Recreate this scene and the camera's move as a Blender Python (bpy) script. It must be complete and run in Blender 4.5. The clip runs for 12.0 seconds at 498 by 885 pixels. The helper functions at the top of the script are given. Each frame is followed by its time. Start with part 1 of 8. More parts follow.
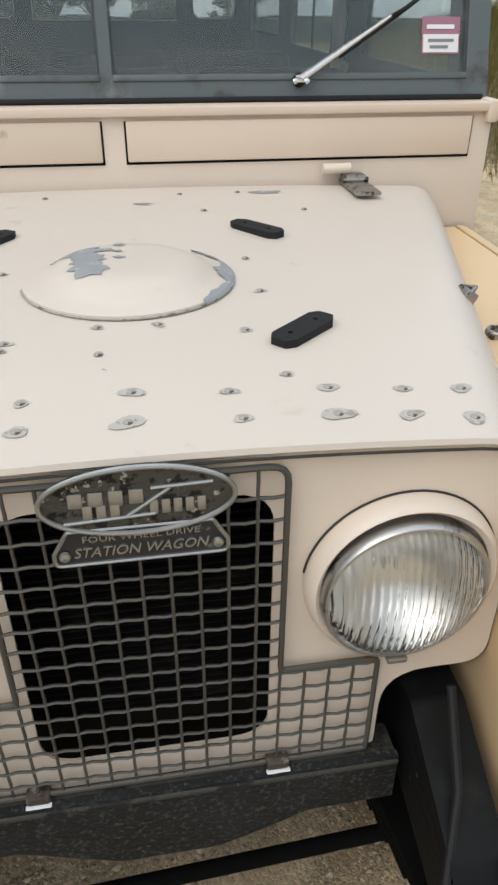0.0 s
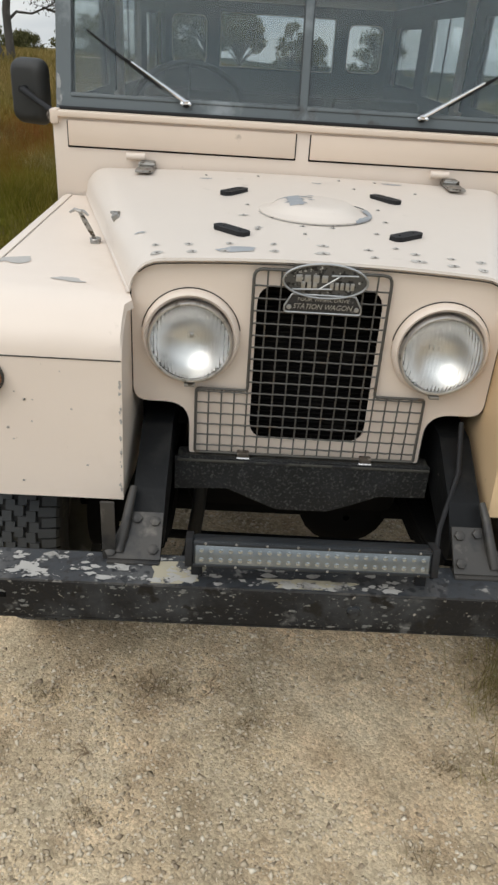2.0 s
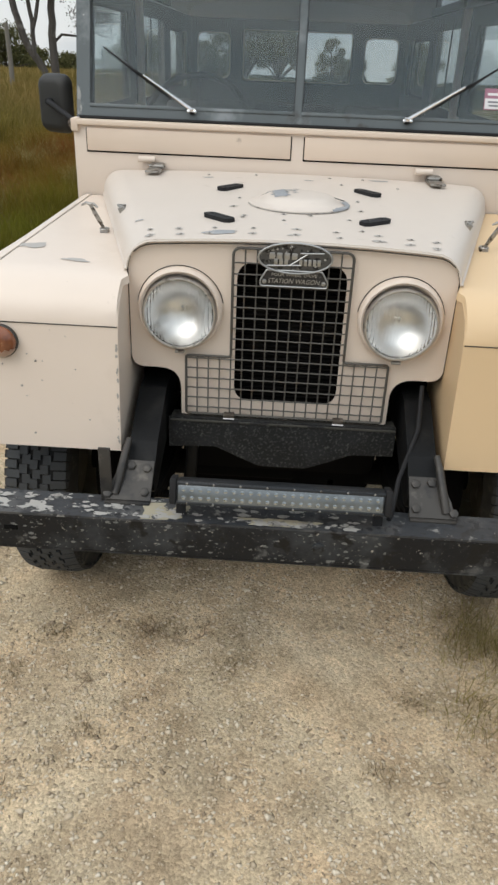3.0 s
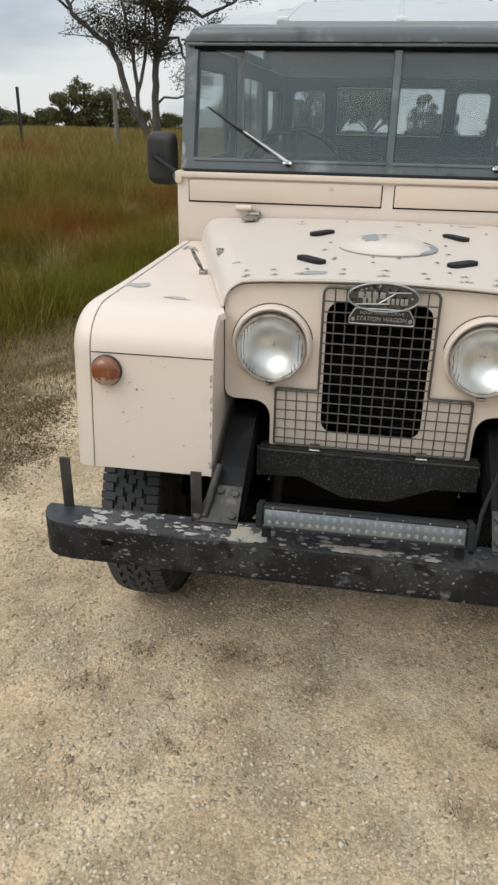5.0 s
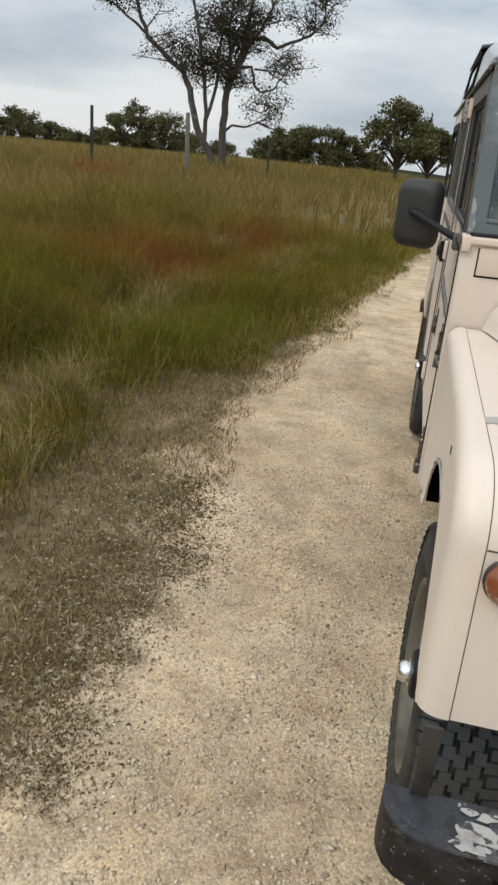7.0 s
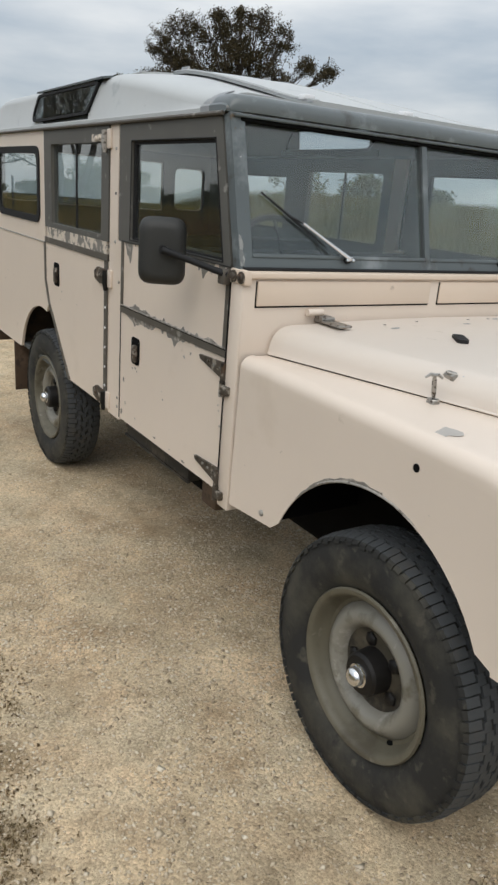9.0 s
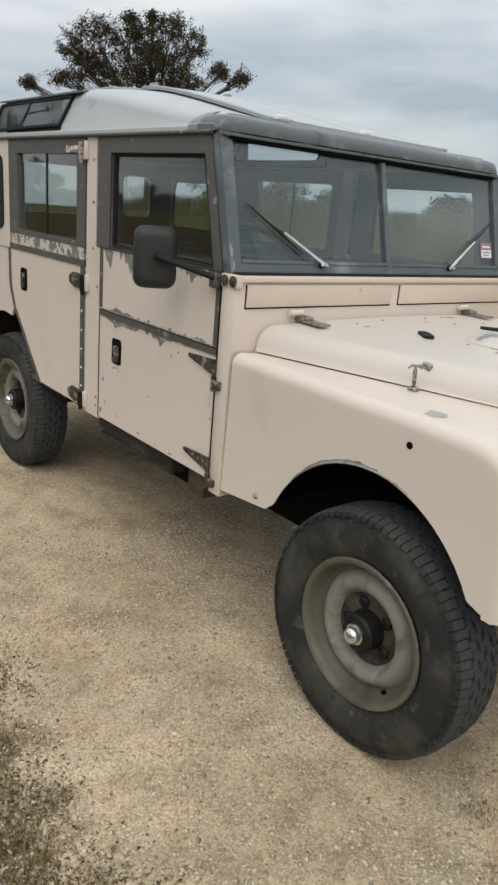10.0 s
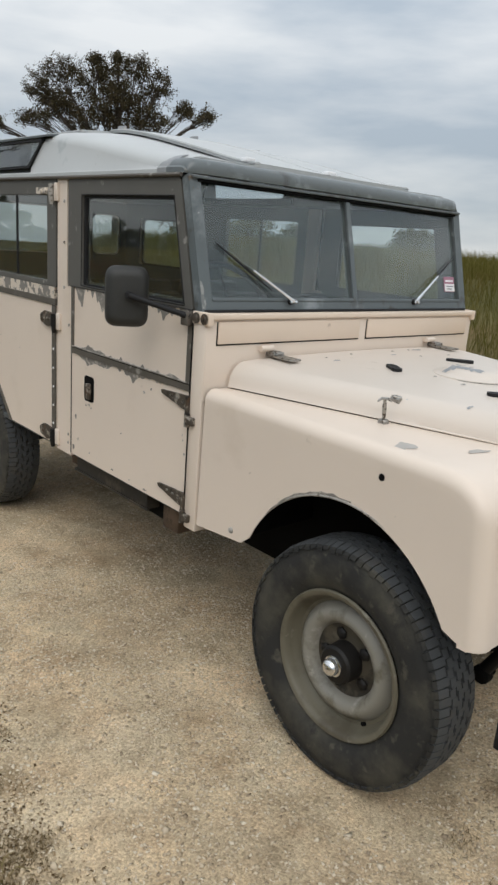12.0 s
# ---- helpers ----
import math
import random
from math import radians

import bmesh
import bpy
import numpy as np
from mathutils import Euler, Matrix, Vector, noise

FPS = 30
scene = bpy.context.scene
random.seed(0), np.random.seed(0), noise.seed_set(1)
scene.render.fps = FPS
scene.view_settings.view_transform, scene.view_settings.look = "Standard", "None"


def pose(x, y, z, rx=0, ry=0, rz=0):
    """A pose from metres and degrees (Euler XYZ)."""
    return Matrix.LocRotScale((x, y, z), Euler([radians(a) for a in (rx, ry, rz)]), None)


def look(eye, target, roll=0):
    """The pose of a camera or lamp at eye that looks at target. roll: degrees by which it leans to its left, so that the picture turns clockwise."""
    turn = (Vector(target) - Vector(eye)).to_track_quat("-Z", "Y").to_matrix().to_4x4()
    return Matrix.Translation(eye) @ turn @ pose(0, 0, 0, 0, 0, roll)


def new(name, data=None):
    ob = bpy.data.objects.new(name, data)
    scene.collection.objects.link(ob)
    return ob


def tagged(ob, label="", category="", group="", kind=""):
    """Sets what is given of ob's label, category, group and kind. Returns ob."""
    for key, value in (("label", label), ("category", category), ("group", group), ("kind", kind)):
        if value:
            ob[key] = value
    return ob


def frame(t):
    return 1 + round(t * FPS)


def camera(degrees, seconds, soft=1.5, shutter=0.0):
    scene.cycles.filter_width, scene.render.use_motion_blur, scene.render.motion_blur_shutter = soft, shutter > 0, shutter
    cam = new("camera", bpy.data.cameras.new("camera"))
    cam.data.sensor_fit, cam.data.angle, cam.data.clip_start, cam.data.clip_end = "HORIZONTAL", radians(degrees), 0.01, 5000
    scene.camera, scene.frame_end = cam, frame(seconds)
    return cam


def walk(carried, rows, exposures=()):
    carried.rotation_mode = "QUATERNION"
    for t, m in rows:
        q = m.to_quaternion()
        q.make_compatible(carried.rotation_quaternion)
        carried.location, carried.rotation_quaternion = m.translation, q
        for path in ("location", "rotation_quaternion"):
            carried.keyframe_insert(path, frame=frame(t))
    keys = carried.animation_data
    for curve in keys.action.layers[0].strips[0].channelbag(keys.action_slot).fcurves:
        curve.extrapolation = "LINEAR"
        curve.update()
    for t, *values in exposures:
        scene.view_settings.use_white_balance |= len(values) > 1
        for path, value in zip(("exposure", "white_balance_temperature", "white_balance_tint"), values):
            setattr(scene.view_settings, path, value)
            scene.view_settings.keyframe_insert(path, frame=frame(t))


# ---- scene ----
cam = camera(38.2, 12.0, 2.6)
METRES, EYE, TILT, LEAN, TURN = 4.17, 1.536, 0.0, 0.0, -9.7
ROWS = [
    (0.0, 0.0, 0.0, 0.0, 0.12, -30.67, -0.2),
    (0.5, 0.0096, -0.0723, -0.0028, 3.92, -29.22, -1.38),
    (1.0, 0.0105, -0.132, 0.0028, 6.23, -28.21, -2.13),
    (1.5, -0.0041, -0.1942, -0.0003, 7.88, -28.1, -3.02),
    (2.0, -0.0071, -0.2362, 0.0053, 9.76, -27.99, -3.27),
    (2.5, 0.0171, -0.2667, 0.0043, 11.52, -27.7, -3.02),
    (4.5, 0.058, -0.3262, -0.0018, 16.41, -24.23, -0.06),
    (5.0, 0.0423, -0.3138, 0.0009, 19.41, -23.55, -1.14),
    (5.5, 0.0029, -0.2839, 0.0046, 22.71, -23.04, -2.4),
    (6.0, -0.0547, -0.2487, 0.0099, 25.13, -22.61, -3.73),
    (6.5, -0.1261, -0.2179, 0.0019, 26.3, -22.32, -4.65),
    (8.5, -0.4039, -0.1486, 0.0012, -11.85, -18.07, -3.81),
    (9.0, -0.4577, -0.1557, 0.0073, -22.27, -18.04, -3.65),
    (9.5, -0.5106, -0.1691, 0.0072, -27.09, -18.02, -3.52),
    (10.0, -0.5311, -0.1783, 0.0086, -28.77, -17.36, -3.94),
    (10.5, -0.5337, -0.1816, 0.0092, -29.99, -16.39, -4.04),
    (11.0, -0.5351, -0.182, 0.0117, -30.65, -15.62, -3.92),
    (11.5, -0.5343, -0.1811, 0.0122, -31.09, -15.08, -3.7),
    (12.0, -0.5352, -0.1816, 0.0128, -31.27, -14.73, -3.34),
]
walk(cam, [(t, pose(0.013, -0.894, EYE, TILT, LEAN, TURN) @ pose(METRES * x, METRES * y, METRES * z, 90 + pitch, roll, yaw)) for t, x, y, z, yaw, pitch, roll in ROWS], [(0.0, -0.13), (2.0, -0.10), (4.5, -0.09), (6.5, -0.09), (8.5, -0.21), (12.0, -0.24)])

# ---- world and light ----
SUN_EL, SUN_AZ = radians(47), radians(226)
world = bpy.data.worlds.new("overcast_sky")
scene.world = world
world.use_nodes = True
wn, wl = world.node_tree.nodes, world.node_tree.links
wn.clear()
w_out = wn.new("ShaderNodeOutputWorld")
w_bg = wn.new("ShaderNodeBackground")
w_sky = wn.new("ShaderNodeTexSky")
w_sky.sky_type, w_sky.sun_disc = "NISHITA", False
w_sky.sun_elevation, w_sky.sun_rotation = SUN_EL, SUN_AZ
w_co = wn.new("ShaderNodeTexCoord")
w_map = wn.new("ShaderNodeMapping")
w_map.inputs["Scale"].default_value = (1.0, 1.0, 4.2)
w_noise = wn.new("ShaderNodeTexNoise")
w_noise.inputs["Scale"].default_value, w_noise.inputs["Detail"].default_value = 2.7, 7.0
w_noise.inputs["Roughness"].default_value = 0.5
w_ramp = wn.new("ShaderNodeValToRGB")
w_ramp.color_ramp.elements[0].position, w_ramp.color_ramp.elements[0].color = 0.36, (4.75, 5.45, 6.15, 1)
w_ramp.color_ramp.elements[1].position, w_ramp.color_ramp.elements[1].color = 0.64, (8.6, 8.8, 8.85, 1)
w_mix = wn.new("ShaderNodeMix")
w_mix.data_type = "RGBA"
w_mix.inputs["Factor"].default_value = 0.88
wl.new(w_co.outputs["Generated"], w_map.inputs["Vector"])
wl.new(w_map.outputs["Vector"], w_noise.inputs["Vector"])
wl.new(w_noise.outputs["Fac"], w_ramp.inputs["Fac"])
wl.new(w_sky.outputs["Color"], w_mix.inputs["A"])
wl.new(w_ramp.outputs["Color"], w_mix.inputs["B"])
w_sep = wn.new("ShaderNodeSeparateXYZ")
wl.new(w_co.outputs["Generated"], w_sep.inputs["Vector"])
w_dome = wn.new("ShaderNodeMapRange")
w_dome.inputs["From Min"].default_value, w_dome.inputs["From Max"].default_value = 0.10, 0.85
w_dome.inputs["To Min"].default_value, w_dome.inputs["To Max"].default_value = 1.09, 2.1
wl.new(w_sep.outputs["Z"], w_dome.inputs["Value"])
w_mul = wn.new("ShaderNodeVectorMath")
w_mul.operation = "SCALE"
wl.new(w_mix.outputs["Result"], w_mul.inputs["Vector"])
wl.new(w_dome.outputs["Result"], w_mul.inputs["Scale"])
wl.new(w_mul.outputs["Vector"], w_bg.inputs["Color"])
w_bg.inputs["Strength"].default_value = 0.095
wl.new(w_bg.outputs["Background"], w_out.inputs["Surface"])

sun = new("sun", bpy.data.lights.new("sun", "SUN"))
sun.data.energy, sun.data.angle, sun.data.color = 1.45, radians(46), (1.0, 0.95, 0.88)
sun.matrix_world = look((0, 0, 0), (-math.sin(SUN_AZ) * math.cos(SUN_EL), -math.cos(SUN_AZ) * math.cos(SUN_EL), -math.sin(SUN_EL)))


# ---- materials ----
def mat(name, color, rough=0.6, metal=0.0, spots=(), bump=0.0, bump_scale=200.0, tone=0.12, tone_scale=3.0, coat=0.0, dent=0.0, spec=0.5):
    """A surface: base colour with slow tone changes, spots (colour, scale, threshold, softness) of wear or dirt laid over it, and a fine relief."""
    m = bpy.data.materials.new(name)
    m.use_nodes = True
    n, l = m.node_tree.nodes, m.node_tree.links
    b = n["Principled BSDF"]
    b.inputs["Roughness"].default_value, b.inputs["Metallic"].default_value = rough, metal
    b.inputs["Coat Weight"].default_value = coat
    b.inputs["Specular IOR Level"].default_value = spec
    co = n.new("ShaderNodeTexCoord").outputs["Object"]

    def noise_tex(scale, detail=5.0, rough_=0.55):
        t = n.new("ShaderNodeTexNoise")
        t.inputs["Scale"].default_value, t.inputs["Detail"].default_value, t.inputs["Roughness"].default_value = scale, detail, rough_
        l.new(co, t.inputs["Vector"])
        return t.outputs["Fac"]

    def mixed(fac, a, c):
        x = n.new("ShaderNodeMix")
        x.data_type = "RGBA"
        l.new(fac, x.inputs["Factor"])
        for s, v in (("A", a), ("B", c)):
            if isinstance(v, tuple):
                x.inputs[s].default_value = (*v, 1)
            else:
                l.new(v, x.inputs[s])
        return x.outputs["Result"]

    dark = tuple(c * (1 - tone) for c in color)
    light = tuple(min(1, c * (1 + tone)) for c in color)
    out = mixed(noise_tex(tone_scale), dark, light)
    for col, scale, at, soft in spots:
        r = n.new("ShaderNodeMapRange")
        r.inputs["From Min"].default_value, r.inputs["From Max"].default_value = at, at + soft
        l.new(noise_tex(scale, 8.0, 0.6), r.inputs["Value"])
        out = mixed(r.outputs["Result"], out, col)
    l.new(out, b.inputs["Base Color"])
    if bump:
        bp = n.new("ShaderNodeBump")
        bp.inputs["Strength"].default_value, bp.inputs["Distance"].default_value = bump, 0.004
        l.new(noise_tex(bump_scale, 4.0), bp.inputs["Height"])
        if dent:
            dn = n.new("ShaderNodeBump")
            dn.inputs["Strength"].default_value, dn.inputs["Distance"].default_value = dent, 0.03
            l.new(noise_tex(5.5, 2.0), dn.inputs["Height"])
            l.new(dn.outputs["Normal"], bp.inputs["Normal"])
        l.new(bp.outputs["Normal"], b.inputs["Normal"])
    return m


def glass(name, tint, dust_haze=0.0, haze_color=(0.35, 0.37, 0.38)):
    """A glass pane with a thin, uneven film of dust, which on the windscreen also paints sky haze."""
    m = bpy.data.materials.new(name)
    m.use_nodes = True
    n, l = m.node_tree.nodes, m.node_tree.links
    b = n["Principled BSDF"]
    b.inputs["Transmission Weight"].default_value, b.inputs["Roughness"].default_value, b.inputs["IOR"].default_value = 1.0, 0.0, 1.5
    b.inputs["Base Color"].default_value = (*tint, 1)
    df = n.new("ShaderNodeBsdfDiffuse")
    df.inputs["Color"].default_value = (*haze_color, 1)
    t = n.new("ShaderNodeTexNoise")
    t.inputs["Scale"].default_value, t.inputs["Detail"].default_value = 2.5, 6.0
    l.new(n.new("ShaderNodeTexCoord").outputs["Object"], t.inputs["Vector"])
    mr = n.new("ShaderNodeMapRange")
    mr.inputs["From Min"].default_value, mr.inputs["From Max"].default_value = 0.2, 0.8
    mr.inputs["To Min"].default_value, mr.inputs["To Max"].default_value = dust_haze * 0.95, dust_haze * 1.1
    l.new(t.outputs["Fac"], mr.inputs["Value"])
    a = n.new("ShaderNodeMixShader")
    l.new(mr.outputs["Result"], a.inputs["Fac"])
    l.new(b.outputs["BSDF"], a.inputs[1])
    l.new(df.outputs["BSDF"], a.inputs[2])
    l.new(a.outputs["Shader"], n["Material Output"].inputs["Surface"])
    return m


GREY_PRIMER = (0.30, 0.34, 0.39)
CREAM = mat("cream_paint", (0.715, 0.613, 0.520), 0.40, spots=[((0.64, 0.54, 0.445), 3.2, 0.58, 0.20), ((0.50, 0.42, 0.335), 9, 0.70, 0.10), ((0.33, 0.31, 0.29), 38, 0.725, 0.02), ((0.21, 0.165, 0.125), 64, 0.735, 0.02)], bump=0.06, bump_scale=30, dent=0.10, tone=0.045, tone_scale=2)
CREAM_TOP = mat("cream_paint_bonnet", (0.628, 0.557, 0.487), 0.40, spots=[((0.50, 0.44, 0.37), 12, 0.66, 0.12), (GREY_PRIMER, 30, 0.735, 0.02)], bump=0.06, bump_scale=25, dent=0.06, tone=0.04, tone_scale=2)
PINK_CREAM = mat("vent_paint", (0.70, 0.578, 0.468), 0.45, spots=[((0.42, 0.33, 0.26), 14, 0.68, 0.1)], tone=0.04)
YELLOW_CREAM = mat("yellowed_paint", (0.67, 0.485, 0.285), 0.45, spots=[((0.40, 0.30, 0.18), 14, 0.68, 0.1), ((0.28, 0.25, 0.22), 36, 0.73, 0.02)], tone=0.05)
ROOF_WHITE = mat("roof_white", (0.47, 0.485, 0.485), 0.5, dent=0.07, spots=[((0.30, 0.33, 0.34), 5, 0.60, 0.12), ((0.18, 0.17, 0.15), 26, 0.72, 0.03)], bump=0.1, bump_scale=18, tone=0.06)
SCREEN_GREY = mat("blue_grey_paint", (0.098, 0.116, 0.122), 0.48, spots=[((0.22, 0.245, 0.255), 5, 0.56, 0.14), ((0.060, 0.060, 0.056), 9, 0.58, 0.10), ((0.42, 0.42, 0.40), 34, 0.69, 0.03), ((0.10, 0.075, 0.050), 16, 0.66, 0.06)], bump=0.1, bump_scale=30, tone=0.12)
# pale blue blotches mix rubbed paint with the highlight on the visor's top
VISOR_GREY = mat("rubbed_visor_paint_with_sheen", (0.122, 0.140, 0.145), 0.30, spots=[((0.33, 0.37, 0.38), 4, 0.53, 0.14), ((0.062, 0.062, 0.058), 7, 0.57, 0.12), ((0.58, 0.54, 0.46), 22, 0.70, 0.02), ((0.11, 0.085, 0.060), 13, 0.63, 0.06)], bump=0.15, bump_scale=22, tone=0.15, tone_scale=2)
GALV = mat("dull_galvanised_steel", (0.115, 0.102, 0.086), 0.55, 0.25, spots=[((0.33, 0.31, 0.28), 14, 0.60, 0.08), ((0.12, 0.08, 0.05), 30, 0.68, 0.06)], tone=0.15, tone_scale=9)
HINGE = mat("rusty_cast_hinge", (0.072, 0.058, 0.044), 0.6, 0.2, spots=[((0.30, 0.27, 0.23), 30, 0.55, 0.05), ((0.085, 0.040, 0.018), 18, 0.54, 0.1), ((0.020, 0.016, 0.013), 24, 0.56, 0.06)], bump=0.3, bump_scale=70, tone=0.25, tone_scale=14)
FRAME_GREY = mat("door_frame_grey", (0.098, 0.094, 0.084), 0.6, spots=[((0.26, 0.25, 0.23), 18, 0.64, 0.06)], tone=0.15, tone_scale=6)
FLAKED = mat("flaked_sill_paint", (0.62, 0.54, 0.45), 0.6, spots=[((0.20, 0.185, 0.165), 22, 0.50, 0.03)], tone=0.08, bump=0.2, bump_scale=60)
BLACK_STEEL = mat("black_chassis_paint", (0.0040, 0.0045, 0.005), 0.55, spec=0.2, spots=[((0.015, 0.015, 0.014), 8, 0.52, 0.15), ((0.22, 0.20, 0.17), 45, 0.70, 0.02)], bump=0.3, bump_scale=50, tone=0.3)
# near-black, with the shade behind the grille put into the colour
RADIATOR = mat("dusty_shaded_radiator", (0.0035, 0.003, 0.003), 0.8, spec=0.2, spots=[((0.014, 0.012, 0.010), 12, 0.55, 0.1)], tone=0.2)
HALO = mat("thin_worn_paint", (0.46, 0.43, 0.39), 0.6, spots=[((0.30, 0.27, 0.24), 90, 0.56, 0.06)], tone=0.15, tone_scale=60)
BUMPER_BLACK = mat("chipped_black_bumper", (0.0065, 0.0075, 0.0095), 0.45, spec=0.3, spots=[((0.042, 0.046, 0.050), 5.5, 0.49, 0.18), ((0.080, 0.081, 0.079), 15, 0.60, 0.08), ((0.16, 0.155, 0.14), 120, 0.63, 0.04), ((0.30, 0.28, 0.24), 33, 0.655, 0.03), ((0.007, 0.007, 0.007), 20, 0.55, 0.06)], bump=0.45, bump_scale=40, tone=0.35)
BUMPER_TOP = mat("flaking_bumper_top", (0.030, 0.034, 0.039), 0.5, spots=[((0.075, 0.076, 0.076), 7, 0.52, 0.12), ((0.24, 0.235, 0.22), 21, 0.61, 0.06), ((0.020, 0.021, 0.024), 40, 0.535, 0.04), ((0.26, 0.25, 0.24), 85, 0.66, 0.04)], bump=0.45, bump_scale=50, tone=0.35)
OLD_CREAM = mat("old_cream_undercoat", (0.37, 0.335, 0.245), 0.55, spots=[((0.05, 0.052, 0.055), 26, 0.60, 0.04), ((0.24, 0.22, 0.17), 12, 0.55, 0.12)], bump=0.2, bump_scale=50, tone=0.12)
FLAKE_DULL = mat("dull_flaked_paint", (0.140, 0.142, 0.135), 0.6, spots=[((0.21, 0.205, 0.19), 40, 0.58, 0.05)], tone=0.25, tone_scale=30)
FLAKE_GREY = mat("bare_grey_undercoat", (0.37, 0.36, 0.335), 0.6, spots=[((0.045, 0.047, 0.050), 30, 0.56, 0.04), ((0.22, 0.21, 0.19), 14, 0.55, 0.10)], bump=0.2, bump_scale=50, tone=0.12)
PALE_LOSS = mat("pale_bare_alloy", (0.29, 0.295, 0.285), 0.5, spots=[((0.16, 0.17, 0.17), 26, 0.52, 0.06)], tone=0.2, tone_scale=20)
BRACKET = mat("worn_bracket_steel", (0.046, 0.042, 0.037), 0.5, 0.2, spots=[((0.11, 0.10, 0.085), 16, 0.56, 0.10), ((0.02, 0.02, 0.02), 9, 0.55, 0.1)], bump=0.2, bump_scale=60, tone=0.2, tone_scale=12)
PITTED = mat("pitted_black_steel", (0.016, 0.0165, 0.0165), 0.6, spec=0.2, spots=[((0.022, 0.023, 0.024), 9, 0.48, 0.15), ((0.080, 0.082, 0.078), 150, 0.54, 0.16)], bump=0.6, bump_scale=140, tone=0.3)
# lighter copy of the pitted steel: sky light on the flange put into its colour
LIT_PIT = mat("lit_dusty_pitted_steel", (0.044, 0.042, 0.034), 0.75, spots=[((0.008, 0.008, 0.008), 18, 0.50, 0.10), ((0.07, 0.068, 0.06), 190, 0.60, 0.06)], bump=0.6, bump_scale=140, tone=0.3)
# near-black that paints deep shade: underside, wheel boxes, gaps and holes
DARK = mat("shade_black", (0.005, 0.005, 0.005), 0.9, tone=0.3, spec=0.1)
MUD_BROWN = mat("mud_caked_rubber", (0.066, 0.040, 0.023), 0.85, spots=[((0.105, 0.068, 0.042), 7, 0.52, 0.12), ((0.032, 0.021, 0.014), 16, 0.56, 0.1)], tone=0.2, bump=0.2, bump_scale=50)
UNDERBODY = mat("dusty_underbody_and_gap_line", (0.030, 0.025, 0.019), 0.8, spots=[((0.075, 0.060, 0.042), 9, 0.55, 0.12)], tone=0.25, bump=0.2, bump_scale=40)
RUBBER = mat("black_rubber", (0.010, 0.010, 0.011), 0.7, spec=0.35, tone=0.2, bump=0.15)
MIRROR_BACK = mat("faded_black_plastic", (0.024, 0.024, 0.022), 0.6, spots=[((0.042, 0.040, 0.036), 9, 0.52, 0.15)], tone=0.15, bump=0.1)
TYRE = mat("dusty_tyre_rubber", (0.0145, 0.0146, 0.0135), 0.8, spots=[((0.056, 0.052, 0.039), 5, 0.45, 0.2), ((0.066, 0.060, 0.046), 19, 0.58, 0.1), ((0.011, 0.011, 0.0105), 11, 0.58, 0.1)], bump=0.2, bump_scale=90, tone=0.25)
TREAD = mat("tread_rubber", (0.050, 0.054, 0.057), 0.85, spots=[((0.070, 0.063, 0.053), 9, 0.56, 0.2)], bump=0.2, bump_scale=90, tone=0.2)
RIM = mat("dusty_wheel_paint", (0.115, 0.104, 0.074), 0.55, spots=[((0.070, 0.060, 0.040), 7, 0.50, 0.15), ((0.27, 0.255, 0.215), 9, 0.60, 0.1)], bump=0.15, bump_scale=50, tone=0.2, tone_scale=6)
# paler copy of the wheel paint, for sky light on the raised band
RIM_BAND = mat("skylit_wheel_paint", (0.215, 0.205, 0.175), 0.5, spots=[((0.10, 0.088, 0.060), 8, 0.53, 0.12), ((0.36, 0.345, 0.31), 12, 0.60, 0.1)], bump=0.1, bump_scale=50, tone=0.15, tone_scale=6)
RIM_CENTRE = mat("dark_wheel_centre", (0.062, 0.053, 0.038), 0.55, spots=[((0.11, 0.097, 0.072), 14, 0.54, 0.12), ((0.018, 0.016, 0.013), 12, 0.52, 0.08)], bump=0.2, bump_scale=60, tone=0.2, tone_scale=9)
HUB_DARK = mat("dark_hub_steel", (0.008, 0.007, 0.0065), 0.55, 0.0, tone=0.3, spec=0.3)
CHROME = mat("chrome", (0.72, 0.72, 0.72), 0.16, 1.0, spots=[((0.35, 0.33, 0.30), 40, 0.64, 0.1)], tone=0.08)
HUB_CHROME = mat("dull_hub_alloy", (0.74, 0.74, 0.74), 0.20, 0.95, spots=[((0.35, 0.33, 0.30), 60, 0.62, 0.1)], tone=0.08)
RIM_CHROME = mat("dull_chrome_rim", (0.52, 0.51, 0.50), 0.30, 0.9, spots=[((0.20, 0.19, 0.17), 30, 0.56, 0.1)], tone=0.12, tone_scale=12)
WIRE = mat("grey_mesh_wire", (0.085, 0.080, 0.070), 0.5, 0.25, spots=[((0.10, 0.075, 0.05), 30, 0.58, 0.1)], tone=0.2, tone_scale=12)
BADGE = mat("worn_badge_alloy", (0.10, 0.10, 0.098), 0.42, 0.8, spots=[((0.03, 0.03, 0.03), 70, 0.52, 0.05), ((0.5, 0.5, 0.49), 95, 0.62, 0.04)], bump=0.5, bump_scale=160, tone=0.2)
BADGE_RAISED = mat("bright_badge_alloy", (0.42, 0.42, 0.41), 0.35, 0.85, tone=0.15, tone_scale=60)
BADGE_BLACK = mat("badge_black_enamel", (0.02, 0.02, 0.022), 0.4, spots=[((0.15, 0.15, 0.15), 60, 0.62, 0.06)], tone=0.2)
WORN_AND_LIT_GREY = mat("rubbed_metal_and_highlight", (0.20, 0.185, 0.165), 0.6, spots=[((0.42, 0.38, 0.33), 35, 0.53, 0.08), ((0.07, 0.06, 0.05), 60, 0.60, 0.05)], tone=0.2, tone_scale=30)
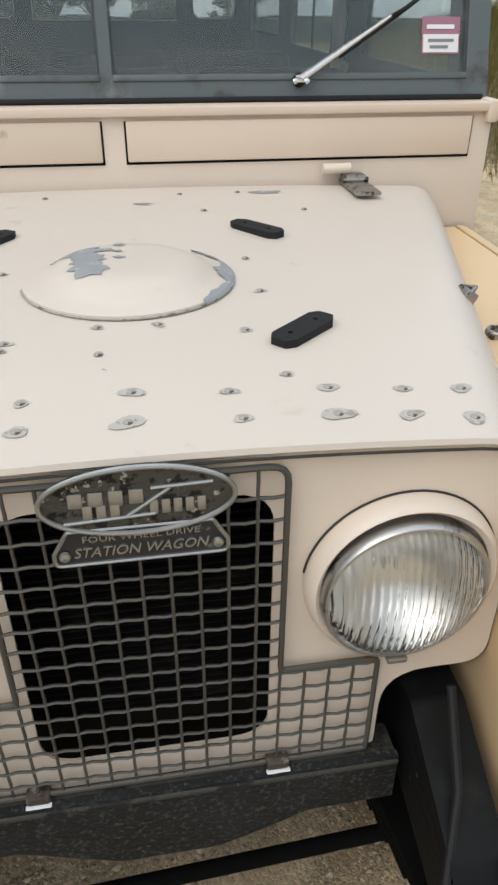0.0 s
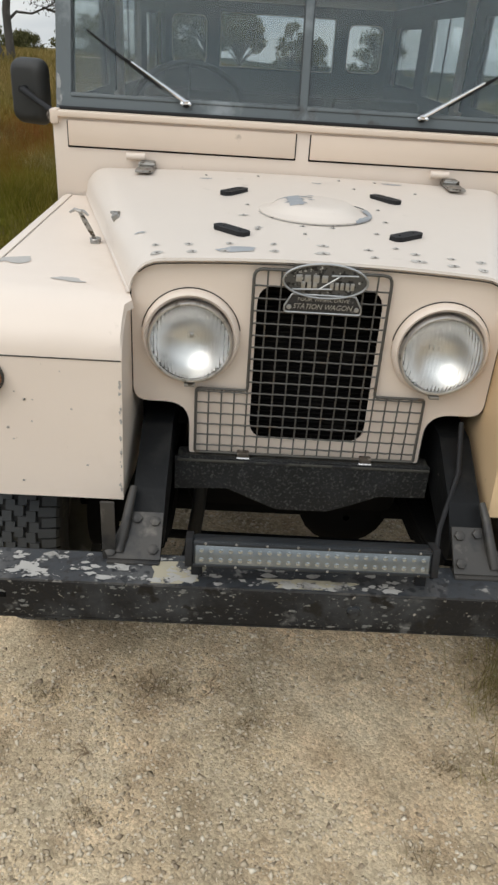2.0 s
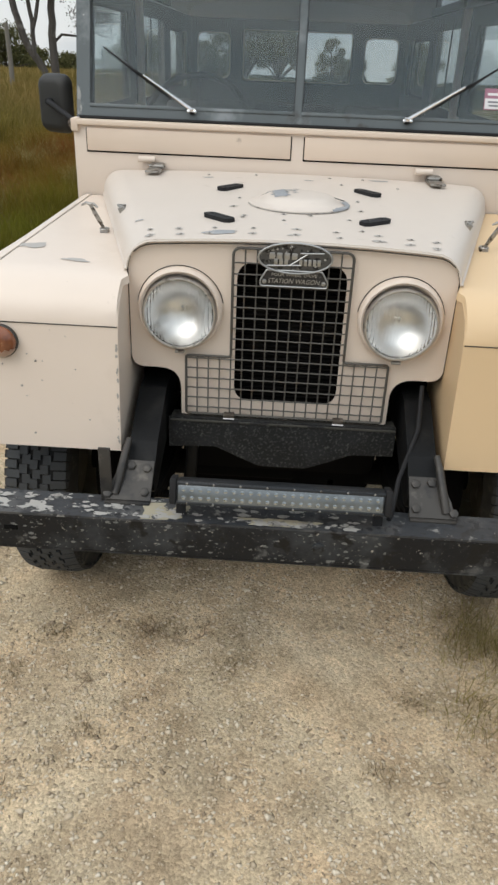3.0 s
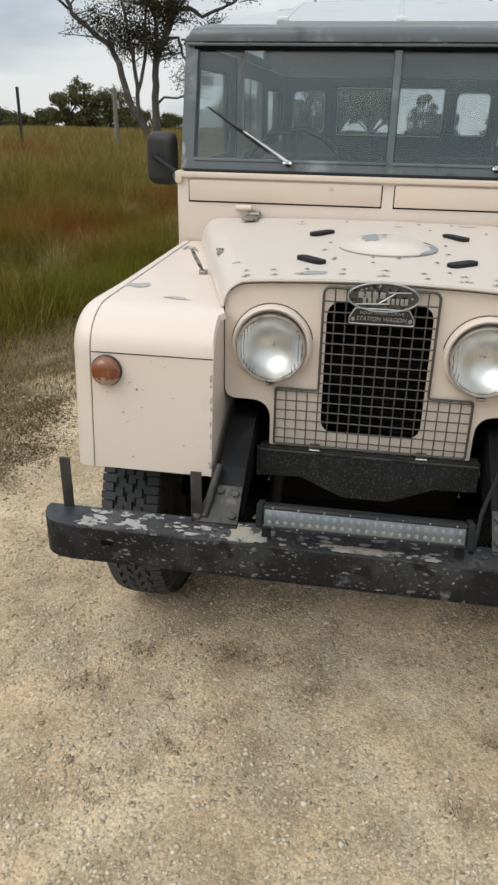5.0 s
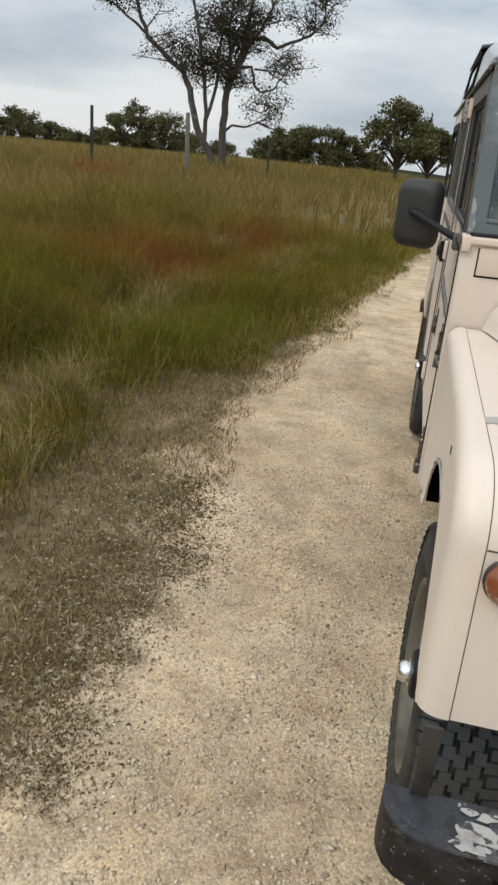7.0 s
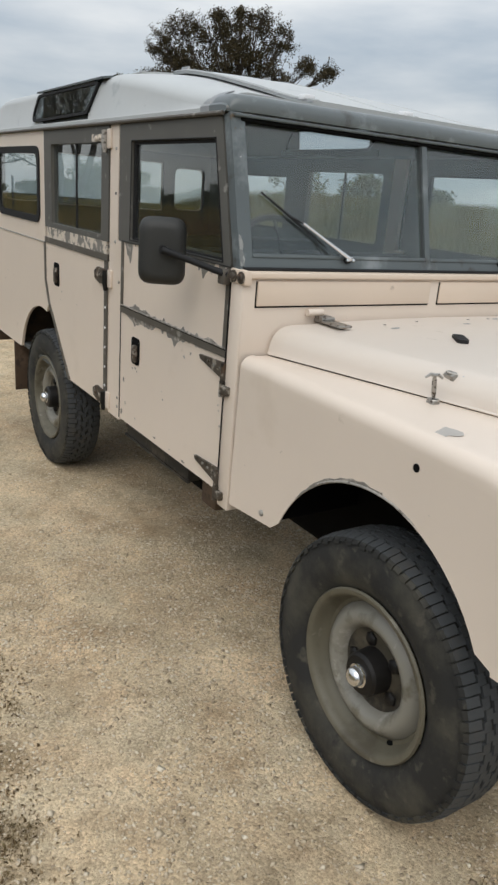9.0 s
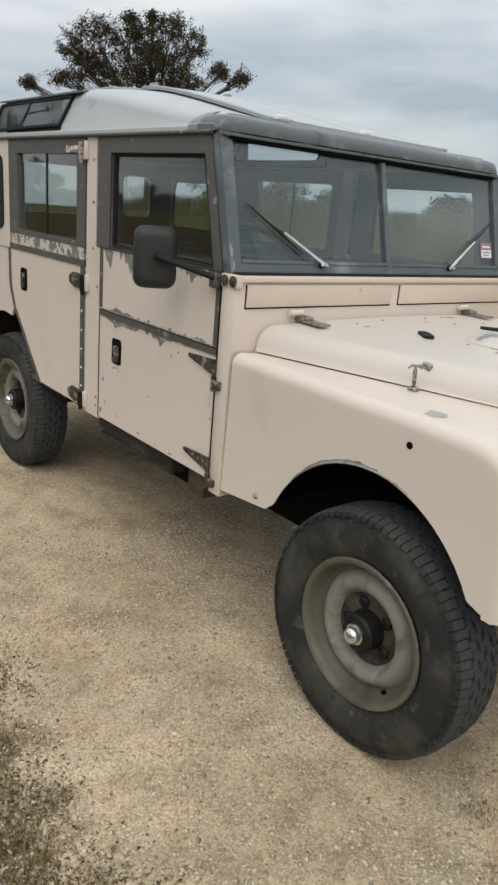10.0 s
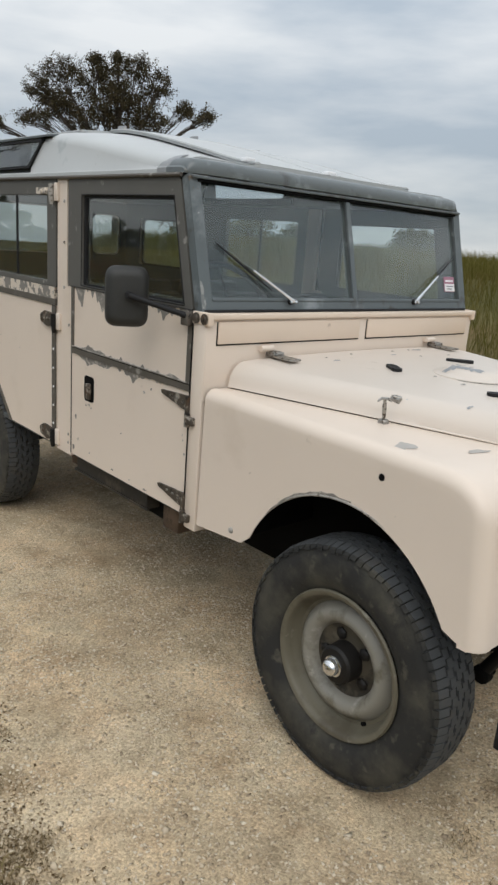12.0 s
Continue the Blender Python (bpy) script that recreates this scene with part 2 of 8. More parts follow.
CHIP_SOFT = mat("thin_grey_undercoat", (0.40, 0.375, 0.345), 0.6, spots=[((0.44, 0.40, 0.36), 40, 0.58, 0.1)], tone=0.12, tone_scale=30)
SCREEN_RUBBER = mat("greyed_glazing_rubber", (0.055, 0.064, 0.067), 0.6, spots=[((0.14, 0.16, 0.165), 20, 0.56, 0.1)], tone=0.2)
LATCH = mat("pitted_latch_steel", (0.34, 0.325, 0.30), 0.38, 0.75, spots=[((0.07, 0.055, 0.04), 60, 0.53, 0.06)], tone=0.2, tone_scale=30)
# pale tone for the reflection on the lower part of the indicator lens
AMBER_PALE = mat("amber_lens_reflection", (0.40, 0.27, 0.20), 0.3, spots=[((0.24, 0.10, 0.05), 22, 0.55, 0.1)], tone=0.2, tone_scale=20, coat=0.5)
AMBER = mat("faded_amber_lens", (0.215, 0.066, 0.022), 0.25, spots=[((0.11, 0.035, 0.016), 13, 0.50, 0.12), ((0.42, 0.20, 0.10), 22, 0.62, 0.08)], tone=0.25, tone_scale=20, coat=0.6)
PRIMER = mat("bare_primer", (0.285, 0.295, 0.305), 0.6, spots=[((0.45, 0.43, 0.40), 40, 0.60, 0.05)], tone=0.15, tone_scale=40)
CHIP_DARK = mat("chipped_grey", (0.35, 0.33, 0.30), 0.6, spots=[((0.10, 0.085, 0.07), 90, 0.55, 0.05)], tone=0.2, tone_scale=60)
CAB_DARK = mat("grey_cab_lining", (0.072, 0.079, 0.080), 0.8, tone=0.15)
VINYL = mat("dark_seat_vinyl", (0.030, 0.031, 0.033), 0.55, tone=0.2, bump=0.1)
LED_BODY = mat("light_bar_alloy", (0.016, 0.019, 0.022), 0.42, 0.2, tone=0.2)
LED_FRAME = mat("led_reflector_tray", (0.19, 0.21, 0.22), 0.24, 0.6, tone=0.45, tone_scale=24)
LED = mat("led_lenses", (0.33, 0.36, 0.37), 0.16, 0.75, tone=0.35, tone_scale=30)
REFLECTOR = mat("lamp_reflector", (0.86, 0.86, 0.86), 0.34, 1.0, spots=[((0.55, 0.55, 0.54), 11, 0.58, 0.1)], tone=0.05, tone_scale=14)
MIRROR = mat("mirror_glass", (0.85, 0.86, 0.87), 0.02, 1.0, tone=0.01)
WHITE_LABEL = mat("white_label", (0.75, 0.75, 0.76), 0.6, tone=0.05)
PLUM_LABEL = mat("plum_label", (0.33, 0.16, 0.22), 0.6, tone=0.1)
PRINT_GREY = mat("label_print", (0.20, 0.20, 0.22), 0.6, tone=0.1)
# blue-green film: dust plus the sky's reflection painted in as haze
WINDSCREEN_GLASS = glass("windscreen_glass", (0.90, 0.93, 0.93), 0.042, (0.36, 0.45, 0.445))
WINDOW_GLASS = glass("window_glass", (0.74, 0.81, 0.81), 0.015)
TAIL_GLASS = glass("dusty_tail_glass", (0.80, 0.86, 0.86), 0.17, (0.48, 0.53, 0.54))
ALPINE_GLASS = glass("tinted_roof_glass", (0.70, 0.75, 0.77), 0.01)


def lens_glass():
    """Fluted headlamp lens: clear, with upright ribs in its relief."""
    m = bpy.data.materials.new("fluted_lamp_lens")
    m.use_nodes = True
    n, l = m.node_tree.nodes, m.node_tree.links
    b = n["Principled BSDF"]
    b.inputs["Transmission Weight"].default_value, b.inputs["Roughness"].default_value, b.inputs["IOR"].default_value = 1.0, 0.08, 1.45
    b.inputs["Base Color"].default_value = (0.94, 0.945, 0.93, 1)
    w = n.new("ShaderNodeTexWave")
    w.wave_type, w.bands_direction = "BANDS", "X"
    w.inputs["Scale"].default_value, w.inputs["Distortion"].default_value = 38.0, 1.6
    w.inputs["Detail"].default_value = 1.0
    l.new(n.new("ShaderNodeTexCoord").outputs["Object"], w.inputs["Vector"])
    bp = n.new("ShaderNodeBump")
    bp.inputs["Strength"].default_value, bp.inputs["Distance"].default_value = 0.55, 0.003
    l.new(w.outputs["Fac"], bp.inputs["Height"])
    l.new(bp.outputs["Normal"], b.inputs["Normal"])
    return m


LENS = lens_glass()


# ---- mesh helpers ----
def mesh_of(name, bm, material, smooth=True, facing=None):
    """facing: the way an open skin's outer side looks."""
    bmesh.ops.recalc_face_normals(bm, faces=bm.faces[:])
    if facing is not None:
        way = Vector((0, 0, 0))
        for f in bm.faces:
            way += f.normal * f.calc_area()
        if way.dot(Vector(facing)) < 0:
            bmesh.ops.reverse_faces(bm, faces=bm.faces[:])
    bm.edges.index_update()
    rim = [e.index for e in bm.edges if e.is_boundary]
    me = bpy.data.meshes.new(name)
    bm.to_mesh(me)
    bm.free()
    me.materials.append(material)
    if smooth:
        me.shade_smooth()
        me.set_sharp_from_angle(angle=radians(38))
        if facing is not None:
            for i in rim:
                me.edges[i].use_edge_sharp = True
    return me


def part(name, bm, material, parent, label="", smooth=True, solid=0.0, facing=None):
    ob = new(name, mesh_of(name, bm, material, smooth, facing))
    if parent.parent and parent.parent.parent:
        parent = parent.parent
    ob.parent = parent
    if label:
        tagged(ob, label)
    if solid:
        md = ob.modifiers.new("thickness", "SOLIDIFY")
        md.thickness, md.offset = solid, -1
    return ob


def thing(name, m, label, category, group="", kind=""):
    ob = new(name)
    ob.empty_display_size = 0.2
    ob.matrix_world = m
    return tagged(ob, label, category, group, kind)


def box(bm, lo, hi, bevel=0.0, m=None, seg=2):
    r = bmesh.ops.create_cube(bm, size=1)
    s, c = [hi[i] - lo[i] for i in range(3)], [(hi[i] + lo[i]) / 2 for i in range(3)]
    for v in r["verts"]:
        v.co = Vector((v.co[i] * s[i] + c[i] for i in range(3)))
    vs = r["verts"]
    if bevel:
        es = list({e for v in vs for e in v.link_edges})
        q = bmesh.ops.bevel(bm, geom=es, offset=min(bevel, 0.49 * min(s)), segments=seg, profile=0.5, affect="EDGES")
        vs = list({v for f in q["faces"] for v in f.verts} | {v for v in vs if v.is_valid})
    if m is not None:
        bmesh.ops.transform(bm, matrix=m, verts=vs)
    return bm


def new_box(lo, hi, bevel=0.004, m=None):
    return box(bmesh.new(), lo, hi, bevel, m)


def loft(bm, rings, closed=True, caps=False):
    """Skin over rings of points; closed: each ring is a loop."""
    rows = [[bm.verts.new(p) for p in r] for r in rings]
    n = len(rows[0])
    for a, b in zip(rows, rows[1:]):
        for i in range(n if closed else n - 1):
            j = (i + 1) % n
            bm.faces.new((a[i], a[j], b[j], b[i]))
    if caps:
        bm.faces.new(rows[0])
        bm.faces.new(rows[-1])
    return bm


def tube(bm, path, radius, seg=10, caps=True):
    """A round bar along a path; radius may be a list."""
    pts = [Vector(p) for p in path]
    rings, last = [], None
    for i, p in enumerate(pts):
        d = (pts[min(i + 1, len(pts) - 1)] - pts[max(i - 1, 0)]).normalized()
        if last is None:
            u = d.cross(Vector((0, 0, 1)) if abs(d.z) < 0.9 else Vector((1, 0, 0))).normalized()
        else:
            u = (last - d * last.dot(d)).normalized()
        last, w = u, d.cross(u)
        r = radius[i] if isinstance(radius, (list, tuple)) else radius
        rings.append([p + (u * math.cos(k * math.tau / seg) + w * math.sin(k * math.tau / seg)) * r for k in range(seg)])
    return loft(bm, rings, True, caps)


def lathe(bm, profile, m, seg=48):
    """Turn (along, radius) about the local z axis of m."""
    rings = [[m @ Vector((r * math.cos(k * math.tau / seg), r * math.sin(k * math.tau / seg), a)) for k in range(seg)] for a, r in profile]
    return loft(bm, rings, True, False)


def rounded(pts, radii, steps=6):
    """A polygon with rounded corners."""
    out, n = [], len(pts)
    if not isinstance(radii, (list, tuple)):
        radii = [radii] * n
    for i in range(n):
        p, a, b, r = Vector(pts[i]), Vector(pts[i - 1]), Vector(pts[(i + 1) % n]), radii[i]
        if r <= 0:
            out.append(p)
            continue
        u, v = (a - p).normalized(), (b - p).normalized()
        ang = max(0.05, math.acos(max(-1, min(1, u.dot(v)))))
        d = min(r / math.tan(ang / 2), 0.49 * (a - p).length, 0.49 * (b - p).length)
        s, e = p + u * d, p + v * d
        for k in range(steps + 1):
            t = k / steps
            out.append(s * (1 - t) ** 2 + p * 2 * t * (1 - t) + e * t * t)
    return out


def at_axis(p, axis, d):
    return {"x": (d, p[0], p[1]), "y": (p[0], d, p[1]), "z": (p[0], p[1], d)}[axis]


def plate(bm, outer, holes, axis, d0, d1):
    """A flat plate with holes, between d0 and d1 along an axis."""
    made = []
    for loop in (outer, *holes):
        vs = [bm.verts.new(at_axis(p, axis, d0)) for p in loop]
        made += [bm.edges.new((vs[i], vs[(i + 1) % len(vs)])) for i in range(len(vs))]
    r = bmesh.ops.triangle_fill(bm, edges=made, use_beauty=True, use_dissolve=False)
    faces = [g for g in r["geom"] if isinstance(g, bmesh.types.BMFace)]
    ex = bmesh.ops.extrude_face_region(bm, geom=faces)
    off = Vector(at_axis((0, 0), axis, d1 - d0))
    for g in ex["geom"]:
        if isinstance(g, bmesh.types.BMVert):
            g.co += off
    return bm


def frame_ring(bm, outer, inner, axis, d0, d1):
    """A frame between two loops of the same number of points."""
    rings = []
    for loop, d in ((outer, d0), (outer, d1), (inner, d1), (inner, d0), (outer, d0)):
        rings.append([at_axis(p, axis, d) for p in loop])
    return loft(bm, rings)


def rect(a, b, c, d):
    return [(a, c), (b, c), (b, d), (a, d)]


def ring_of(cx, cz, r, n=40, squash=1.0):
    return [(cx + r * math.cos(k * math.tau / n), cz + r * squash * math.sin(k * math.tau / n)) for k in range(n)]


def smooth01(v):
    v = min(1.0, max(0.0, v))
    return v * v * (3 - 2 * v)


def road_left(y):
    """The road's grassy edge."""
    if y < 2.5:
        return -1.72
    return -1.72 + 0.125 * (y - 2.5) + 0.0008 * (y - 2.5) ** 2


def road_right(y):
    return road_left(y) + 4.6


SLOPE = math.tan(radians(1.6))


def ground_z(x, y):
    z = SLOPE * (min(y, 19.0) if y > -12 else -12)
    left, right = road_left(min(y, 40)) - x, x - road_right(min(y, 40))
    z += 0.42 * smooth01((left - 0.4) / 9) + 1.20 * smooth01((right - 0.2) / 6)
    if y > 19:
        z -= 2.6 * smooth01((y - 19) / 22) * smooth01((2.5 - left) / 3)
    far = math.hypot(x, y)
    if far < 60:
        off = max(0.0, max(left, right))
        z += 0.05 * smooth01(off / 1.5) * noise.noise((x * 0.6, y * 0.6, 0.3))
        near = smooth01((abs(x) - 0.95) / 0.3) if -0.9 < y < 4.2 else 1
        z += 0.010 * noise.noise((x * 2.2, y * 2.2, 1.7)) * near
    return z


def spaced(lo, hi, centre, step, grow):
    a, s, out = centre, step, [centre]
    while a < hi:
        s = s if a < centre + 5 else s * grow
        a += s
        out.append(min(a, hi))
    a, s = centre, step
    while a > lo:
        s = s if a > centre - 5 else s * grow
        a -= s
        out.insert(0, max(a, lo))
    return out


def ground_material():
    m = bpy.data.materials.new("gravel_and_verge")
    m.use_nodes = True
    n, l = m.node_tree.nodes, m.node_tree.links
    b = n["Principled BSDF"]
    b.inputs["Roughness"].default_value = 0.95
    b.inputs["Specular IOR Level"].default_value = 0.2
    co = n.new("ShaderNodeTexCoord").outputs["Object"]

    def tex(scale, detail=6.0):
        t = n.new("ShaderNodeTexNoise")
        t.inputs["Scale"].default_value, t.inputs["Detail"].default_value, t.inputs["Roughness"].default_value = scale, detail, 0.62
        l.new(co, t.inputs["Vector"])
        return t.outputs["Fac"]

    def ramp(fac, stops):
        r = n.new("ShaderNodeValToRGB")
        e = r.color_ramp.elements
        while len(e) < len(stops):
            e.new(0.5)
        for k, (p, c) in enumerate(stops):
            e[k].position, e[k].color = p, (*c, 1)
        l.new(fac, r.inputs["Fac"])
        return r.outputs["Color"]

    def mixed(fac, a, c, blend="MIX"):
        x = n.new("ShaderNodeMix")
        x.data_type, x.blend_type = "RGBA", blend
        if isinstance(fac, float):
            x.inputs["Factor"].default_value = fac
        else:
            l.new(fac, x.inputs["Factor"])
        l.new(a, x.inputs["A"])
        l.new(c, x.inputs["B"])
        return x.outputs["Result"]

    slow = ramp(tex(1.3), [(0.30, (0.400, 0.324, 0.228)), (0.5, (0.530, 0.434, 0.308)), (0.68, (0.665, 0.556, 0.410))])
    patch = ramp(tex(5.5), [(0.32, (0.72, 0.69, 0.645)), (0.50, (0.98, 0.97, 0.95)), (0.68, (1.18, 1.15, 1.10))])
    vor = n.new("ShaderNodeTexVoronoi")
    vor.inputs["Scale"].default_value = 135.0
    vor.inputs["Randomness"].default_value = 1.0
    l.new(co, vor.inputs["Vector"])
    sep = n.new("ShaderNodeSeparateColor")
    l.new(vor.outputs["Color"], sep.inputs["Color"])
    grain = ramp(sep.outputs["Red"], [(0.0, (0.55, 0.52, 0.47)), (0.45, (0.95, 0.93, 0.90)), (1.0, (1.35, 1.32, 1.25))])
    fine = ramp(tex(150, 3.0), [(0.3, (0.66, 0.63, 0.58)), (0.7, (1.22, 1.21, 1.18))])
    road = mixed(1.0, slow, patch, "MULTIPLY")
    rust = ramp(tex(3.4), [(0.36, (0.93, 0.97, 1.0)), (0.50, (1.0, 1.0, 1.0)), (0.66, (1.03, 0.975, 0.945))])
    road = mixed(1.0, road, rust, "MULTIPLY")
    road = mixed(0.58, road, grain, "MULTIPLY")
    road = mixed(0.65, road, fine, "MULTIPLY")
    soil = ramp(tex(6.0), [(0.3, (0.105, 0.080, 0.040)), (0.55, (0.185, 0.142, 0.080)), (0.75, (0.31, 0.245, 0.155))])
    soil = mixed(0.8, soil, fine, "MULTIPLY")
    far = ramp(tex(0.35), [(0.35, (0.085, 0.085, 0.030)), (0.5, (0.16, 0.135, 0.055)), (0.66, (0.20, 0.125, 0.060))])
    at = n.new("ShaderNodeAttribute")
    at.attribute_name = "verge"
    wob = n.new("ShaderNodeMath")
    wob.operation = "MULTIPLY_ADD"
    wob.inputs[1].default_value = 1.3
    l.new(tex(3.2, 8.0), wob.inputs[0])
    l.new(at.outputs["Fac"], wob.inputs[2])
    step = n.new("ShaderNodeMapRange")
    step.inputs["From Min"].default_value, step.inputs["From Max"].default_value = 0.98, 1.2
    l.new(wob.outputs["Value"], step.inputs["Value"])
    at2 = n.new("ShaderNodeAttribute")
    at2.attribute_name = "field"
    out = mixed(step.outputs["Result"], road, soil)
    out = mixed(at2.outputs["Fac"], out, far)
    l.new(out, b.inputs["Base Color"])
    h = n.new("ShaderNodeMath")
    h.operation = "ADD"
    l.new(tex(260, 3.0), h.inputs[0])
    cells = n.new("ShaderNodeMath")
    cells.operation = "MULTIPLY_ADD"
    cells.inputs[1].default_value = -0.8
    l.new(vor.outputs["Distance"], cells.inputs[0])
    l.new(tex(70, 5.0), cells.inputs[2])
    l.new(cells.outputs["Value"], h.inputs[1])
    bp = n.new("ShaderNodeBump")
    bp.inputs["Strength"].default_value, bp.inputs["Distance"].default_value = 0.5, 0.008
    l.new(h.outputs["Value"], bp.inputs["Height"])
    l.new(bp.outputs["Normal"], b.inputs["Normal"])
    return m


def build_ground():
    xs, ys = spaced(-900, 900, -1.2, 0.09, 1.13), spaced(-300, 1500, 1.5, 0.09, 1.13)
    nx, ny = len(xs), len(ys)
    co, verge, field = [], [], []
    for y in ys:
        for x in xs:
            co.append((x, y, ground_z(x, y)))
            d = max(road_left(min(y, 60)) - x, x - road_right(min(y, 60)))
            verge.append(min(1.3, max(-0.6, d * 0.9 + 0.22 + 0.22 * smooth01((1.15 - abs(y - 0.6)) / 0.9) - 0.22 * smooth01((y - 4.6) / 1.6))))
            field.append(smooth01((d - 1.6) / 2.5))
    faces = [(j * nx + i, j * nx + i + 1, (j + 1) * nx + i + 1, (j + 1) * nx + i) for j in range(ny - 1) for i in range(nx - 1)]
    me = bpy.data.meshes.new("ground")
    me.from_pydata(co, [], faces)
    for key, vals in (("verge", verge), ("field", field)):
        a = me.attributes.new(key, "FLOAT", "POINT")
        a.data.foreach_set("value", vals)
    me.materials.append(ground_material())
    me.shade_smooth()
    tagged(new("ground", me), "pale compacted gravel track with dry grassy verges", "ground", kind="structure")


build_ground()

# ---- the vehicle ----
car = thing("station_wagon", pose(0, 0, 0, 1.3, 0, 0), "old cream off-road station wagon with flaking paint, parked on gravel", "car")

GRILLE_Y, WING_Y, BULK_Y = -0.29, -0.432, 0.70
DRIP, WING_X = 1.815, 0.802
FLARE = 0.010


def bonnet_half(y):
    return 0.422 + 0.289 * (y + 0.29)


def bonnet_top(y):
    return 1.197 + 0.020 * (y + 0.29)


def bonnet_z(x, y):
    """Height of the bonnet's skin."""
    b = bonnet_half(y) - 0.075
    z = bonnet_top(y) - 0.012 * (x / b) ** 2
    over = abs(x) - b
    if over > 0:
        r = 0.075
        z = bonnet_top(y) - 0.012 - r + math.sqrt(max(0, r * r - min(over, r) ** 2))
    return z


def bonnet_ring(y):
    b, t = bonnet_half(y), bonnet_top(y)
    pts = [(-b - 0.005, y, 1.1155 - 0.006 * (0.69 - y))]
    r = 0.075
    for k in range(7):
        a = math.pi * (1 - k / 12)
        pts.append((-(b - r) + r * math.cos(a), y, t - 0.012 - r + r * math.sin(a)))
    for k in range(1, 12):
        x = (b - r) * (k / 6 - 1)
        pts.append((x, y, t - 0.012 * (x / (b - r)) ** 2))
    return pts + [(-p[0], p[1], p[2]) for p in pts[7::-1]]


def build_bonnet():
    ys = [-0.300 + 0.985 * k / 24 for k in range(25)]
    rings = [bonnet_ring(y) for y in ys]
    lip = [(x * 1.001, y - 0.002, z - 0.006 if z > 1.12 else z) for x, y, z in rings[0]]
    back = [(x * 0.985, y + 0.012, z - 0.03 if z > 1.12 else z) for x, y, z in rings[-1]]
    bonnet = part("bonnet", loft(bmesh.new(), [lip] + rings + [back], False), CREAM_TOP, car, "cream bonnet with primer patches and rows of rivets", solid=0.004, facing=(0, 0, 1))
    # dark bead along the lip draws the shadow line beneath it
    bm = bmesh.new()
    tube(bm, [(x, y - 0.0015, z - 0.0045) for x, y, z in lip[4:-4]], 0.0016, 6)
    part("lip_shadow_line", bm, UNDERBODY, bonnet, "thin dark line drawn under the lip as its shadow gap")
    # spare wheel dish
    bm = bmesh.new()
    prof = [(0.0, 0.150), (0.004, 0.149), (0.006, 0.140), (0.008, 0.128), (0.012, 0.118), (0.019, 0.108), (0.025, 0.096), (0.029, 0.078), (0.030, 0.05), (0.030, 0.0005)]
    lathe(bm, prof, Matrix.Translation((0.012, 0.16, bonnet_z(0, 0.16) - 0.001)), 56)
    part("spare_wheel_dish", bm, CREAM_TOP, bonnet)
    bm = bmesh.new()
    pts = [(0.012 + 0.1515 * math.cos(a), 0.16 + 0.1515 * math.sin(a), bonnet_z(0, 0.16) - 0.0005) for a in [math.radians(d) for d in range(-170, 25, 6)]]
    tube(bm, pts, 0.0015, 6)
    part("dish_seam", bm, CHIP_DARK, bonnet)
    # rubber rests for the spare wheel
    bm = bmesh.new()
    outline = rounded([(-0.058, -0.012), (-0.044, -0.021), (0.044, -0.021), (0.058, -0.012), (0.058, 0.012), (0.044, 0.021), (-0.044, 0.021), (-0.058, 0.012)], 0.005, 3)
    plate(bm, outline, [ring_of(-0.03, 0, 0.004, 8), ring_of(0.03, 0, 0.004, 8)], "z", 0, 0.011)
    me = mesh_of("rubber_rest", bm, RUBBER)
    for x, y, rz in ((0.236, 0.37, -52), (0.220, -0.050, 43), (-0.208, 0.355, 54), (-0.205, -0.085, -46)):
        ob = new("rubber_rest", me)
        ob.parent = bonnet
        ob.matrix_local = pose(x, y, bonnet_z(x, y) - 0.001, 0, 0, rz) @ Matrix.Diagonal((0.92, 0.88, 1, 1))
    # rivets with bare rings round them
    rng = random.Random(4)

    def blob(bm, x, y, r, stretch=1.0, turn=0.0, lift=0.0012, n=14):
        vs = []
        for k in range(n):
            a = k * math.tau / n
            q = r * (0.95 + 0.16 * math.sin(2 * a + x * 70) + 0.10 * math.sin(3 * a + y * 90) + 0.12 * (stretch > 1.6) * math.sin(5 * a + x * 40) + 0.12 * rng.random())
            px, py = q * stretch * math.cos(a), q * math.sin(a)
            X, Y = x + px * math.cos(turn) - py * math.sin(turn), y + px * math.sin(turn) + py * math.cos(turn)
            vs.append(bm.verts.new((X, Y, bonnet_z(X, Y) + lift)))
        c = bm.verts.new((x, y, bonnet_z(x, y) + lift))
        for k in range(n):
            bm.faces.new((vs[k], vs[(k + 1) % n], c))
        return bm

    head = bmesh.new()
    lathe(head, [(0, 0.0055), (0.0014, 0.005), (0.0024, 0.003), (0.0027, 0.0003)], Matrix.Identity(4), 10)
    rivet = mesh_of("rivet", head, CHIP_DARK)
    spots = [(x, -0.183 - 0.09 * abs(x) ** 1.5, 0.012) for x in (-0.37, -0.296, -0.21, -0.105, 0.002, 0.111, 0.218, 0.294, 0.362)]
    spots += [(x, -0.239 - 0.12 * abs(x) ** 1.5, 0.015) for x in (-0.36, -0.29, -0.215, -0.106, -0.003, 0.112, 0.215, 0.289, 0.353)]
    spots += [(0.179, -0.156, 0.009), (0.147, -0.038, 0.009), (0.045, -0.01, 0.009), (-0.034, -0.011, 0.008), (0.189, 0.091, 0.010), (0.193, 0.229, 0.009), (-0.14, -0.034, 0.011)]
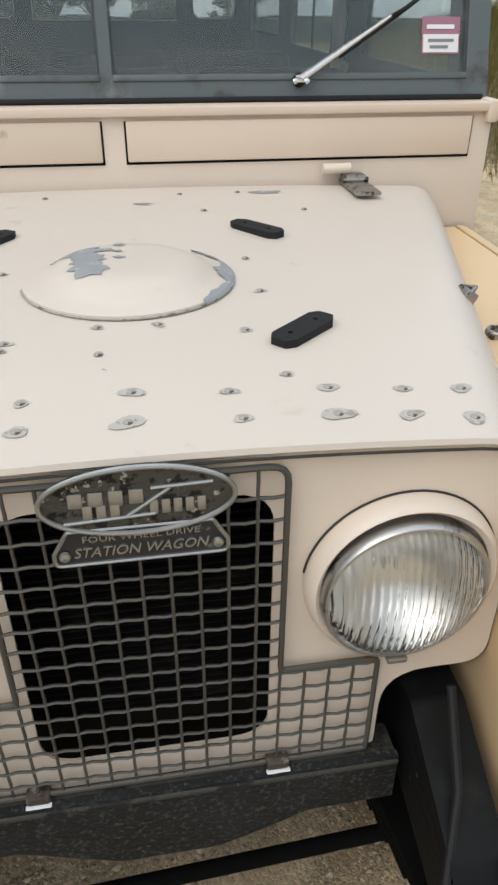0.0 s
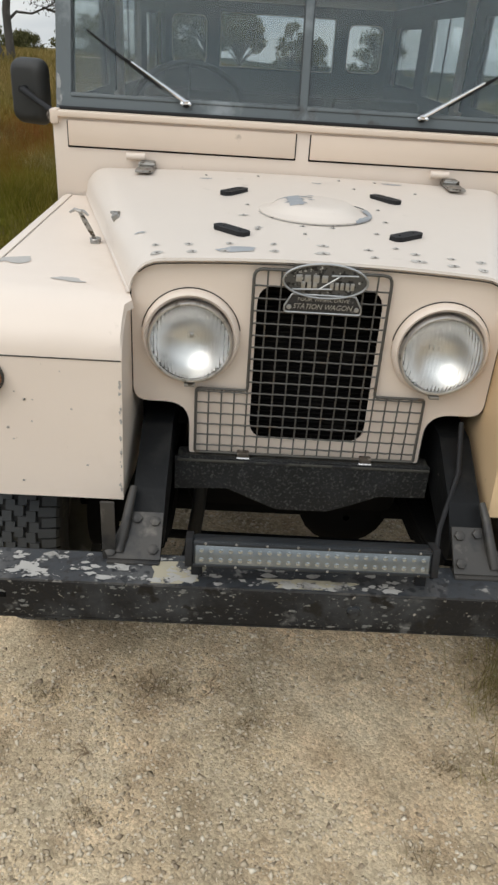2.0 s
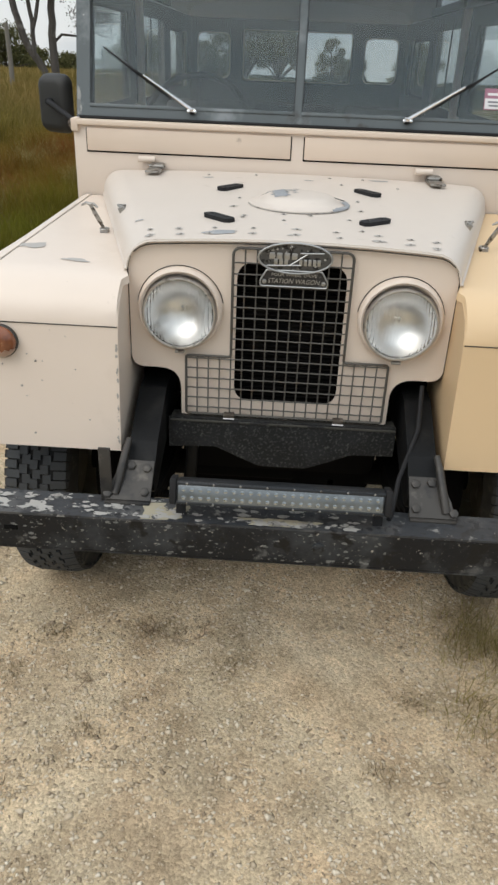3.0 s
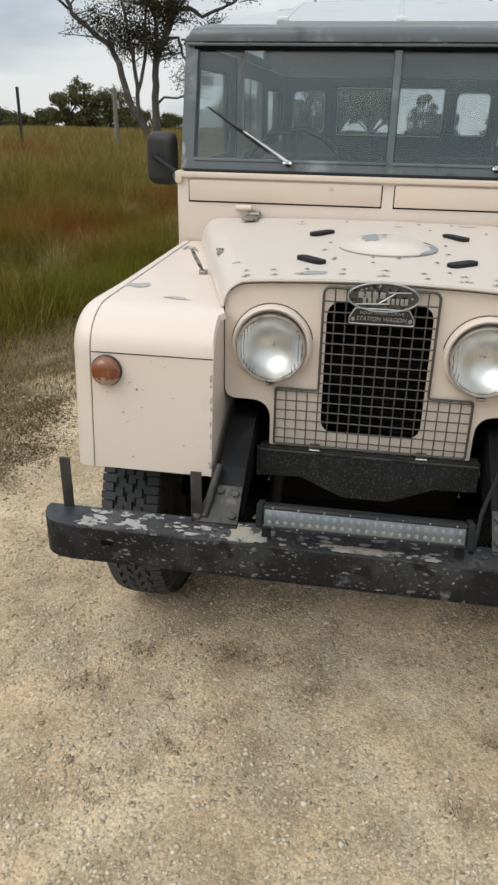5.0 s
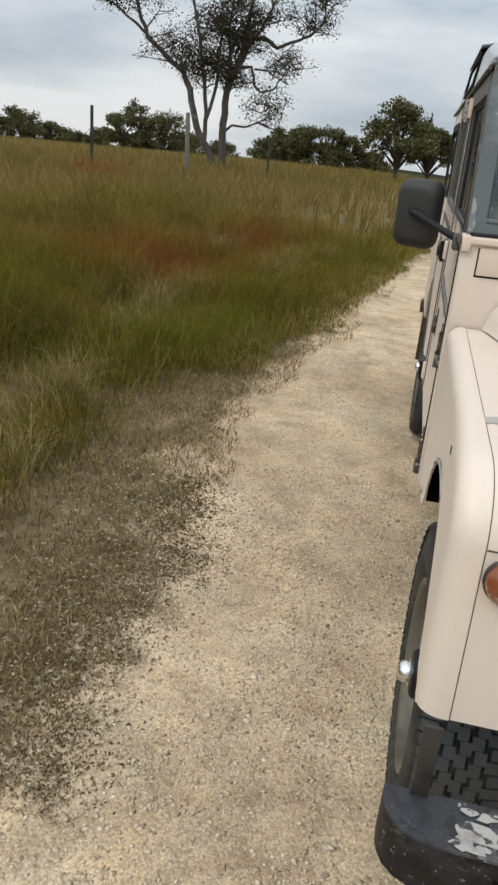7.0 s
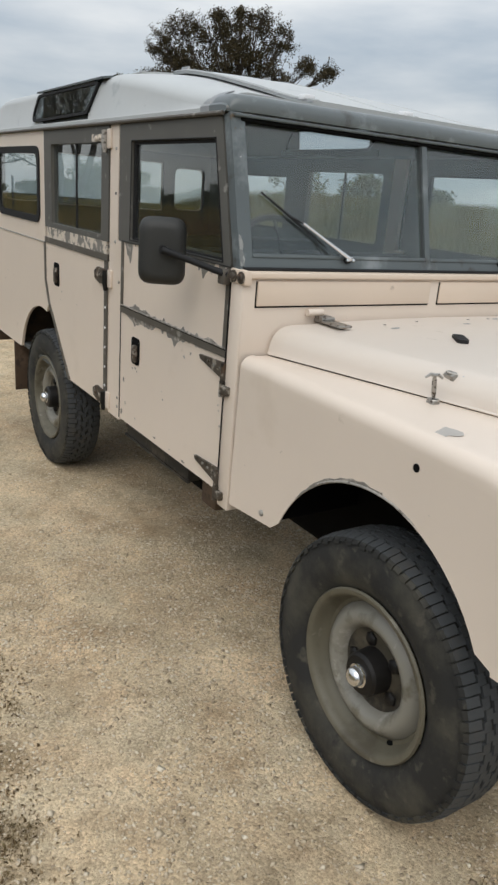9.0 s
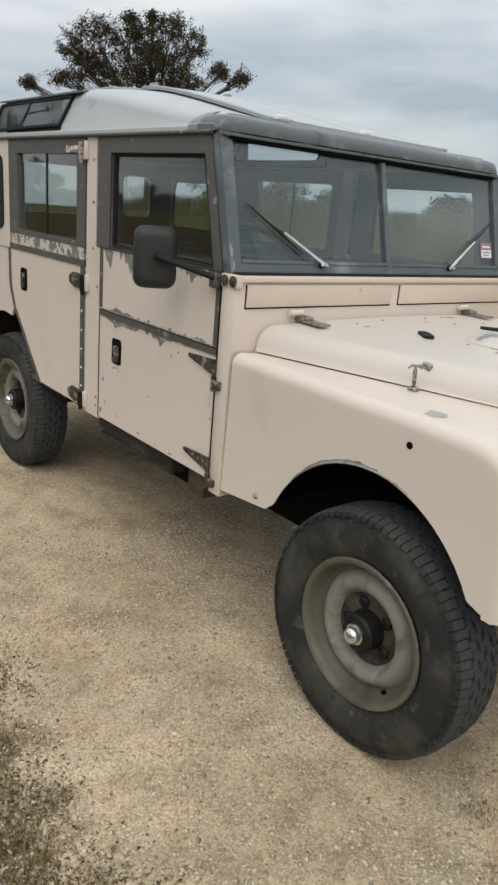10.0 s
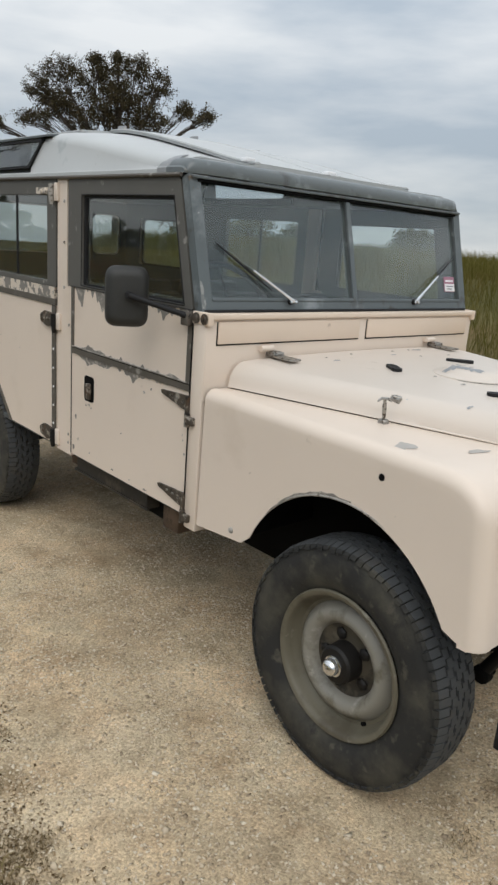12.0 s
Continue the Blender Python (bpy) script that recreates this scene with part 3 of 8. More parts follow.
    spots += [(0.162, 0.508, 0.007), (0.128, 0.62, 0.008), (0.242, 0.63, 0.006), (0.353, 0.497, 0.005), (-0.032, -0.08, 0.006), (-0.145, -0.06, 0.010), (-0.179, 0.08, 0.013), (-0.17, 0.207, 0.008), (-0.3, 0.6, 0.007), (-0.14, 0.62, 0.008)]
    for x, y, r in spots:
        x, y = x + rng.uniform(-0.004, 0.004), y + rng.uniform(-0.004, 0.004)
        part("paint_chip", blob(bmesh.new(), x, y, r * rng.uniform(0.55, 0.85), rng.uniform(1, 1.5), rng.uniform(-0.4, 0.4)), HALO, bonnet, smooth=False)
        ob = new("rivet", rivet)
        ob.parent = bonnet
        ob.matrix_local = pose(x, y, bonnet_z(x, y) + 0.001)
    for x, y, r, s, turn in ((-0.19, -0.235, 0.02, 2.3, 0.1), (0.3, 0.63, 0.012, 2.6, 0.1), (-0.3, 0.55, 0.007, 3, 0.2), (-0.42, -0.1, 0.006, 2, 0), (0.05, 0.56, 0.006, 3, 0)):
        part("paint_chip", blob(bmesh.new(), x, y, r, s, turn), PRIMER, bonnet, smooth=False)
    # bare patches on the dish
    def dish_z(x, y):
        q = math.hypot(x - 0.012, y - 0.16)
        prev = prof[0]
        for h, r in prof:
            if q >= r:
                return bonnet_z(0, 0.16) - 0.001 + prev[0] + (h - prev[0]) * (prev[1] - q) / max(1e-6, prev[1] - r)
            prev = (h, r)
        return bonnet_z(0, 0.16) + prof[-1][0]

    for x, y, r, s, turn in ((-0.052, 0.205, 0.028, 1.4, 0.2), (-0.042, 0.130, 0.030, 1.2, 1.1), (-0.078, 0.215, 0.016, 1.4, 0.0), (-0.046, 0.170, 0.024, 1.2, 0.4), (-0.002, 0.2, 0.006, 1.3, 0), (0.002, 0.23, 0.006, 1.5, 0), (0.0, 0.17, 0.006, 1.5, 0), (0.0, 0.25, 0.005, 1.8, 0)):
        bm, rows = bmesh.new(), [[], [], []]
        for k in range(18):
            a = k * math.tau / 18
            e = r * (0.55 + 0.65 * rng.random())
            for row, q in zip(rows, (e, e * 0.66, e * 0.33)):
                px, py = q * s * math.cos(a), q * math.sin(a)
                X, Y = x + px * math.cos(turn) - py * math.sin(turn), y + px * math.sin(turn) + py * math.cos(turn)
                row.append((X, Y, dish_z(X, Y) + 0.0012))
        loft(bm, rows)
        c = bm.verts.new((x, y, dish_z(x, y) + 0.0012))
        bm.verts.ensure_lookup_table()
        for k in range(18):
            bm.faces.new((bm.verts[36 + k], bm.verts[36 + (k + 1) % 18], c))
        part("paint_chip", bm, PRIMER, bonnet, smooth=False)
    for a0, a1, w in ((-50, -14, 0.010), (-20, 18, 0.024), (18, 48, 0.010)):
        bm, rows = bmesh.new(), []
        for k in range(13):
            a = math.radians(a0 + (a1 - a0) * k / 12)
            t = w * math.sin(math.pi * k / 12) * rng.uniform(0.5, 1.1) + 0.002
            rows.append([(0.012 + q * math.cos(a), 0.16 + q * math.sin(a), bonnet_z(0, 0.16) + h) for q, h in ((0.153, 0.0016), (0.149, 0.0052), (0.149 - t, 0.0056 + 0.22 * t))])
        loft(bm, rows, False)
        part("paint_chip", bm, PRIMER, bonnet, smooth=False)
    for s in (-1, 1):
        # bonnet hinge with its roller
        hb = bmesh.new()
        box(hb, (s * 0.50 - 0.026, 0.565, 1.214), (s * 0.50 + 0.026, 0.70, 1.2215), 0.002)
        box(hb, (s * 0.50 - 0.024, 0.664, 1.216), (s * 0.50 + 0.024, 0.70, 1.234), 0.004)
        tube(hb, [(s * 0.50 - 0.026, 0.66, 1.226), (s * 0.50 + 0.026, 0.66, 1.226)], 0.006, 8)
        hinge = part("bonnet_hinge", hb, LATCH, bonnet, "pitted steel hinge strap")
        tb = bmesh.new()
        tube(tb, [(s * 0.50 - 0.068, 0.682, 1.245), (s * 0.50 - 0.008, 0.682, 1.245)], 0.011, 12)
        part("hinge_sleeve", tb, CREAM, hinge)
    return bonnet


def build_latches():
    for s in (-1, 1):
        a, c = Vector((s * 0.566, 0.100, 1.114)), Vector((s * 0.600, 0.078, 1.190))
        bm = bmesh.new()
        tube(bm, [a, a.lerp(c, 0.35), a.lerp(c, 0.7), c], [0.0035, 0.0066, 0.0066, 0.0045], 8)
        tube(bm, [c + Vector((0.024, -0.006, -0.008)), c + Vector((0.012, -0.003, 0.001)), c, c + Vector((-0.012, 0.003, 0.003)), c + Vector((-0.026, 0.006, -0.005))], [0.003, 0.0045, 0.0052, 0.0045, 0.003], 8)
        tube(bm, [a + Vector((0.012 * math.cos(k * math.tau / 12), 0.014 * math.sin(k * math.tau / 12), 0.002)) for k in range(13)], 0.0035, 6, False)
        box(bm, (a.x - 0.012, a.y - 0.014, 1.100), (a.x + 0.012, a.y + 0.014, 1.115), 0.003)
        latch = part("bonnet_latch", bm, LATCH, car, "worn steel over-centre bonnet latch")
        b2 = bmesh.new()
        x0 = s * 0.506
        box(b2, (x0 - 0.011, 0.088, 1.160), (x0 + 0.011, 0.122, 1.186), 0.004, Matrix.Translation((x0, 0.1, 1.17)) @ Matrix.Rotation(radians(28 * s), 4, "Y") @ Matrix.Translation((-x0, -0.1, -1.17)))
        tube(b2, [(x0, 0.088, 1.182), (x0 + s * 0.016, 0.105, 1.186), (x0, 0.122, 1.182)], 0.004, 8)
        part("latch_catch", b2, LATCH, latch)


def wing_profile():
    """Side view of a front wing: (y, z, ny, nz) from the bulkhead over the nose to its lower edge."""
    out = [(y, 1.110 - 0.006 * (0.69 - y), 0.0, 1.0) for y in np.linspace(0.69, -0.265, 10)]
    cy, cz, ry, rz, n = -0.265, 0.975, 0.167, 0.1293, 2.3
    for k in range(1, 15):
        a = math.pi / 2 * (1 + k / 14)
        u, w = abs(math.cos(a)), abs(math.sin(a))
        nv = Vector((-u ** (2 - 2 / n) / ry, w ** (2 - 2 / n) / rz)).normalized()
        out.append((cy - ry * u ** (2 / n), cz + rz * w ** (2 / n), nv.x, nv.y))
    out += [(WING_Y - 0.030 * (0.97 - z) / 0.3, z, -0.997, 0.08) for z in np.linspace(0.95, 0.672, 6)]
    return out


def wing_side(y):
    """Half width of the wing, which flares a little towards its nose."""
    return WING_X + FLARE * smooth01((0.05 - y) / 0.4)


def wing_round(nz):
    """Radius of the wing's outer edge: soft along the top, tighter round the nose."""
    return 0.045 - 0.006 * abs(nz)


def wing_inner(y):
    return 0.418 if y < -0.33 else bonnet_half(y) - 0.006


def build_wing(s, paint, name, label):
    prof = wing_profile()
    rings = []
    for y, z, ny, nz in prof:
        xi = wing_inner(y)
        R = wing_round(nz)
        wx = wing_side(y)
        row = [(s * xi, y, z - 0.018 * abs(nz)), (s * (xi + 0.004), y, z)]
        xs = 0.755
        for k in range(1, 9):
            row.append((s * (xi + (xs - xi) * k / 8), y, z))
        row.append((s * (xs + 0.0006), y + ny * 0.003, z + nz * 0.003))
        for k in range(1, 9):
            a0 = math.asin(max(0.0, (xs + 0.001 - wx + R) / R))
            a = a0 + (math.pi / 2 - a0) * k / 8
            o = R * (1 - math.cos(a)) - 0.003
            row.append((s * (wx - R + R * math.sin(a)), y - ny * o, z - nz * o))
        row.append((s * wx, y - ny * (R + 0.016), z - nz * (R + 0.016)))
        rings.append(row)
    skin = part(name, loft(bmesh.new(), rings, False), paint, car, label, solid=0.004, facing=(s * 0.5, -0.5, 1))
    edge = [(y - ny * (wing_round(nz) + 0.004), z - nz * (wing_round(nz) + 0.004)) for y, z, ny, nz in prof]
    # side skin with its wheel arch
    cy, cz, r = 0.02, 0.475, 0.44
    low = []
    low += [(-0.395, 0.672), (-0.385, 0.70)]
    for k in range(25):
        a = math.radians(150 - 125 * k / 24)
        low.append((cy + r * 0.98 * math.cos(a), cz + r * math.sin(a)))
    low += [(0.452, 0.628), (0.70, 0.605)]
    outline = edge + [(-0.43, 0.667), (-0.415, 0.672)] + low[2:]
    bm = bmesh.new()
    plate(bm, outline, [], "x", s * (WING_X - 0.004), s * (WING_X - 0.0001))
    bmesh.ops.triangulate(bm, faces=bm.faces[:])
    for v in bm.verts:
        v.co.x += s * (wing_side(v.co.y) - WING_X)
    side = part("wing_side_panel", bm, paint, skin)
    # rolled arch lip, rubbed bare
    bm = bmesh.new()
    pts = [(s * (WING_X + 0.001), cy + (r + 0.004) * 0.98 * math.cos(math.radians(a)), cz + (r + 0.004) * math.sin(math.radians(a))) for a in range(58, 122, 4)]
    tube(bm, pts, 0.0035, 6)
    part("arch_lip", bm, CHIP_DARK, side)
    bm, rows, rw = bmesh.new(), [], random.Random(3)
    for a in range(66, 140, 3):
        w = (0.009 + 0.009 * rw.random()) * math.sin(math.pi * (a - 62) / 80)
        rows.append([(s * (WING_X + 0.0004), cy + q * 0.98 * math.cos(math.radians(180 - a)), cz + q * math.sin(math.radians(180 - a))) for q in (r, r + w)])
    part("worn_edge", loft(bm, rows, False), WORN_AND_LIT_GREY, side, smooth=False)
    # seam between top skin and side, and the seam across the nose
    bm = bmesh.new()
    tube(bm, [(s * 0.7535, y - ny * 0.0003, z - nz * 0.0003) for y, z, ny, nz in prof], 0.0009, 6)
    part("seam", bm, UNDERBODY, skin)
    bm = bmesh.new()
    tube(bm, [(s * 0.42, WING_Y + 0.0005, 0.998), (s * 0.752, WING_Y + 0.0005, 0.998)], 0.0014, 6)
    part("seam", bm, UNDERBODY, skin)
    # shadow joint along the bonnet's foot
    bm, rows = bmesh.new(), []
    for y in np.linspace(-0.26, 0.68, 14):
        x, z = s * (bonnet_half(y) - 0.0015), 1.1100 - 0.006 * (0.69 - y)
        rows.append([(x, y, z - 0.004), (x, y, z + 0.007), (x - s * 0.002, y, z + 0.007), (x - s * 0.002, y, z - 0.004)])
    loft(bm, rows, True, True)
    part("bonnet_joint", bm, DARK, skin)
    # inner wing and wheel box
    bm = bmesh.new()
    plate(bm, [(WING_Y - 0.027, 0.675), (-0.28, 0.64), (-0.10, 0.66), (0.68, 0.68), (0.68, 1.097), (-0.265, 1.097), (-0.33, 1.088), (-0.39, 1.060), (-0.418, 1.022), (WING_Y + 0.004, 0.97)], [], "x", s * 0.418, s * 0.424)
    part("inner_wing", bm, paint, skin)
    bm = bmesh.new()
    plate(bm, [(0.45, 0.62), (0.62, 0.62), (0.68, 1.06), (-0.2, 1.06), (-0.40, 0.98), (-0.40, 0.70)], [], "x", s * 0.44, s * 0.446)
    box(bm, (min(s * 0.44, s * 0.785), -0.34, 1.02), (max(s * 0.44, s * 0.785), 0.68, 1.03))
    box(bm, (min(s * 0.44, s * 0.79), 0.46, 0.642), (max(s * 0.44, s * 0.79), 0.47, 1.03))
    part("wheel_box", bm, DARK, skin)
    # dark plate added inside the wheel to keep light from under the engine
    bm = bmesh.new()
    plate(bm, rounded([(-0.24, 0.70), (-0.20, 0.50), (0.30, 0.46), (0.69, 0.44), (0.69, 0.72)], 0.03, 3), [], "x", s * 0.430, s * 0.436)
    part("shade_plate", bm, DARK, skin)
    return skin


def build_wings():
    right = build_wing(-1, CREAM, "front_wing", "cream front wing with dents and chipped edges")
    left = build_wing(1, YELLOW_CREAM, "front_wing", "yellowed front wing panel, warmer than the rest")
    rng = random.Random(8)
    for x, y, r, st, turn in ((-0.722, -0.101, 0.025, 1.9, 0.3), (-0.564, -0.232, 0.013, 3.0, -0.35), (-0.64, 0.5, 0.004, 2, 0)):
        bm, vs = bmesh.new(), []
        for k in range(22):
            a = k * math.tau / 22
            q = r * (1 + 0.14 * math.sin(2 * a + x * 90) + 0.18 * math.sin(3 * a + y * 70) + 0.14 * math.sin(5 * a + x * 31) + rng.uniform(-0.10, 0.10))
            px, py = q * st * math.cos(a), q * math.sin(a)
            X, Y = x + px * math.cos(turn) - py * math.sin(turn), y + px * math.sin(turn) + py * math.cos(turn)
            vs.append(bm.verts.new((X, Y, 1.1116 - 0.006 * (0.69 - Y))))
        bm.faces.new(vs)
        part("paint_chip", bm, CHIP_SOFT, right, smooth=False)
    # chips on the nose and its inner edge
    for k in range(52):
        if k < 10:
            x, z, y, r = rng.uniform(-0.73, -0.45), rng.uniform(0.70, 0.96), None, rng.uniform(0.0015, 0.0035)
        else:
            x, z, y, r = -0.4205 - 0.004 * rng.random() ** 2, rng.choice((rng.uniform(0.70, 0.80), rng.uniform(0.86, 0.955), rng.uniform(0.68, 0.97))), None, 0.0012 + 0.0060 * rng.random() ** 3
        y = WING_Y - 0.030 * (0.97 - z) / 0.3 - 0.0022
        bm = bmesh.new()
        bm.faces.new([bm.verts.new((x + r * rng.uniform(0.5, 1.2) * (0.6 if k >= 10 else 1.2) * math.cos(a * math.tau / 9), y, z + r * rng.uniform(0.5, 1.3) * math.sin(a * math.tau / 9))) for a in range(9)])
        part("paint_chip", bm, CHIP_DARK, right, smooth=False)
    # round hole in the side
    bm = bmesh.new()
    lathe(bm, [(0, 0.0105), (0.001, 0.0105), (0.0012, 0.0003)], Matrix.Translation((-wing_side(-0.10), -0.10, 1.030)) @ Matrix.Rotation(radians(-90), 4, "Y"), 20)
    part("side_hole", bm, DARK, right)
    bm = bmesh.new()
    lathe(bm, [(0, 0.011), (0.004, 0.010), (0.006, 0.005), (0.006, 0.0005)], Matrix.Translation((-WING_X, 0.505, 0.655)) @ Matrix.Rotation(radians(-90), 4, "Y"), 16)
    part("bolt_head", bm, CHIP_DARK, right)
    bm = bmesh.new()
    lathe(bm, [(0, 0.0425), (0.008, 0.0425), (0.010, 0.040)], Matrix.Translation((-0.708, WING_Y - 0.003, 0.951)) @ Matrix.Rotation(radians(90), 4, "X"), 32)
    ind = part("indicator", bm, BRACKET, right, "round amber indicator lamp")
    bm = bmesh.new()
    lathe(bm, [(0.010, 0.0398), (0.022, 0.038), (0.029, 0.032), (0.034, 0.022), (0.036, 0.010), (0.036, 0.0005)], Matrix.Translation((-0.708, WING_Y - 0.003, 0.951)) @ Matrix.Rotation(radians(90), 4, "X"), 32)
    # lens split so its lower part can carry a pale painted reflection
    low = bm.copy()
    bmesh.ops.delete(bm, geom=[f for f in bm.faces if f.calc_center_median().z < 0.936], context="FACES")
    bmesh.ops.delete(low, geom=[f for f in low.faces if f.calc_center_median().z >= 0.936], context="FACES")
    part("amber_lens", bm, AMBER, ind, "faded amber lens", facing=(0, -1, 0))
    part("lens_reflection", low, AMBER_PALE, ind, "lower part of the lens, coloured pale as a reflection", facing=(0, -1, 0))


def build_grille_panel():
    """Front panel with two lamp openings and the radiator opening."""
    top = [(0.345, 1.1785), (0.2, 1.187), (0.0, 1.1905), (-0.2, 1.187), (-0.345, 1.1785)]
    outer = [(-0.4155, 1.115), (-0.4155, 0.842), (-0.283, 0.842), (-0.283, 0.706), (0.283, 0.706), (0.283, 0.842), (0.4155, 0.842), (0.4155, 1.115)]
    loop = rounded(outer + [(0.401, 1.160)] + top + [(-0.401, 1.160)], [0.01, 0.035, 0.06, 0.006, 0.006, 0.06, 0.035, 0.01] + [0.03] + [0] * 5 + [0.03])
    hole = rounded(rect(-0.139, 0.139, 0.755, 1.136), 0.045)
    lamps = [ring_of(s * 0.283, 1.002, 0.080, 40) for s in (-1, 1)]
    bm = bmesh.new()
    plate(bm, loop, [hole] + lamps, "y", GRILLE_Y, GRILLE_Y + 0.004)
    panel = part("grille_panel", bm, CREAM, car, "cream grille panel between the wings")
    bm = bmesh.new()
    frame_ring(bm, [(x * 1.008, 0.945 + (z - 0.945) * 1.010) for x, z in loop], [(x * 0.998, 0.945 + (z - 0.945) * 0.998) for x, z in loop], "y", GRILLE_Y + 0.002, GRILLE_Y + 0.008)
    part("panel_gap", bm, DARK, panel)
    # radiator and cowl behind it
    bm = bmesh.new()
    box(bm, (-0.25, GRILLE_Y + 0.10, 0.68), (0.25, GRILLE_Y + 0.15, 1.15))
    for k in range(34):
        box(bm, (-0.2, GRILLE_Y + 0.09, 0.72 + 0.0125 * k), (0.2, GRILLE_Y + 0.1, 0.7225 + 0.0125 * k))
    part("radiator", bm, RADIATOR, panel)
    # near-black sheet added to stand in for the engine bay's shade
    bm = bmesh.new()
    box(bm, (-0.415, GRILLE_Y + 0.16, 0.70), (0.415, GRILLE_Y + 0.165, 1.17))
    part("engine_bay_shade", bm, DARK, panel)
    for s in (-1, 1):
        to = Matrix.Translation((s * 0.283, GRILLE_Y, 1.002)) @ Matrix.Rotation(radians(90), 4, "X")
        bm = bmesh.new()
        up = Matrix.Translation((s * 0.283, GRILLE_Y, 1.009)) @ Matrix.Rotation(radians(90), 4, "X")
        lathe(bm, [(-0.002, 0.1105), (0.010, 0.110), (0.022, 0.107), (0.026, 0.102), (0.02, 0.096)], up, 56)
        lamp = part("headlamp", bm, CREAM, car, "round sealed headlamp in a cream cowl")
        bm = bmesh.new()
        lathe(bm, [(0.008, 0.0955), (0.020, 0.0965), (0.029, 0.0955), (0.033, 0.0928), (0.033, 0.0898), (0.028, 0.0875)], to, 56)
        part("lamp_rim", bm, RIM_CHROME, lamp, "dull chrome rim")
        bm = bmesh.new()
        lathe(bm, [(0.028, 0.0885), (0.040, 0.082), (0.050, 0.064), (0.057, 0.036), (0.059, 0.0006)], to, 48)
        lens = part("lamp_lens", bm, LENS, lamp, "fluted clear glass lens", solid=0.003, facing=(0, -1, 0))
        lens.visible_shadow = False
        bm = bmesh.new()
        lathe(bm, [(0.026, 0.0878), (0.006, 0.076), (-0.011, 0.060), (-0.023, 0.040), (-0.029, 0.020), (-0.031, 0.0005)], to, 48)
        part("lamp_reflector", bm, REFLECTOR, lamp)
        bm = bmesh.new()
        lathe(bm, [(-0.031, 0.006), (-0.018, 0.0055), (-0.015, 0.003), (-0.0145, 0.0004)], to, 16)
        part("bulb", bm, RIM_CHROME, lamp)
        bm = bmesh.new()
        box(bm, (s * 0.283 - 0.012, GRILLE_Y - 0.034, 0.897), (s * 0.283 + 0.012, GRILLE_Y - 0.010, 0.905), 0.002)
        part("rim_clip", bm, LATCH, lamp)
        # cowl's dark gap line
        bm = bmesh.new()
        tube(bm, [(s * 0.283 + 0.1115 * math.cos(a), GRILLE_Y - 0.001, 1.009 + 0.1115 * math.sin(a)) for a in [math.radians(d) for d in range(10, 178, 6)]], 0.0013, 6)
        part("cowl_gap", bm, UNDERBODY, lamp)
    return panel


def build_mesh_grille():
    """Stepped wire-mesh guard: crossing wires on a rounded rim."""
    yg = GRILLE_Y - 0.012
    rim = rounded([(-0.268, 0.716), (0.268, 0.716), (0.268, 0.886), (0.149, 0.886), (0.149, 1.174), (-0.149, 1.174), (-0.149, 0.886), (-0.268, 0.886)], [0.006, 0.006, 0.01, 0.008, 0.02, 0.02, 0.008, 0.01], 4)
    bm = bmesh.new()
    pts = [(x, yg, z) for x, z in rim]
    tube(bm, pts + pts[:2], 0.0036, 8, False)
    g = part("radiator_grille", bm, WIRE, car, "grey wire mesh grille over the radiator")
    wires = []
    pitch_x, pitch_z = 0.0298, 0.0287
    for k in range(-8, 9):
        x = k * pitch_x
        wires.append([(x, 0.716), (x, 1.174 if abs(x) < 0.146 else 0.886)])
    k = 0
    while 0.736 + k * pitch_z < 1.165:
        z = 0.736 + k * pitch_z
        h = 0.268 if z < 0.884 else 0.149
        wires.append([(-h, z), (h, z)])
        k += 1
    for a, b in wires:
        bm, up, pts = bmesh.new(), abs(a[0] - b[0]) < 1e-6, []
        length = (b[1] - a[1]) if up else (b[0] - a[0])
        n = max(4, round(length / 0.0145))
        for i in range(n + 1):
            t = i / n
            wave = 0.0010 * (1 if (i % 2 == 0) else -1) * (1 if up else -1)
            pts.append((a[0] + (b[0] - a[0]) * t, yg + wave, a[1] + (b[1] - a[1]) * t))
        tube(bm, pts, 0.0021, 5)
        part("wire", bm, WIRE, g)
    for s in (-1, 1):
        clip = part("grille_clip", new_box((s * 0.150 - 0.015, yg - 0.010, 0.708), (s * 0.150 + 0.015, yg + 0.010, 0.722), 0.004), HINGE, g, "folded steel clip")
        part("clip_lip", new_box((s * 0.150 - 0.016, yg - 0.014, 0.701), (s * 0.150 + 0.016, yg - 0.006, 0.709), 0.002), WHITE_LABEL, clip)


def text_mesh(body, size, depth, m, name):
    cu = bpy.data.curves.new(name, "FONT")
    cu.body, cu.size, cu.extrude, cu.align_x, cu.align_y = body, size, depth, "CENTER", "CENTER"
    cu.resolution_u = 3
    tmp = bpy.data.objects.new(name, cu)
    me = bpy.data.meshes.new_from_object(tmp)
    bpy.data.objects.remove(tmp)
    me.transform(m)
    return me


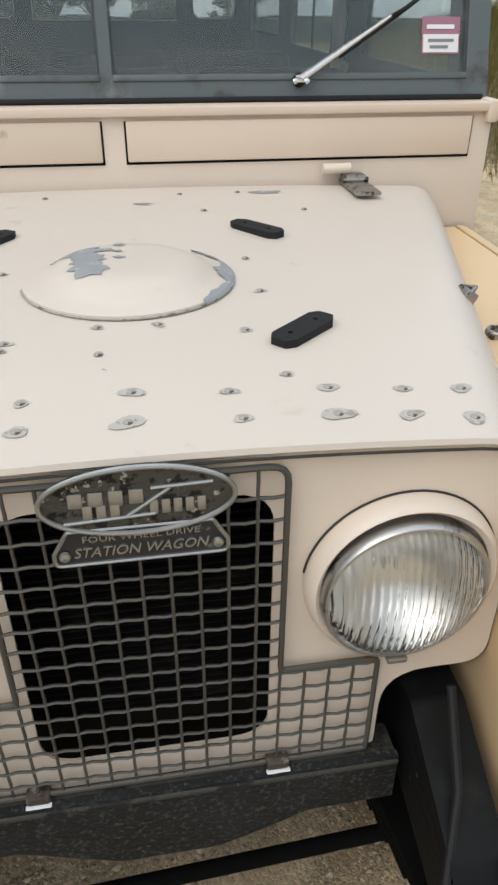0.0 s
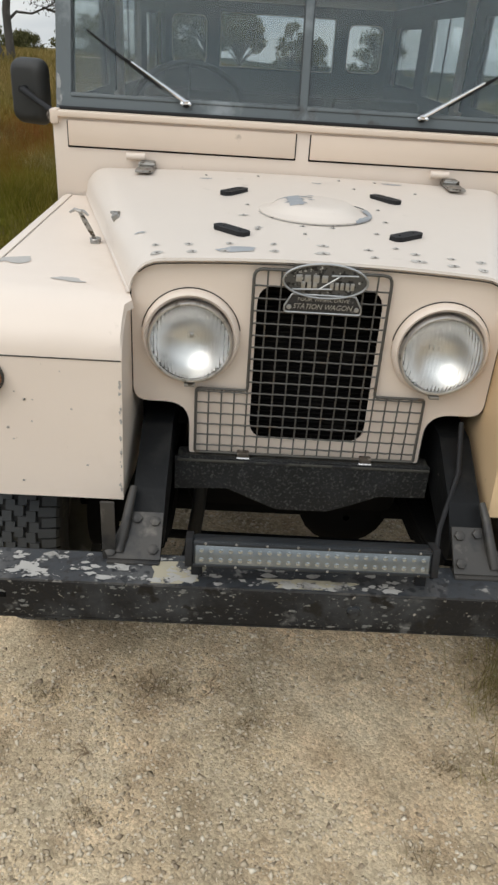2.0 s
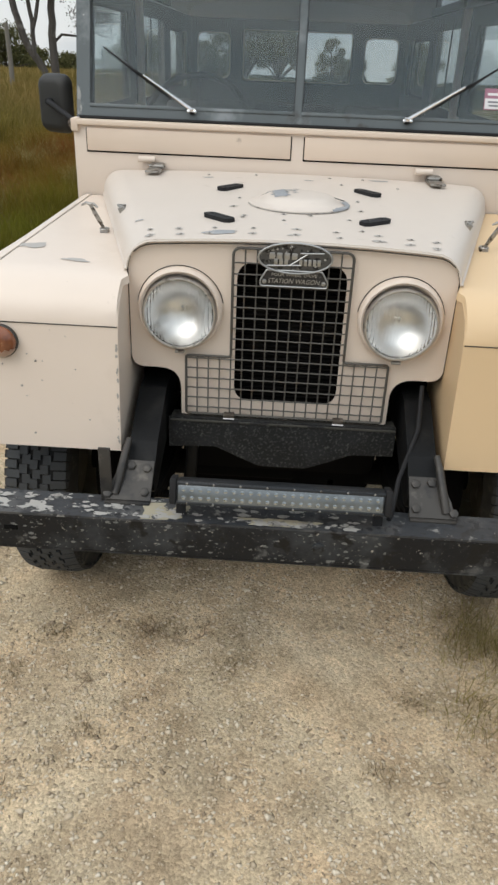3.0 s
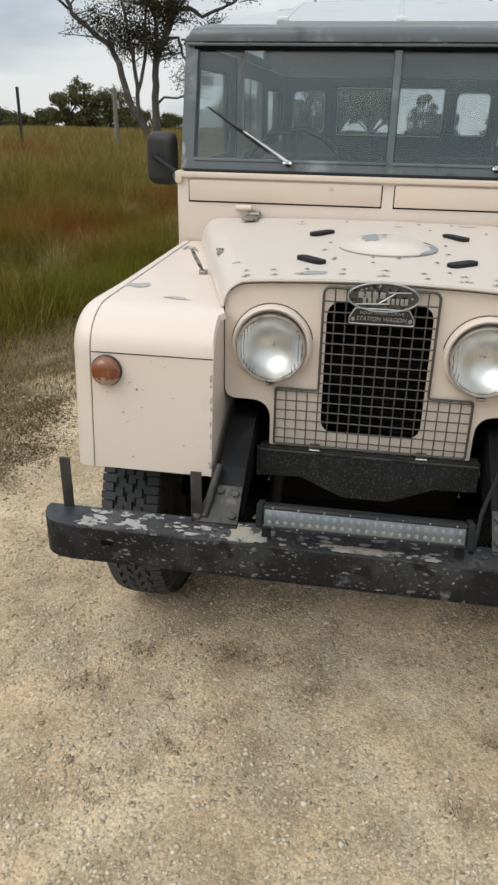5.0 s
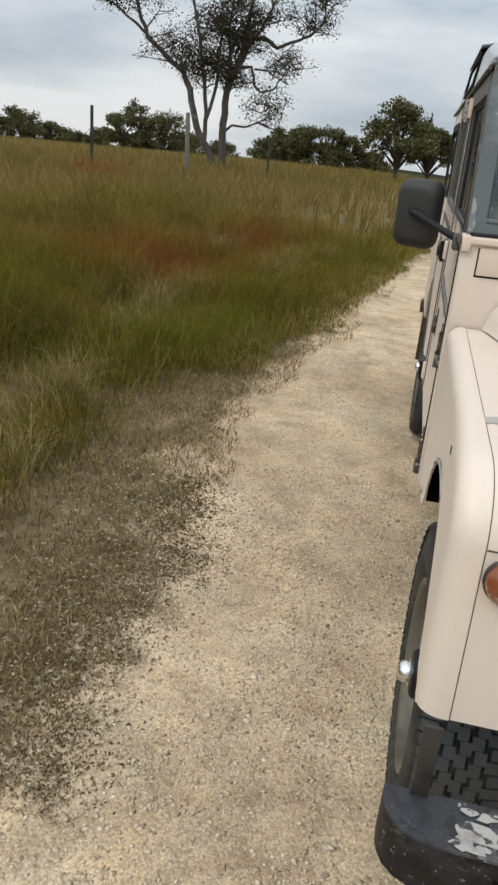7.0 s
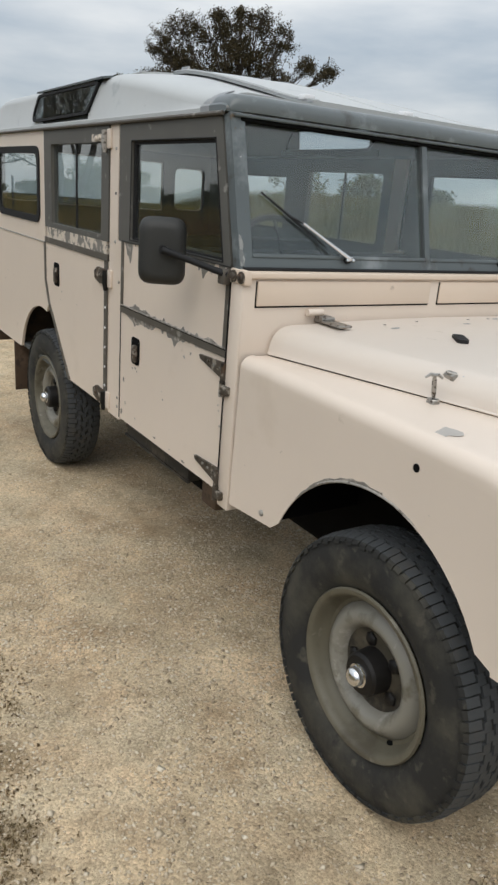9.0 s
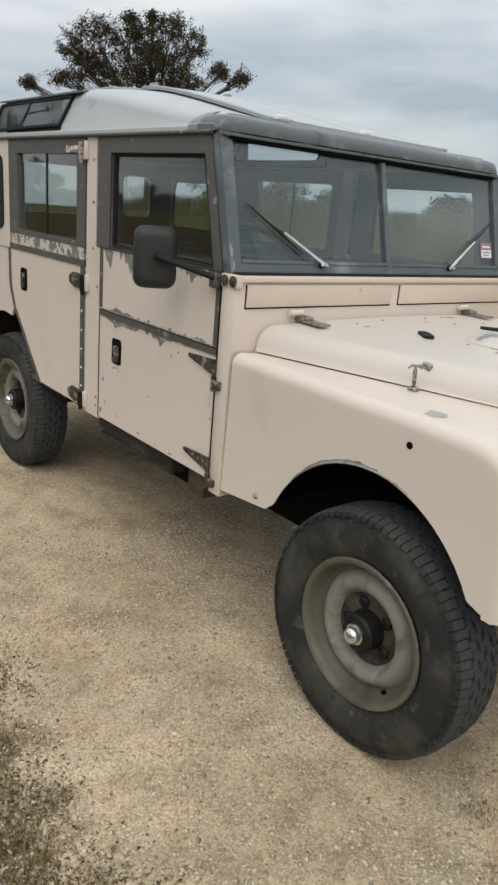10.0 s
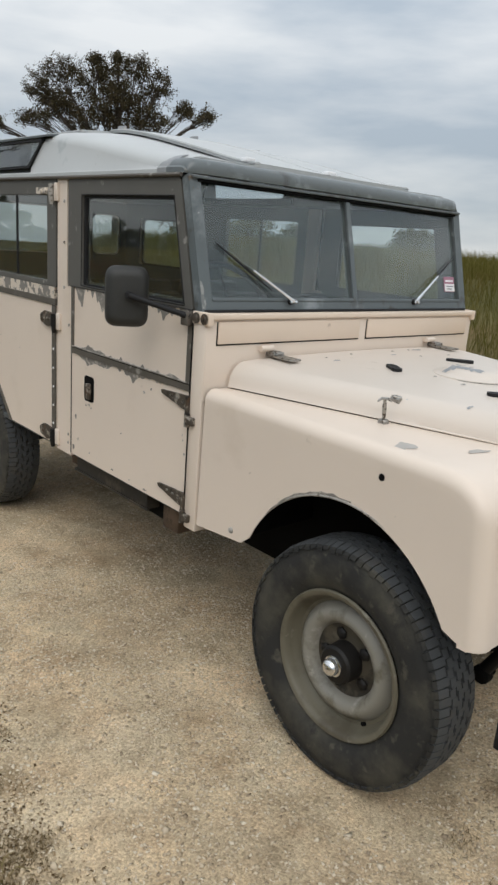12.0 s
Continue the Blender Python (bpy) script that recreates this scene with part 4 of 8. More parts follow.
def build_badge():
    yb = GRILLE_Y - 0.022
    up = Matrix.Rotation(radians(90), 4, "X")
    cx, cz = 0.004, 1.157
    outline = [(cx + 0.091 * math.cos(a), cz + 0.037 * math.sin(a)) for a in [k * math.tau / 48 for k in range(48)]]
    bm = bmesh.new()
    plate(bm, outline, [], "y", yb, yb + 0.006)
    badge = part("oval_badge", bm, BADGE, car, "worn cast alloy oval maker's badge")
    bm = bmesh.new()
    pts = [(x, yb - 0.001, z) for x, z in outline]
    tube(bm, pts + pts[:1], 0.0027, 8, False)
    part("badge_rim", bm, BADGE_RAISED, badge)
    # plain raised zigzag and bars in place of the maker's lettering
    bm = bmesh.new()
    for a, b in (((-0.07, 1.137), (0.015, 1.141)), ((-0.012, 1.140), (0.03, 1.169)), ((0.012, 1.170), (0.07, 1.172))):
        tube(bm, [(cx + a[0], yb - 0.001, a[1]), (cx + b[0], yb - 0.001, b[1])], 0.002, 6)
    part("zigzag_bar", bm, BADGE_RAISED, badge)
    for x0, x1, z, n in ((-0.064, 0.010, 1.162, 4), (0.010, 0.066, 1.148, 5), (-0.052, -0.014, 1.1475, 3)):
        bm = bmesh.new()
        for k in range(n):
            a = x0 + (x1 - x0) * k / n
            box(bm, (cx + a, yb - 0.002, z - 0.008), (cx + a + (x1 - x0) / n * 0.72, yb, z + 0.008), 0.0015)
        part("raised_bar", bm, BADGE_RAISED, badge)
    lower = rounded([(-0.080, 1.0855), (0.088, 1.0855), (0.088, 1.100), (0.073, 1.126), (-0.065, 1.126), (-0.080, 1.100)], [0.01, 0.01, 0.012, 0.004, 0.004, 0.012], 4)
    bm = bmesh.new()
    plate(bm, lower, [], "y", yb + 0.002, yb + 0.006)
    name_plate = part("model_plate", bm, BADGE_BLACK, car, "black plate with raised words under the oval badge")
    bm = bmesh.new()
    pts = [(x, yb + 0.001, z) for x, z in lower]
    tube(bm, pts + pts[:1], 0.0022, 6, False)
    part("plate_rim", bm, BADGE_RAISED, name_plate)
    for words, size, z, width, slant in (("FOUR WHEEL DRIVE", 0.0105, 1.1150, 0.112, 0.0), ("STATION WAGON", 0.0165, 1.0990, 0.128, 0.28)):
        me = text_mesh(words, size, 0.0012, Matrix.Identity(4), "raised_lettering")
        xs = [v.co.x for v in me.vertices]
        fit_x = width / (max(xs) - min(xs))
        lean = Matrix.Identity(4)
        lean[0][1] = slant
        me.transform(Matrix.Translation((0.004, yb + 0.0012, z)) @ up @ Matrix.Diagonal((fit_x, 1, 1, 1)) @ lean)
        me.materials.append(BADGE_RAISED)
        ob = new("raised_lettering", me)
        ob.parent = name_plate
    for s in (-1, 1):
        bm = bmesh.new()
        lathe(bm, [(0, 0.006), (0.003, 0.005), (0.004, 0.0004)], Matrix.Translation((0.004 + s * 0.074, yb + 0.001, 1.097)) @ up, 12)
        part("plate_screw", bm, BADGE_RAISED, name_plate)


def build_bulkhead():
    bm = bmesh.new()
    box(bm, (-0.805, BULK_Y, 1.06), (0.805, BULK_Y + 0.06, 1.352), 0.006)
    bulk = part("bulkhead", bm, CREAM, car, "cream bulkhead with two vent flaps under the windscreen")
    bm = bmesh.new()
    box(bm, (-0.806, BULK_Y - 0.015, 1.350), (0.806, BULK_Y + 0.065, 1.368), 0.0035)
    part("scuttle_rail", bm, PINK_CREAM, bulk)
    for a, b in ((-0.757, -0.020), (0.030, 0.757)):
        part("vent_gap", new_box((a - 0.004, BULK_Y - 0.002, 1.259), (b + 0.004, BULK_Y + 0.004, 1.341), 0.002), DARK, bulk)
        part("vent_flap", new_box((a, BULK_Y - 0.008, 1.265), (b, BULK_Y + 0.002, 1.342), 0.003), PINK_CREAM, bulk, "cream ventilator flap")
    for s in (-1, 1):
        # door post under the screen, down to the sill
        lo, hi = sorted((s * 0.745, s * 0.808))
        part("door_pillar", new_box((lo, BULK_Y + 0.004, 0.575), (hi, BULK_Y + 0.072, 1.352), 0.006), CREAM, bulk)
        bm = bmesh.new()
        tube(bm, [(s * 0.810, BULK_Y + 0.071, 0.60), (s * 0.810, BULK_Y + 0.071, 1.33)], 0.0022, 6)
        part("door_gap", bm, DARK, bulk)
        # screen pivot
        bm = bmesh.new()
        lo, hi = sorted((s * 0.785, s * 0.812))
        box(bm, (lo, BULK_Y - 0.016, 1.328), (hi, BULK_Y + 0.075, 1.372), 0.006)
        piv = part("screen_pivot", bm, PINK_CREAM, bulk, "rounded windscreen pivot bracket")
        for dy in (0.004, 0.050):
            bm = bmesh.new()
            lathe(bm, [(0, 0.019), (0.004, 0.019), (0.0045, 0.013), (0.010, 0.012), (0.012, 0.007), (0.012, 0.0005)], Matrix.Translation((s * 0.812, BULK_Y + dy, 1.350)) @ Matrix.Rotation(radians(90 * s), 4, "Y"), 14)
            part("pivot_bolt", bm, HINGE, piv)


SCR0, SCR1 = Vector((0, 0.752, 1.368)), Vector((0, 0.868, 1.815))
SCR_M = Matrix.Translation(SCR0) @ Matrix.Rotation(math.atan2(SCR1.y - SCR0.y, SCR1.z - SCR0.z) * -1, 4, "X")


def build_windscreen():
    """Built upright in its own plane (x, z), then leaned back."""
    H = (SCR1 - SCR0).length
    outer = rect(-0.800, 0.800, 0.0, H)
    bm = bmesh.new()
    holes = [rounded(rect(-0.752, -0.012, 0.045, H - 0.016), 0.008, 3), rounded(rect(0.012, 0.752, 0.045, H - 0.016), 0.008, 3)]
    plate(bm, outer, holes, "y", -0.016, 0.022)
    bmesh.ops.transform(bm, matrix=SCR_M, verts=bm.verts[:])
    ws = part("windscreen", bm, SCREEN_GREY, car, "split windscreen in a weathered blue-grey frame")
    for a, b in ((-0.752, -0.012), (0.012, 0.752)):
        bm = bmesh.new()
        box(bm, (a, -0.002, 0.045), (b, 0.003, H - 0.016))
        bmesh.ops.transform(bm, matrix=SCR_M, verts=bm.verts[:])
        p = part("pane", bm, WINDSCREEN_GLASS, ws, smooth=False)
        p.visible_shadow = False
        bm = bmesh.new()
        frame_ring(bm, rounded(rect(a, b, 0.045, H - 0.016), 0.008, 3), rounded(rect(a + 0.005, b - 0.005, 0.050, H - 0.021), 0.008, 3), "y", -0.010, 0.006)
        bmesh.ops.transform(bm, matrix=SCR_M, verts=bm.verts[:])
        part("glazing_rubber", bm, SCREEN_RUBBER, ws)
        bm = bmesh.new()
        box(bm, (a, -0.020, 0.036), (b, -0.014, 0.048), 0.002)
        bmesh.ops.transform(bm, matrix=SCR_M, verts=bm.verts[:])
        part("bottom_bead", bm, SCREEN_GREY, ws)
    bm = bmesh.new()
    box(bm, (-0.790, -0.024, -0.004), (0.790, 0.004, 0.006), 0.003)
    bmesh.ops.transform(bm, matrix=SCR_M, verts=bm.verts[:])
    part("screen_seal", bm, RUBBER, ws)
    bm = bmesh.new()
    box(bm, (-0.765, -0.021, H - 0.024), (0.765, 0.0, H - 0.012), 0.003)
    bmesh.ops.transform(bm, matrix=SCR_M, verts=bm.verts[:])
    part("top_seal", bm, DARK, ws)
    bm = bmesh.new()
    box(bm, (-0.785, -0.024, H - 0.011), (0.785, 0.0, H - 0.003), 0.002)
    bmesh.ops.transform(bm, matrix=SCR_M, verts=bm.verts[:])
    rail = part("clip_rail", bm, GALV, ws, "thin dull rail screwed over the screen")
    for x in (-0.735, -0.45, -0.16, 0.16, 0.45, 0.735):
        bm = bmesh.new()
        lathe(bm, [(0, 0.006), (0.003, 0.005), (0.004, 0.0004)], SCR_M @ Matrix.Translation((x, -0.024, H - 0.008)) @ Matrix.Rotation(radians(90), 4, "X"), 8)
        part("rail_screw", bm, LATCH, rail)
    # paint lost at the frame's foot
    bm = bmesh.new()
    plate(bm, [(-0.797, 0.010), (-0.784, 0.008), (-0.780, 0.030), (-0.787, 0.055), (-0.783, 0.075), (-0.790, 0.098), (-0.797, 0.104)], [], "y", -0.0172, -0.0164)
    bmesh.ops.transform(bm, matrix=SCR_M, verts=bm.verts[:])
    part("paint_chip", bm, PALE_LOSS, ws, smooth=False)
    # wipers
    for px, tx, tz in ((-0.380, -0.705, 0.235), (0.388, 0.735, 0.245)):
        q = SCR_M
        bm = bmesh.new()
        lathe(bm, [(0.012, 0.014), (0.03, 0.013), (0.036, 0.008), (0.037, 0.0005)], q @ Matrix.Translation((px, 0, 0.036)) @ Matrix.Rotation(radians(90), 4, "X"), 16)
        wip = part("wiper", bm, RUBBER, ws, "chrome wiper arm with a black blade")
        a, b = q @ Vector((px, -0.034, 0.036)), q @ Vector((px + (tx - px) * 0.55, -0.026, 0.036 + (tz - 0.036) * 0.55))
        c = q @ Vector((tx, -0.012, tz))
        bm = bmesh.new()
        tube(bm, [a, a.lerp(b, 0.3), b], [0.0075, 0.006, 0.004], 8)
        box(bm, (-0.011, -0.005, -0.007), (0.011, 0.005, 0.007), 0.002, Matrix.Translation(a) )
        part("wiper_arm", bm, CHROME, wip)
        bm = bmesh.new()
        for d in (-0.012, 0.012):
            lathe(bm, [(0, 0.006), (0.004, 0.0055), (0.005, 0.003), (0.005, 0.0004)], q @ Matrix.Translation((px + d, -0.036, 0.030)) @ Matrix.Rotation(radians(90), 4, "X"), 10)
        part("pivot_screws", bm, CHROME, wip)
        bm = bmesh.new()
        m0 = q @ Vector((px + (tx - px) * 0.25, -0.012, 0.036 + (tz - 0.036) * 0.20))
        tube(bm, [m0, m0.lerp(c, 0.5), c], [0.003, 0.005, 0.0025], 6)
        tube(bm, [b, m0.lerp(c, 0.55)], 0.003, 6)
        part("wiper_blade", bm, RUBBER, wip)
    # labels on the glass
    bm = bmesh.new()
    box(bm, (0.655, -0.0045, 0.085), (0.738, -0.0030, 0.155))
    bmesh.ops.transform(bm, matrix=SCR_M, verts=bm.verts[:])
    st = part("window_label", bm, PLUM_LABEL, ws, "plum and white registration-style label", smooth=False)
    for lo, hi, m in (((0.658, -0.0062, 0.088), (0.735, -0.0046, 0.122), WHITE_LABEL), ((0.668, -0.0078, 0.108), (0.724, -0.0063, 0.113), PRINT_GREY), ((0.672, -0.0078, 0.096), (0.712, -0.0063, 0.101), PRINT_GREY), ((0.665, -0.0062, 0.132), (0.725, -0.0046, 0.140), WHITE_LABEL)):
        bm = bmesh.new()
        box(bm, lo, hi)
        bmesh.ops.transform(bm, matrix=SCR_M, verts=bm.verts[:])
        part("label_bar", bm, m, st, smooth=False)


REAR = 3.82


def roof_ring(y, lift=0.0, pull=0.0):
    """Cross-section of the roof from side to side."""
    k = min(1.0, max(0.0, (y - 0.86) / 1.0))
    k = 0.55 * k + 0.45 * smooth01(k)
    e = smooth01((REAR - y) / 0.35)
    shoulder = 1.856 + 0.132 * k
    top = 1.876 + 0.178 * k - 0.10 * (1 - e)
    shoulder = min(shoulder, top - 0.02) - 0.05 * (1 - e)
    half = [(0.803, DRIP + 0.004), (0.803, DRIP + 0.02), (0.798, DRIP + 0.026), (0.795 - 0.01 * k, shoulder - 0.03)]
    x0, z0 = 0.795 - 0.012 * k, shoulder - 0.03
    for j in range(1, 7):
        a = math.pi / 2 * j / 6 * 0.88
        half.append((x0 - 0.10 * (1 - math.cos(a)), z0 + 0.055 * math.sin(a)))
    xe, ze = half[-1]
    for j in range(1, 8):
        t = j / 7
        half.append((xe * (1 - t), ze + (top - ze) * (1 - (1 - t) ** 2.8)))
    half = [(x - pull * (x > 0.01), z + lift) for x, z in half]
    return [(-x, y, z) for x, z in half] + [(x, y, z) for x, z in half[-2::-1]]


def build_roof():
    ys = [0.905 + (REAR - 0.905) * k / 40 for k in range(41)]
    rings = [roof_ring(y) for y in ys]
    last = rings[-1]
    end = [[(x * 0.99, REAR + 0.02, z - 0.01) for x, y, z in last], [(x * 0.98, REAR + 0.03, min(z, DRIP - 0.004)) for x, y, z in last]]
    shell = loft(bmesh.new(), rings + end, False)
    gone = [f for f in shell.faces if 2.10 < f.calc_center_median().y < 2.76 and abs(f.calc_center_median().x) > 0.74 and DRIP + 0.03 < f.calc_center_median().z < 1.99]
    bmesh.ops.delete(shell, geom=gone, context="FACES")
    roof = part("roof", shell, ROOF_WHITE, car, "off-white roof with scuffs and a second skin", solid=0.006, facing=(0, 0, 1))
    # front visor
    bm = bmesh.new()
    rows = []
    ring = roof_ring(0.94)
    for y, zk in ((0.845, -1), (0.838, 0.05), (0.836, 0.35), (0.839, 0.65), (0.850, 0.88), (0.872, 1.0), (0.91, 1.03), (0.945, 1.02)):
        rows.append([(x * 1.004, y + 0.03 * max(0, abs(x) - 0.72) / 0.08, DRIP + 0.004 if zk < 0 else DRIP + 0.004 + (min(z + 0.004, 1.872 + 0.004 * (1 - abs(x))) - DRIP - 0.004) * zk) for x, _, z in ring])
    loft(bm, rows, False)
    part("visor_edge", bm, VISOR_GREY, roof, "weathered grey front roof edge", solid=0.005, facing=(0, -0.7, 0.7))
    bm = bmesh.new()
    box(bm, (-0.79, 0.836, 1.806), (0.79, 0.95, 1.816), 0.003)
    part("header_rail", bm, SCREEN_GREY, roof)
    # raised front panel, then the second skin behind its ridge
    for name, wide, y0, y1, lift, label in (("front_roof_panel", 0.46, 0.905, 1.95, 0.022, "sloping white centre panel of the roof"), ("tropical_skin", 0.60, 1.96, 3.62, 0.017, "raised tropical roof skin")):
        rows = []
        for k in range(17):
            y = y0 + (y1 - y0) * k / 16
            full = roof_ring(y, lift * (0.55 + 0.45 * smooth01((y - 0.92) / 0.35) if wide < 0.5 else 1))
            row = []
            for i in range(21):
                x = wide * (i / 10 - 1)
                for p, q in zip(full, full[1:]):
                    if p[0] <= x <= q[0]:
                        row.append((x, y, p[2] + (q[2] - p[2]) * (x - p[0]) / max(1e-6, q[0] - p[0])))
                        break
            rows.append(row)
        panel = part(name, loft(bmesh.new(), rows, False), ROOF_WHITE, roof, label, solid=0.014 if wide < 0.5 else 0.010, facing=(0, 0, 1))
        for x in (-wide + 0.014, 0.0, wide - 0.014):
            near = [min(r, key=lambda p: abs(p[0] - x)) for r in rows]
            bm = loft(bmesh.new(), [[(x - 0.011, y, z - 0.003), (x - 0.007, y, z + 0.003), (x + 0.007, y, z + 0.003), (x + 0.011, y, z - 0.003)] for _, y, z in near], True, True)
            part("panel_rib", bm, ROOF_WHITE, panel)
            if wide < 0.5:
                end = near[-1]
                part("rib_end", new_box((x * 0.93 - 0.006, end[1] - 0.06, end[2] - 0.005), (x * 0.93 + 0.006, end[1], end[2] + 0.022), 0.003), PRIMER, panel)
                if x < 0.1:
                    part("panel_bracket", new_box((x - 0.022, 0.945, near[1][2] - 0.004), (x + 0.022, 0.985, near[1][2] + 0.012), 0.005), WHITE_LABEL, panel)
        for x in (-wide - 0.003, wide + 0.003):
            edge = [min(r, key=lambda p: abs(p[0] - x)) for r in rows]
            bm = tube(bmesh.new(), [(x, y, z - 0.005) for _, y, z in edge], 0.0018, 6)
            part("panel_seam", bm, PRIMER, panel)
    for s in (-1, 1):
        ring = [p for p in roof_ring(0.95) if p[0] * s > 0.715]
        rows = [[(x * 1.003, y, z + 0.004) for x, _, z in ring] for y in (0.945, 0.97, 1.005, 1.035)]
        part("corner_strip", loft(bmesh.new(), rows, False), PRIMER, roof, "pale grey joint strip at the roof's corner", solid=0.003, facing=(s, 0, 0.5))
    for s in (-1, 1):
        bm = bmesh.new()
        tube(bm, [(s * 0.81, y, DRIP) for y in np.linspace(0.88, REAR, 12)], 0.007, 8)
        part("drip_rail", bm, GALV, roof)
        # roof side windows
        pts = rounded([(2.90, 1.850), (2.07, 1.860), (1.95, 1.982), (2.80, 1.978)], [0.05, 0.03, 0.015, 0.06], 5)
        x, c = 0.797, (2.43, 1.918)

        def lean(bm):
            for v in bm.verts:
                v.co.x -= s * (v.co.z - 1.855) * 0.10
            return bm

        inner = [(c[0] + (p[0] - c[0]) * 0.955, c[1] + (p[1] - c[1]) * 0.82) for p in pts]
        bm = bmesh.new()
        frame_ring(bm, pts, inner, "x", s * (x - 0.008), s * (x + 0.010))
        fr = part("roof_window", lean(bm), RUBBER, roof, "dark alpine roof window in a rubber surround")
        bm = bmesh.new()
        plate(bm, inner, [], "x", s * x, s * (x + 0.004))
        part("pane", lean(bm), ALPINE_GLASS, fr, smooth=False)
        part("window_sill", new_box((min(s * 0.772, s * 0.784), 1.98, 1.826), (max(s * 0.772, s * 0.784), 2.90, 1.866), 0.004), CAB_DARK, fr)
        bm = bmesh.new()
        hi = [(s * 0.745, 1.90, 2.004), (s * 0.800, 1.90, 1.994), (s * 0.800, 2.80, 1.990), (s * 0.745, 2.80, 2.000)]
        loft(bm, [hi, [(q[0], q[1], q[2] - 0.008) for q in hi]], True, True)
        part("window_eyebrow", bm, SCREEN_GREY, fr)


def side_panel(name, outline, holes, material, s, parent, label="", x0=0.786, x1=0.80, solid=0.0):
    bm = bmesh.new()
    plate(bm, outline, holes, "x", s * x0, s * x1)
    return part(name, bm, material, parent, label)


def build_sides():
    for s in (-1, 1):
        # front door: lower and upper halves
        low = rounded([(0.778, 0.618), (1.660, 0.618), (1.660, 1.085), (0.778, 1.085)], 0.008, 2)
        door = side_panel("front_door", low, [], CREAM, s, car, "cream front door with galvanised strip and lift-off top")
        top = [(0.778, 1.115), (1.660, 1.115), (1.660, 1.371), (0.778, 1.371)]
        side_panel("upper_panel", top, [], CREAM, s, door)
        side_panel("waist_strip", rect(0.778, 1.660, 1.085, 1.115), [], GALV, s, door, x1=0.806)
        # pale bead gives the strip's top edge its highlight by colour
        bm = bmesh.new()
        tube(bm, [(s * 0.8065, 0.782, 1.1155), (s * 0.8065, 1.656, 1.1155)], 0.0028, 6)
        part("waist_highlight", bm, WORN_AND_LIT_GREY, door, "pale bead drawn as the highlight along the strip")
        bm = bmesh.new()
        tube(bm, [(s * 0.8065, 0.782, 1.1105), (s * 0.8065, 1.656, 1.1108)], 0.0013, 6)
        part("strip_groove", bm, DARK, door)
        side_panel("edge_gap", rect(0.7705, 0.7795, 0.60, 1.085), [], DARK, s, door, x0=0.79, x1=0.8018)
        # bare metal where paint has flaked below the window and beside the strip
        for base, way, lo_y, hi_y, most in ((1.373, -1, 0.80, 1.10, 0.115), (1.373, -1, 1.34, 1.66, 0.150), (1.113, 1, 0.80, 1.65, 0.050), (1.087, -1, 0.80, 1.65, 0.050)):
            n = int((hi_y - lo_y) / 0.006)
            ragged = []
            for k in range(n + 1):
                y = lo_y + (hi_y - lo_y) * k / n
                bite = max(0.0, noise.noise((y * 9.0, base * 40, 2.0)) + 0.12) + 0.5 * max(0.0, noise.noise((y * 38.0, base * 17, 7.0)))
                ragged.append((y, base + way * (0.002 + most * bite * min(1.0, 6 * k / n, 6 * (n - k) / n))))
            side_panel("flaked_edge", [(lo_y, base), (hi_y, base)] + ragged[::-1], [], WORN_AND_LIT_GREY, s, door, x0=0.7995, x1=0.8009)
        win = rounded([(0.838, 1.384), (1.575, 1.384), (1.575, 1.745), (0.926, 1.745)], 0.01, 3)
        fr = rounded([(0.785, 1.372), (1.695, 1.372), (1.695, 1.808), (0.895, 1.808)], 0.008, 3)
        side_panel("window_frame", fr, [win], FRAME_GREY, s, door, x0=0.770, x1=0.803)
        bm = bmesh.new()
        plate(bm, win, [], "x", s * 0.784, s * 0.788)
        p = part("pane", bm, WINDOW_GLASS, door, smooth=False)
        p.visible_shadow = False
        bm = bmesh.new()
        frame_ring(bm, [(0.838, 1.384), (1.575, 1.384), (1.575, 1.745), (0.926, 1.745)], [(0.850, 1.392), (1.558, 1.392), (1.558, 1.734), (0.934, 1.734)], "x", s * 0.778, s * 0.794)
        part("glazing_channel", bm, RUBBER, door, "black rubber window channel")
        side_panel("edge_strip", rect(0.778, 0.808, 1.115, 1.371), [], GALV, s, door, x1=0.804)
        side_panel("edge_strip", rect(1.640, 1.660, 1.115, 1.371), [], GALV, s, door, x1=0.804)
        bm = bmesh.new()
        tube(bm, [(s * 0.8005, 0.90, 1.8115), (s * 0.8005, 2.70, 1.8115)], 0.0032, 6)
        tube(bm, [(s * 0.8035, 0.786, 1.3715), (s * 0.8035, 1.69, 1.3715)], 0.0016, 6)
        tube(bm, [(s * 0.801, 1.664, 0.62), (s * 0.801, 1.664, 1.37)], 0.0022, 6)
        tube(bm, [(s * 0.8035, y, z) for y, z in ((0.836, 1.382), (1.577, 1.382), (1.577, 1.747), (0.925, 1.747), (0.836, 1.382))], 0.0028, 6)
        part("door_seal", bm, RUBBER, door)
        for z0 in (1.035, 0.668):
            bm = bmesh.new()
            plate(bm, rounded([(0.775, z0 - 0.020), (0.800, z0 - 0.020), (0.945, z0 + 0.013), (0.952, z0 + 0.027), (0.79, z0 + 0.034), (0.775, z0 + 0.032)], 0.004, 2), [], "x", s * 0.800, s * 0.808)
            tube(bm, [(s * 0.813, 0.776, z0 - 0.024), (s * 0.813, 0.776, z0 + 0.036)], 0.009, 10)
            tube(bm, [(s * 0.815, 0.772, z0 - 0.075), (s * 0.815, 0.772, z0 - 0.025)], 0.011, 10)
            box(bm, (min(s * 0.802, s * 0.824), 0.732, z0 - 0.066), (max(s * 0.802, s * 0.824), 0.775, z0 - 0.036), 0.006)
            hg = part("door_hinge", bm, HINGE, door, "rusty galvanised strap hinge")
